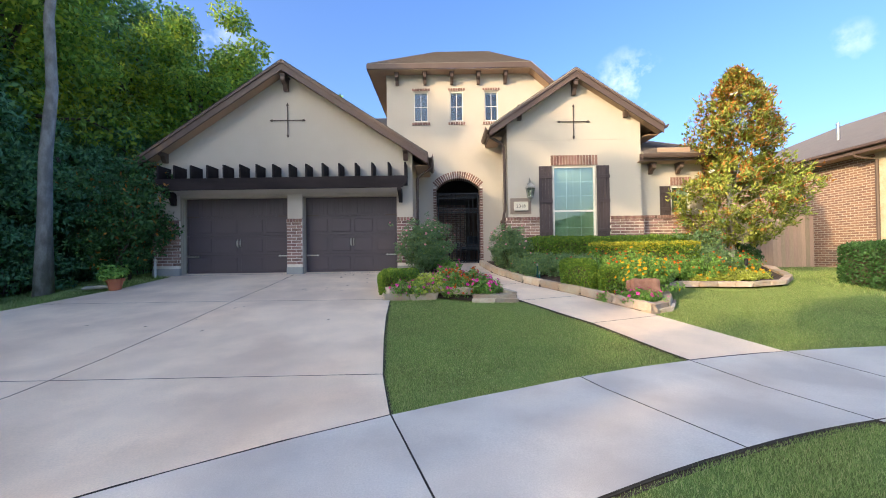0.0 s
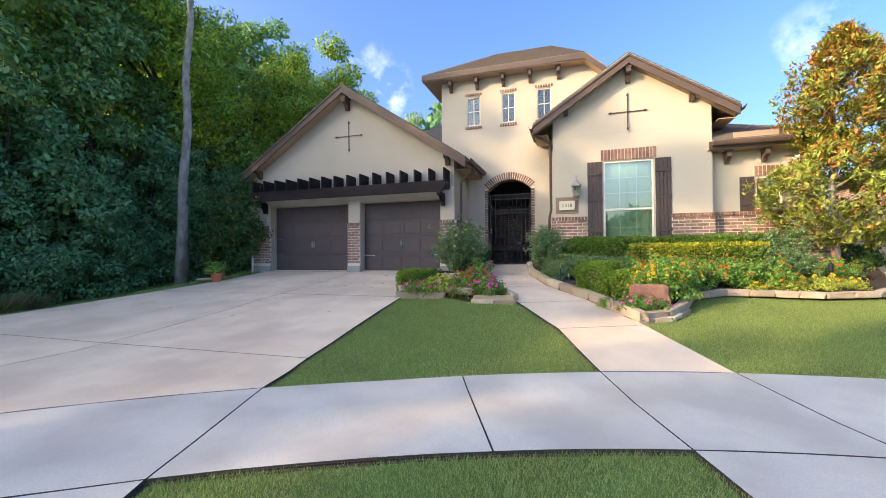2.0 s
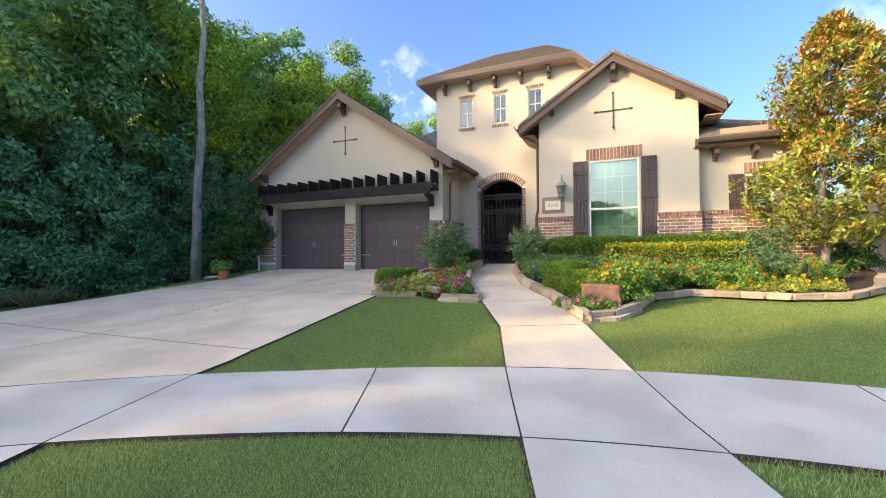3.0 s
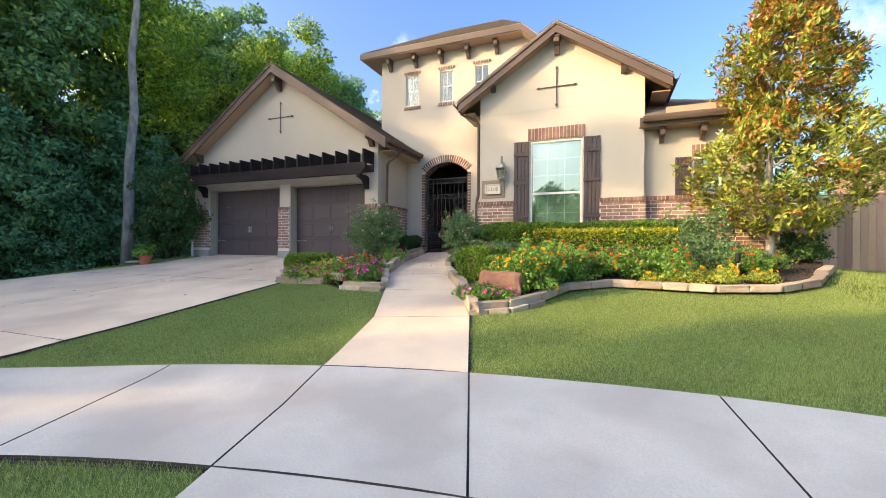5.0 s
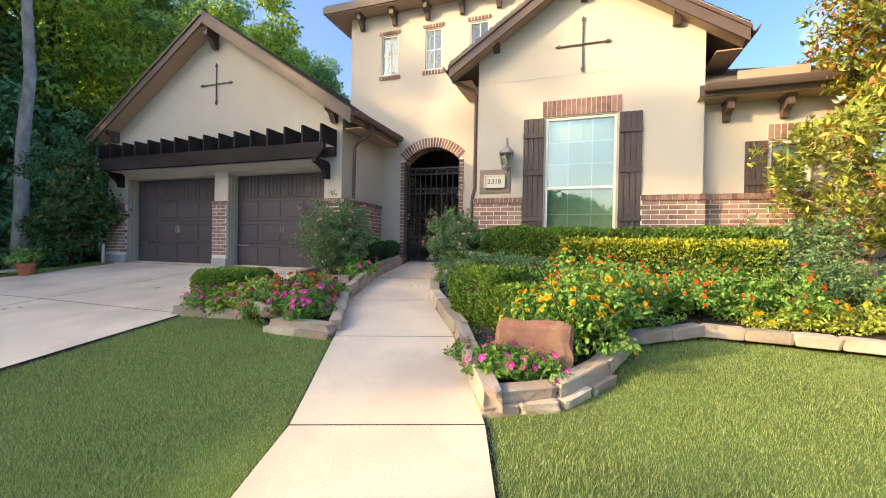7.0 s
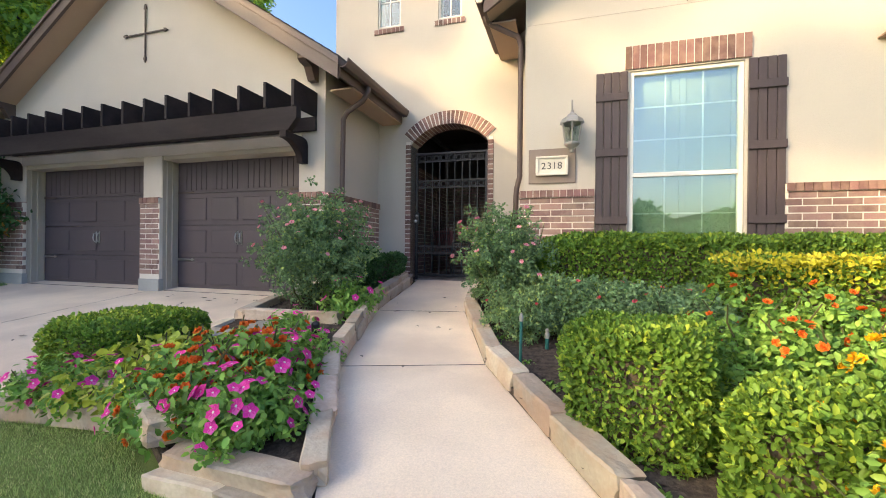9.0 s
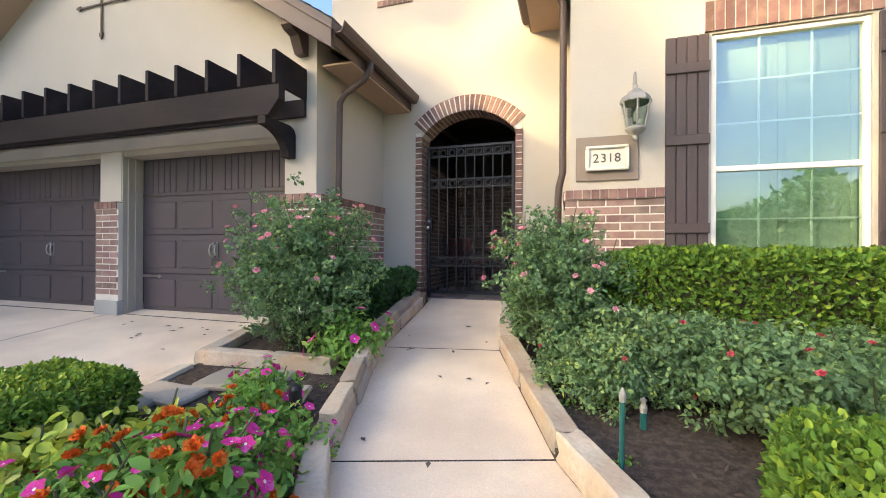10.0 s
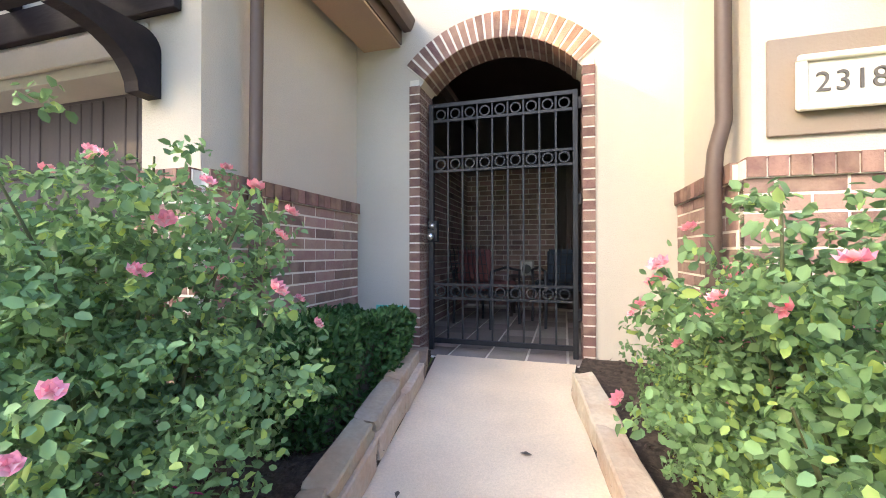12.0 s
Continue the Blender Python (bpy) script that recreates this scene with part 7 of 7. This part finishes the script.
# ---- grass ----
def lawn(name, label, poly, per_m2, h, w, skip=()):
    xs, ys = [p[0] for p in poly], [p[1] for p in poly]
    n = int((max(xs) - min(xs)) * (max(ys) - min(ys)) * per_m2)
    x, y = rng.uniform(min(xs), max(xs), n), rng.uniform(min(ys), max(ys), n)
    s = inside(poly, x, y)
    for q in skip:
        s &= ~inside(q, x, y)
    x, y = x[s], y[s]
    n = len(x)
    base = np.stack([x, y, land(x, y) - 0.032], 1)
    a = rng.uniform(0, 2 * np.pi, n)
    tuft = np.array([0.8 + 0.5 * noise.noise(Vector((p * 1.7, q * 1.7, 0))) for p, q in zip(x, y)])
    H = h * tuft * rng.uniform(0.6, 1.25, n)
    tip = base + np.stack([np.cos(a) * H * 0.55, np.sin(a) * H * 0.55, H], 1) + rng.normal(size=(n, 3)) * h * 0.1
    side = np.stack([-np.sin(a), np.cos(a), np.zeros(n)], 1) * (w / 2)
    V = np.stack([base - side, base + side, tip], 1).reshape(-1, 3)
    me = bpy.data.meshes.new(name)
    me.vertices.add(len(V))
    me.vertices.foreach_set("co", V.astype(np.float32).ravel())
    me.loops.add(len(V))
    me.loops.foreach_set("vertex_index", np.arange(len(V), dtype=np.int32))
    me.polygons.add(n)
    me.polygons.foreach_set("loop_start", np.arange(0, len(V), 3, dtype=np.int32))
    me.update(calc_edges=True)
    me.materials.append(GRASS_BLADE)
    return tagged(new(name, me), label, "grass", kind="stuff")


far_edge = arc(R_FAR + 0.02, -0.38, 2.49, 8)
LAWN_L = far_edge + [(x - 0.0, y) for x, y in WALK_L[1:3]] + [(1.28, 7.15), (0.5, 7.15), (-0.12, 7.47), (-1.0, 7.36)] + drive_right[::-1][2:]
lawn("lawn_grass", "short green mown grass between drive and walk", LAWN_L, 14000, 0.031, 0.0038)
LAWN_R = arc(R_FAR + 0.02, 3.67, 7.6, 8) + [(7.6, 9.0), (7.38, 8.76), (6.8, 8.2), (6.03, 8.02), (5.40, 8.08), (4.73, 8.16), (4.12, 7.72), (3.82, 6.9), (3.5, 6.43), (3.08, 6.2), WALK_R[1]]
lawn("lawn_grass", "short green mown grass before the flower bed", LAWN_R, 13000, 0.031, 0.0038)
LAWN_FAR = arc(R_FAR + 0.02, 7.6, 13, 8) + [(12.6, 13.9), (7.7, 13.9), (8.4, 10.9), (7.9, 9.6), (7.6, 9.0)]
lawn("lawn_grass", "mown grass of the side yard", LAWN_FAR, 1500, 0.06, 0.010)
STRIP = arc(R_NEAR - 0.0, 0.10, 2.93, 8) + [(3.32, 1.6), (0.78, 0.0)]
lawn("lawn_grass", "mown grass strip beside the street", STRIP, 14000, 0.034, 0.0038)
lawn("lawn_grass", "mown grass strip beside the street", arc(R_NEAR, 4.13, 8.5, 8) + [(8.0, 1.2), (4.55, 1.6)], 4000, 0.06, 0.005)
VERGE = [(-8.25, 4.0), (-7.95, 5.0), (-7.35, 7.4), (-7.0, 8.9), (-6.9, 10.3), (-7.6, 11.5), (-10.6, 13.0), (-10.7, 4.0)]
lawn("lawn_grass", "shaded grass between the drive and the woods", VERGE, 2600, 0.07, 0.008)

# ---- far woods all round ----
def far_woods(n, a0, a1, r0, r1, high, label):
    a = rng.uniform(a0, a1, n)
    r = rng.uniform(r0, r1, n) + 3 * np.sin(a * 9)
    top = high * (0.8 + 0.16 * np.sin(a * 11) + 0.12 * np.sin(a * 23 + 1) + 0.08 * np.sin(a * 41))
    P = np.stack([r * np.cos(a), 8 + r * np.sin(a), top * rng.random(n) ** 0.8], 1)
    ob = new("far_woods", leaf_mesh("far_woods", P, unit(rand_dirs(n) + np.array([0, 0, -0.3])), rand_dirs(n), rng.uniform(0.5, 1.1, n), rng.uniform(0.35, 0.6, n), LEAF_UNDER))
    return tagged(ob, label, "woods", kind="stuff")


far_woods(34000, 1.9, 3.35, 24, 33, 12.0, "deep leafy woods beyond the drive")
far_woods(60000, 3.35, 8.18, 46, 54, 9.0, "distant leafy woods round the street")
bm = bmesh.new()
lo = [bm.verts.new((62 * math.cos(k * math.pi / 24), 8 + 62 * math.sin(k * math.pi / 24), -1)) for k in range(48)]
hi = [bm.verts.new((62 * math.cos(k * math.pi / 24), 8 + 62 * math.sin(k * math.pi / 24), 6.5 + math.sin(k * 2.3))) for k in range(48)]
for k in range(48):
    bm.faces.new((lo[k], lo[(k + 1) % 48], hi[(k + 1) % 48], hi[k]))
FAR_GREEN = material("far_green", (0.05, 0.09, 0.04), 0.95, spread=0.6, scale=0.8, fine=4, bump=0)
tagged(part("backdrop", bm, FAR_GREEN), "far dark green tree line", "backdrop", kind="structure")
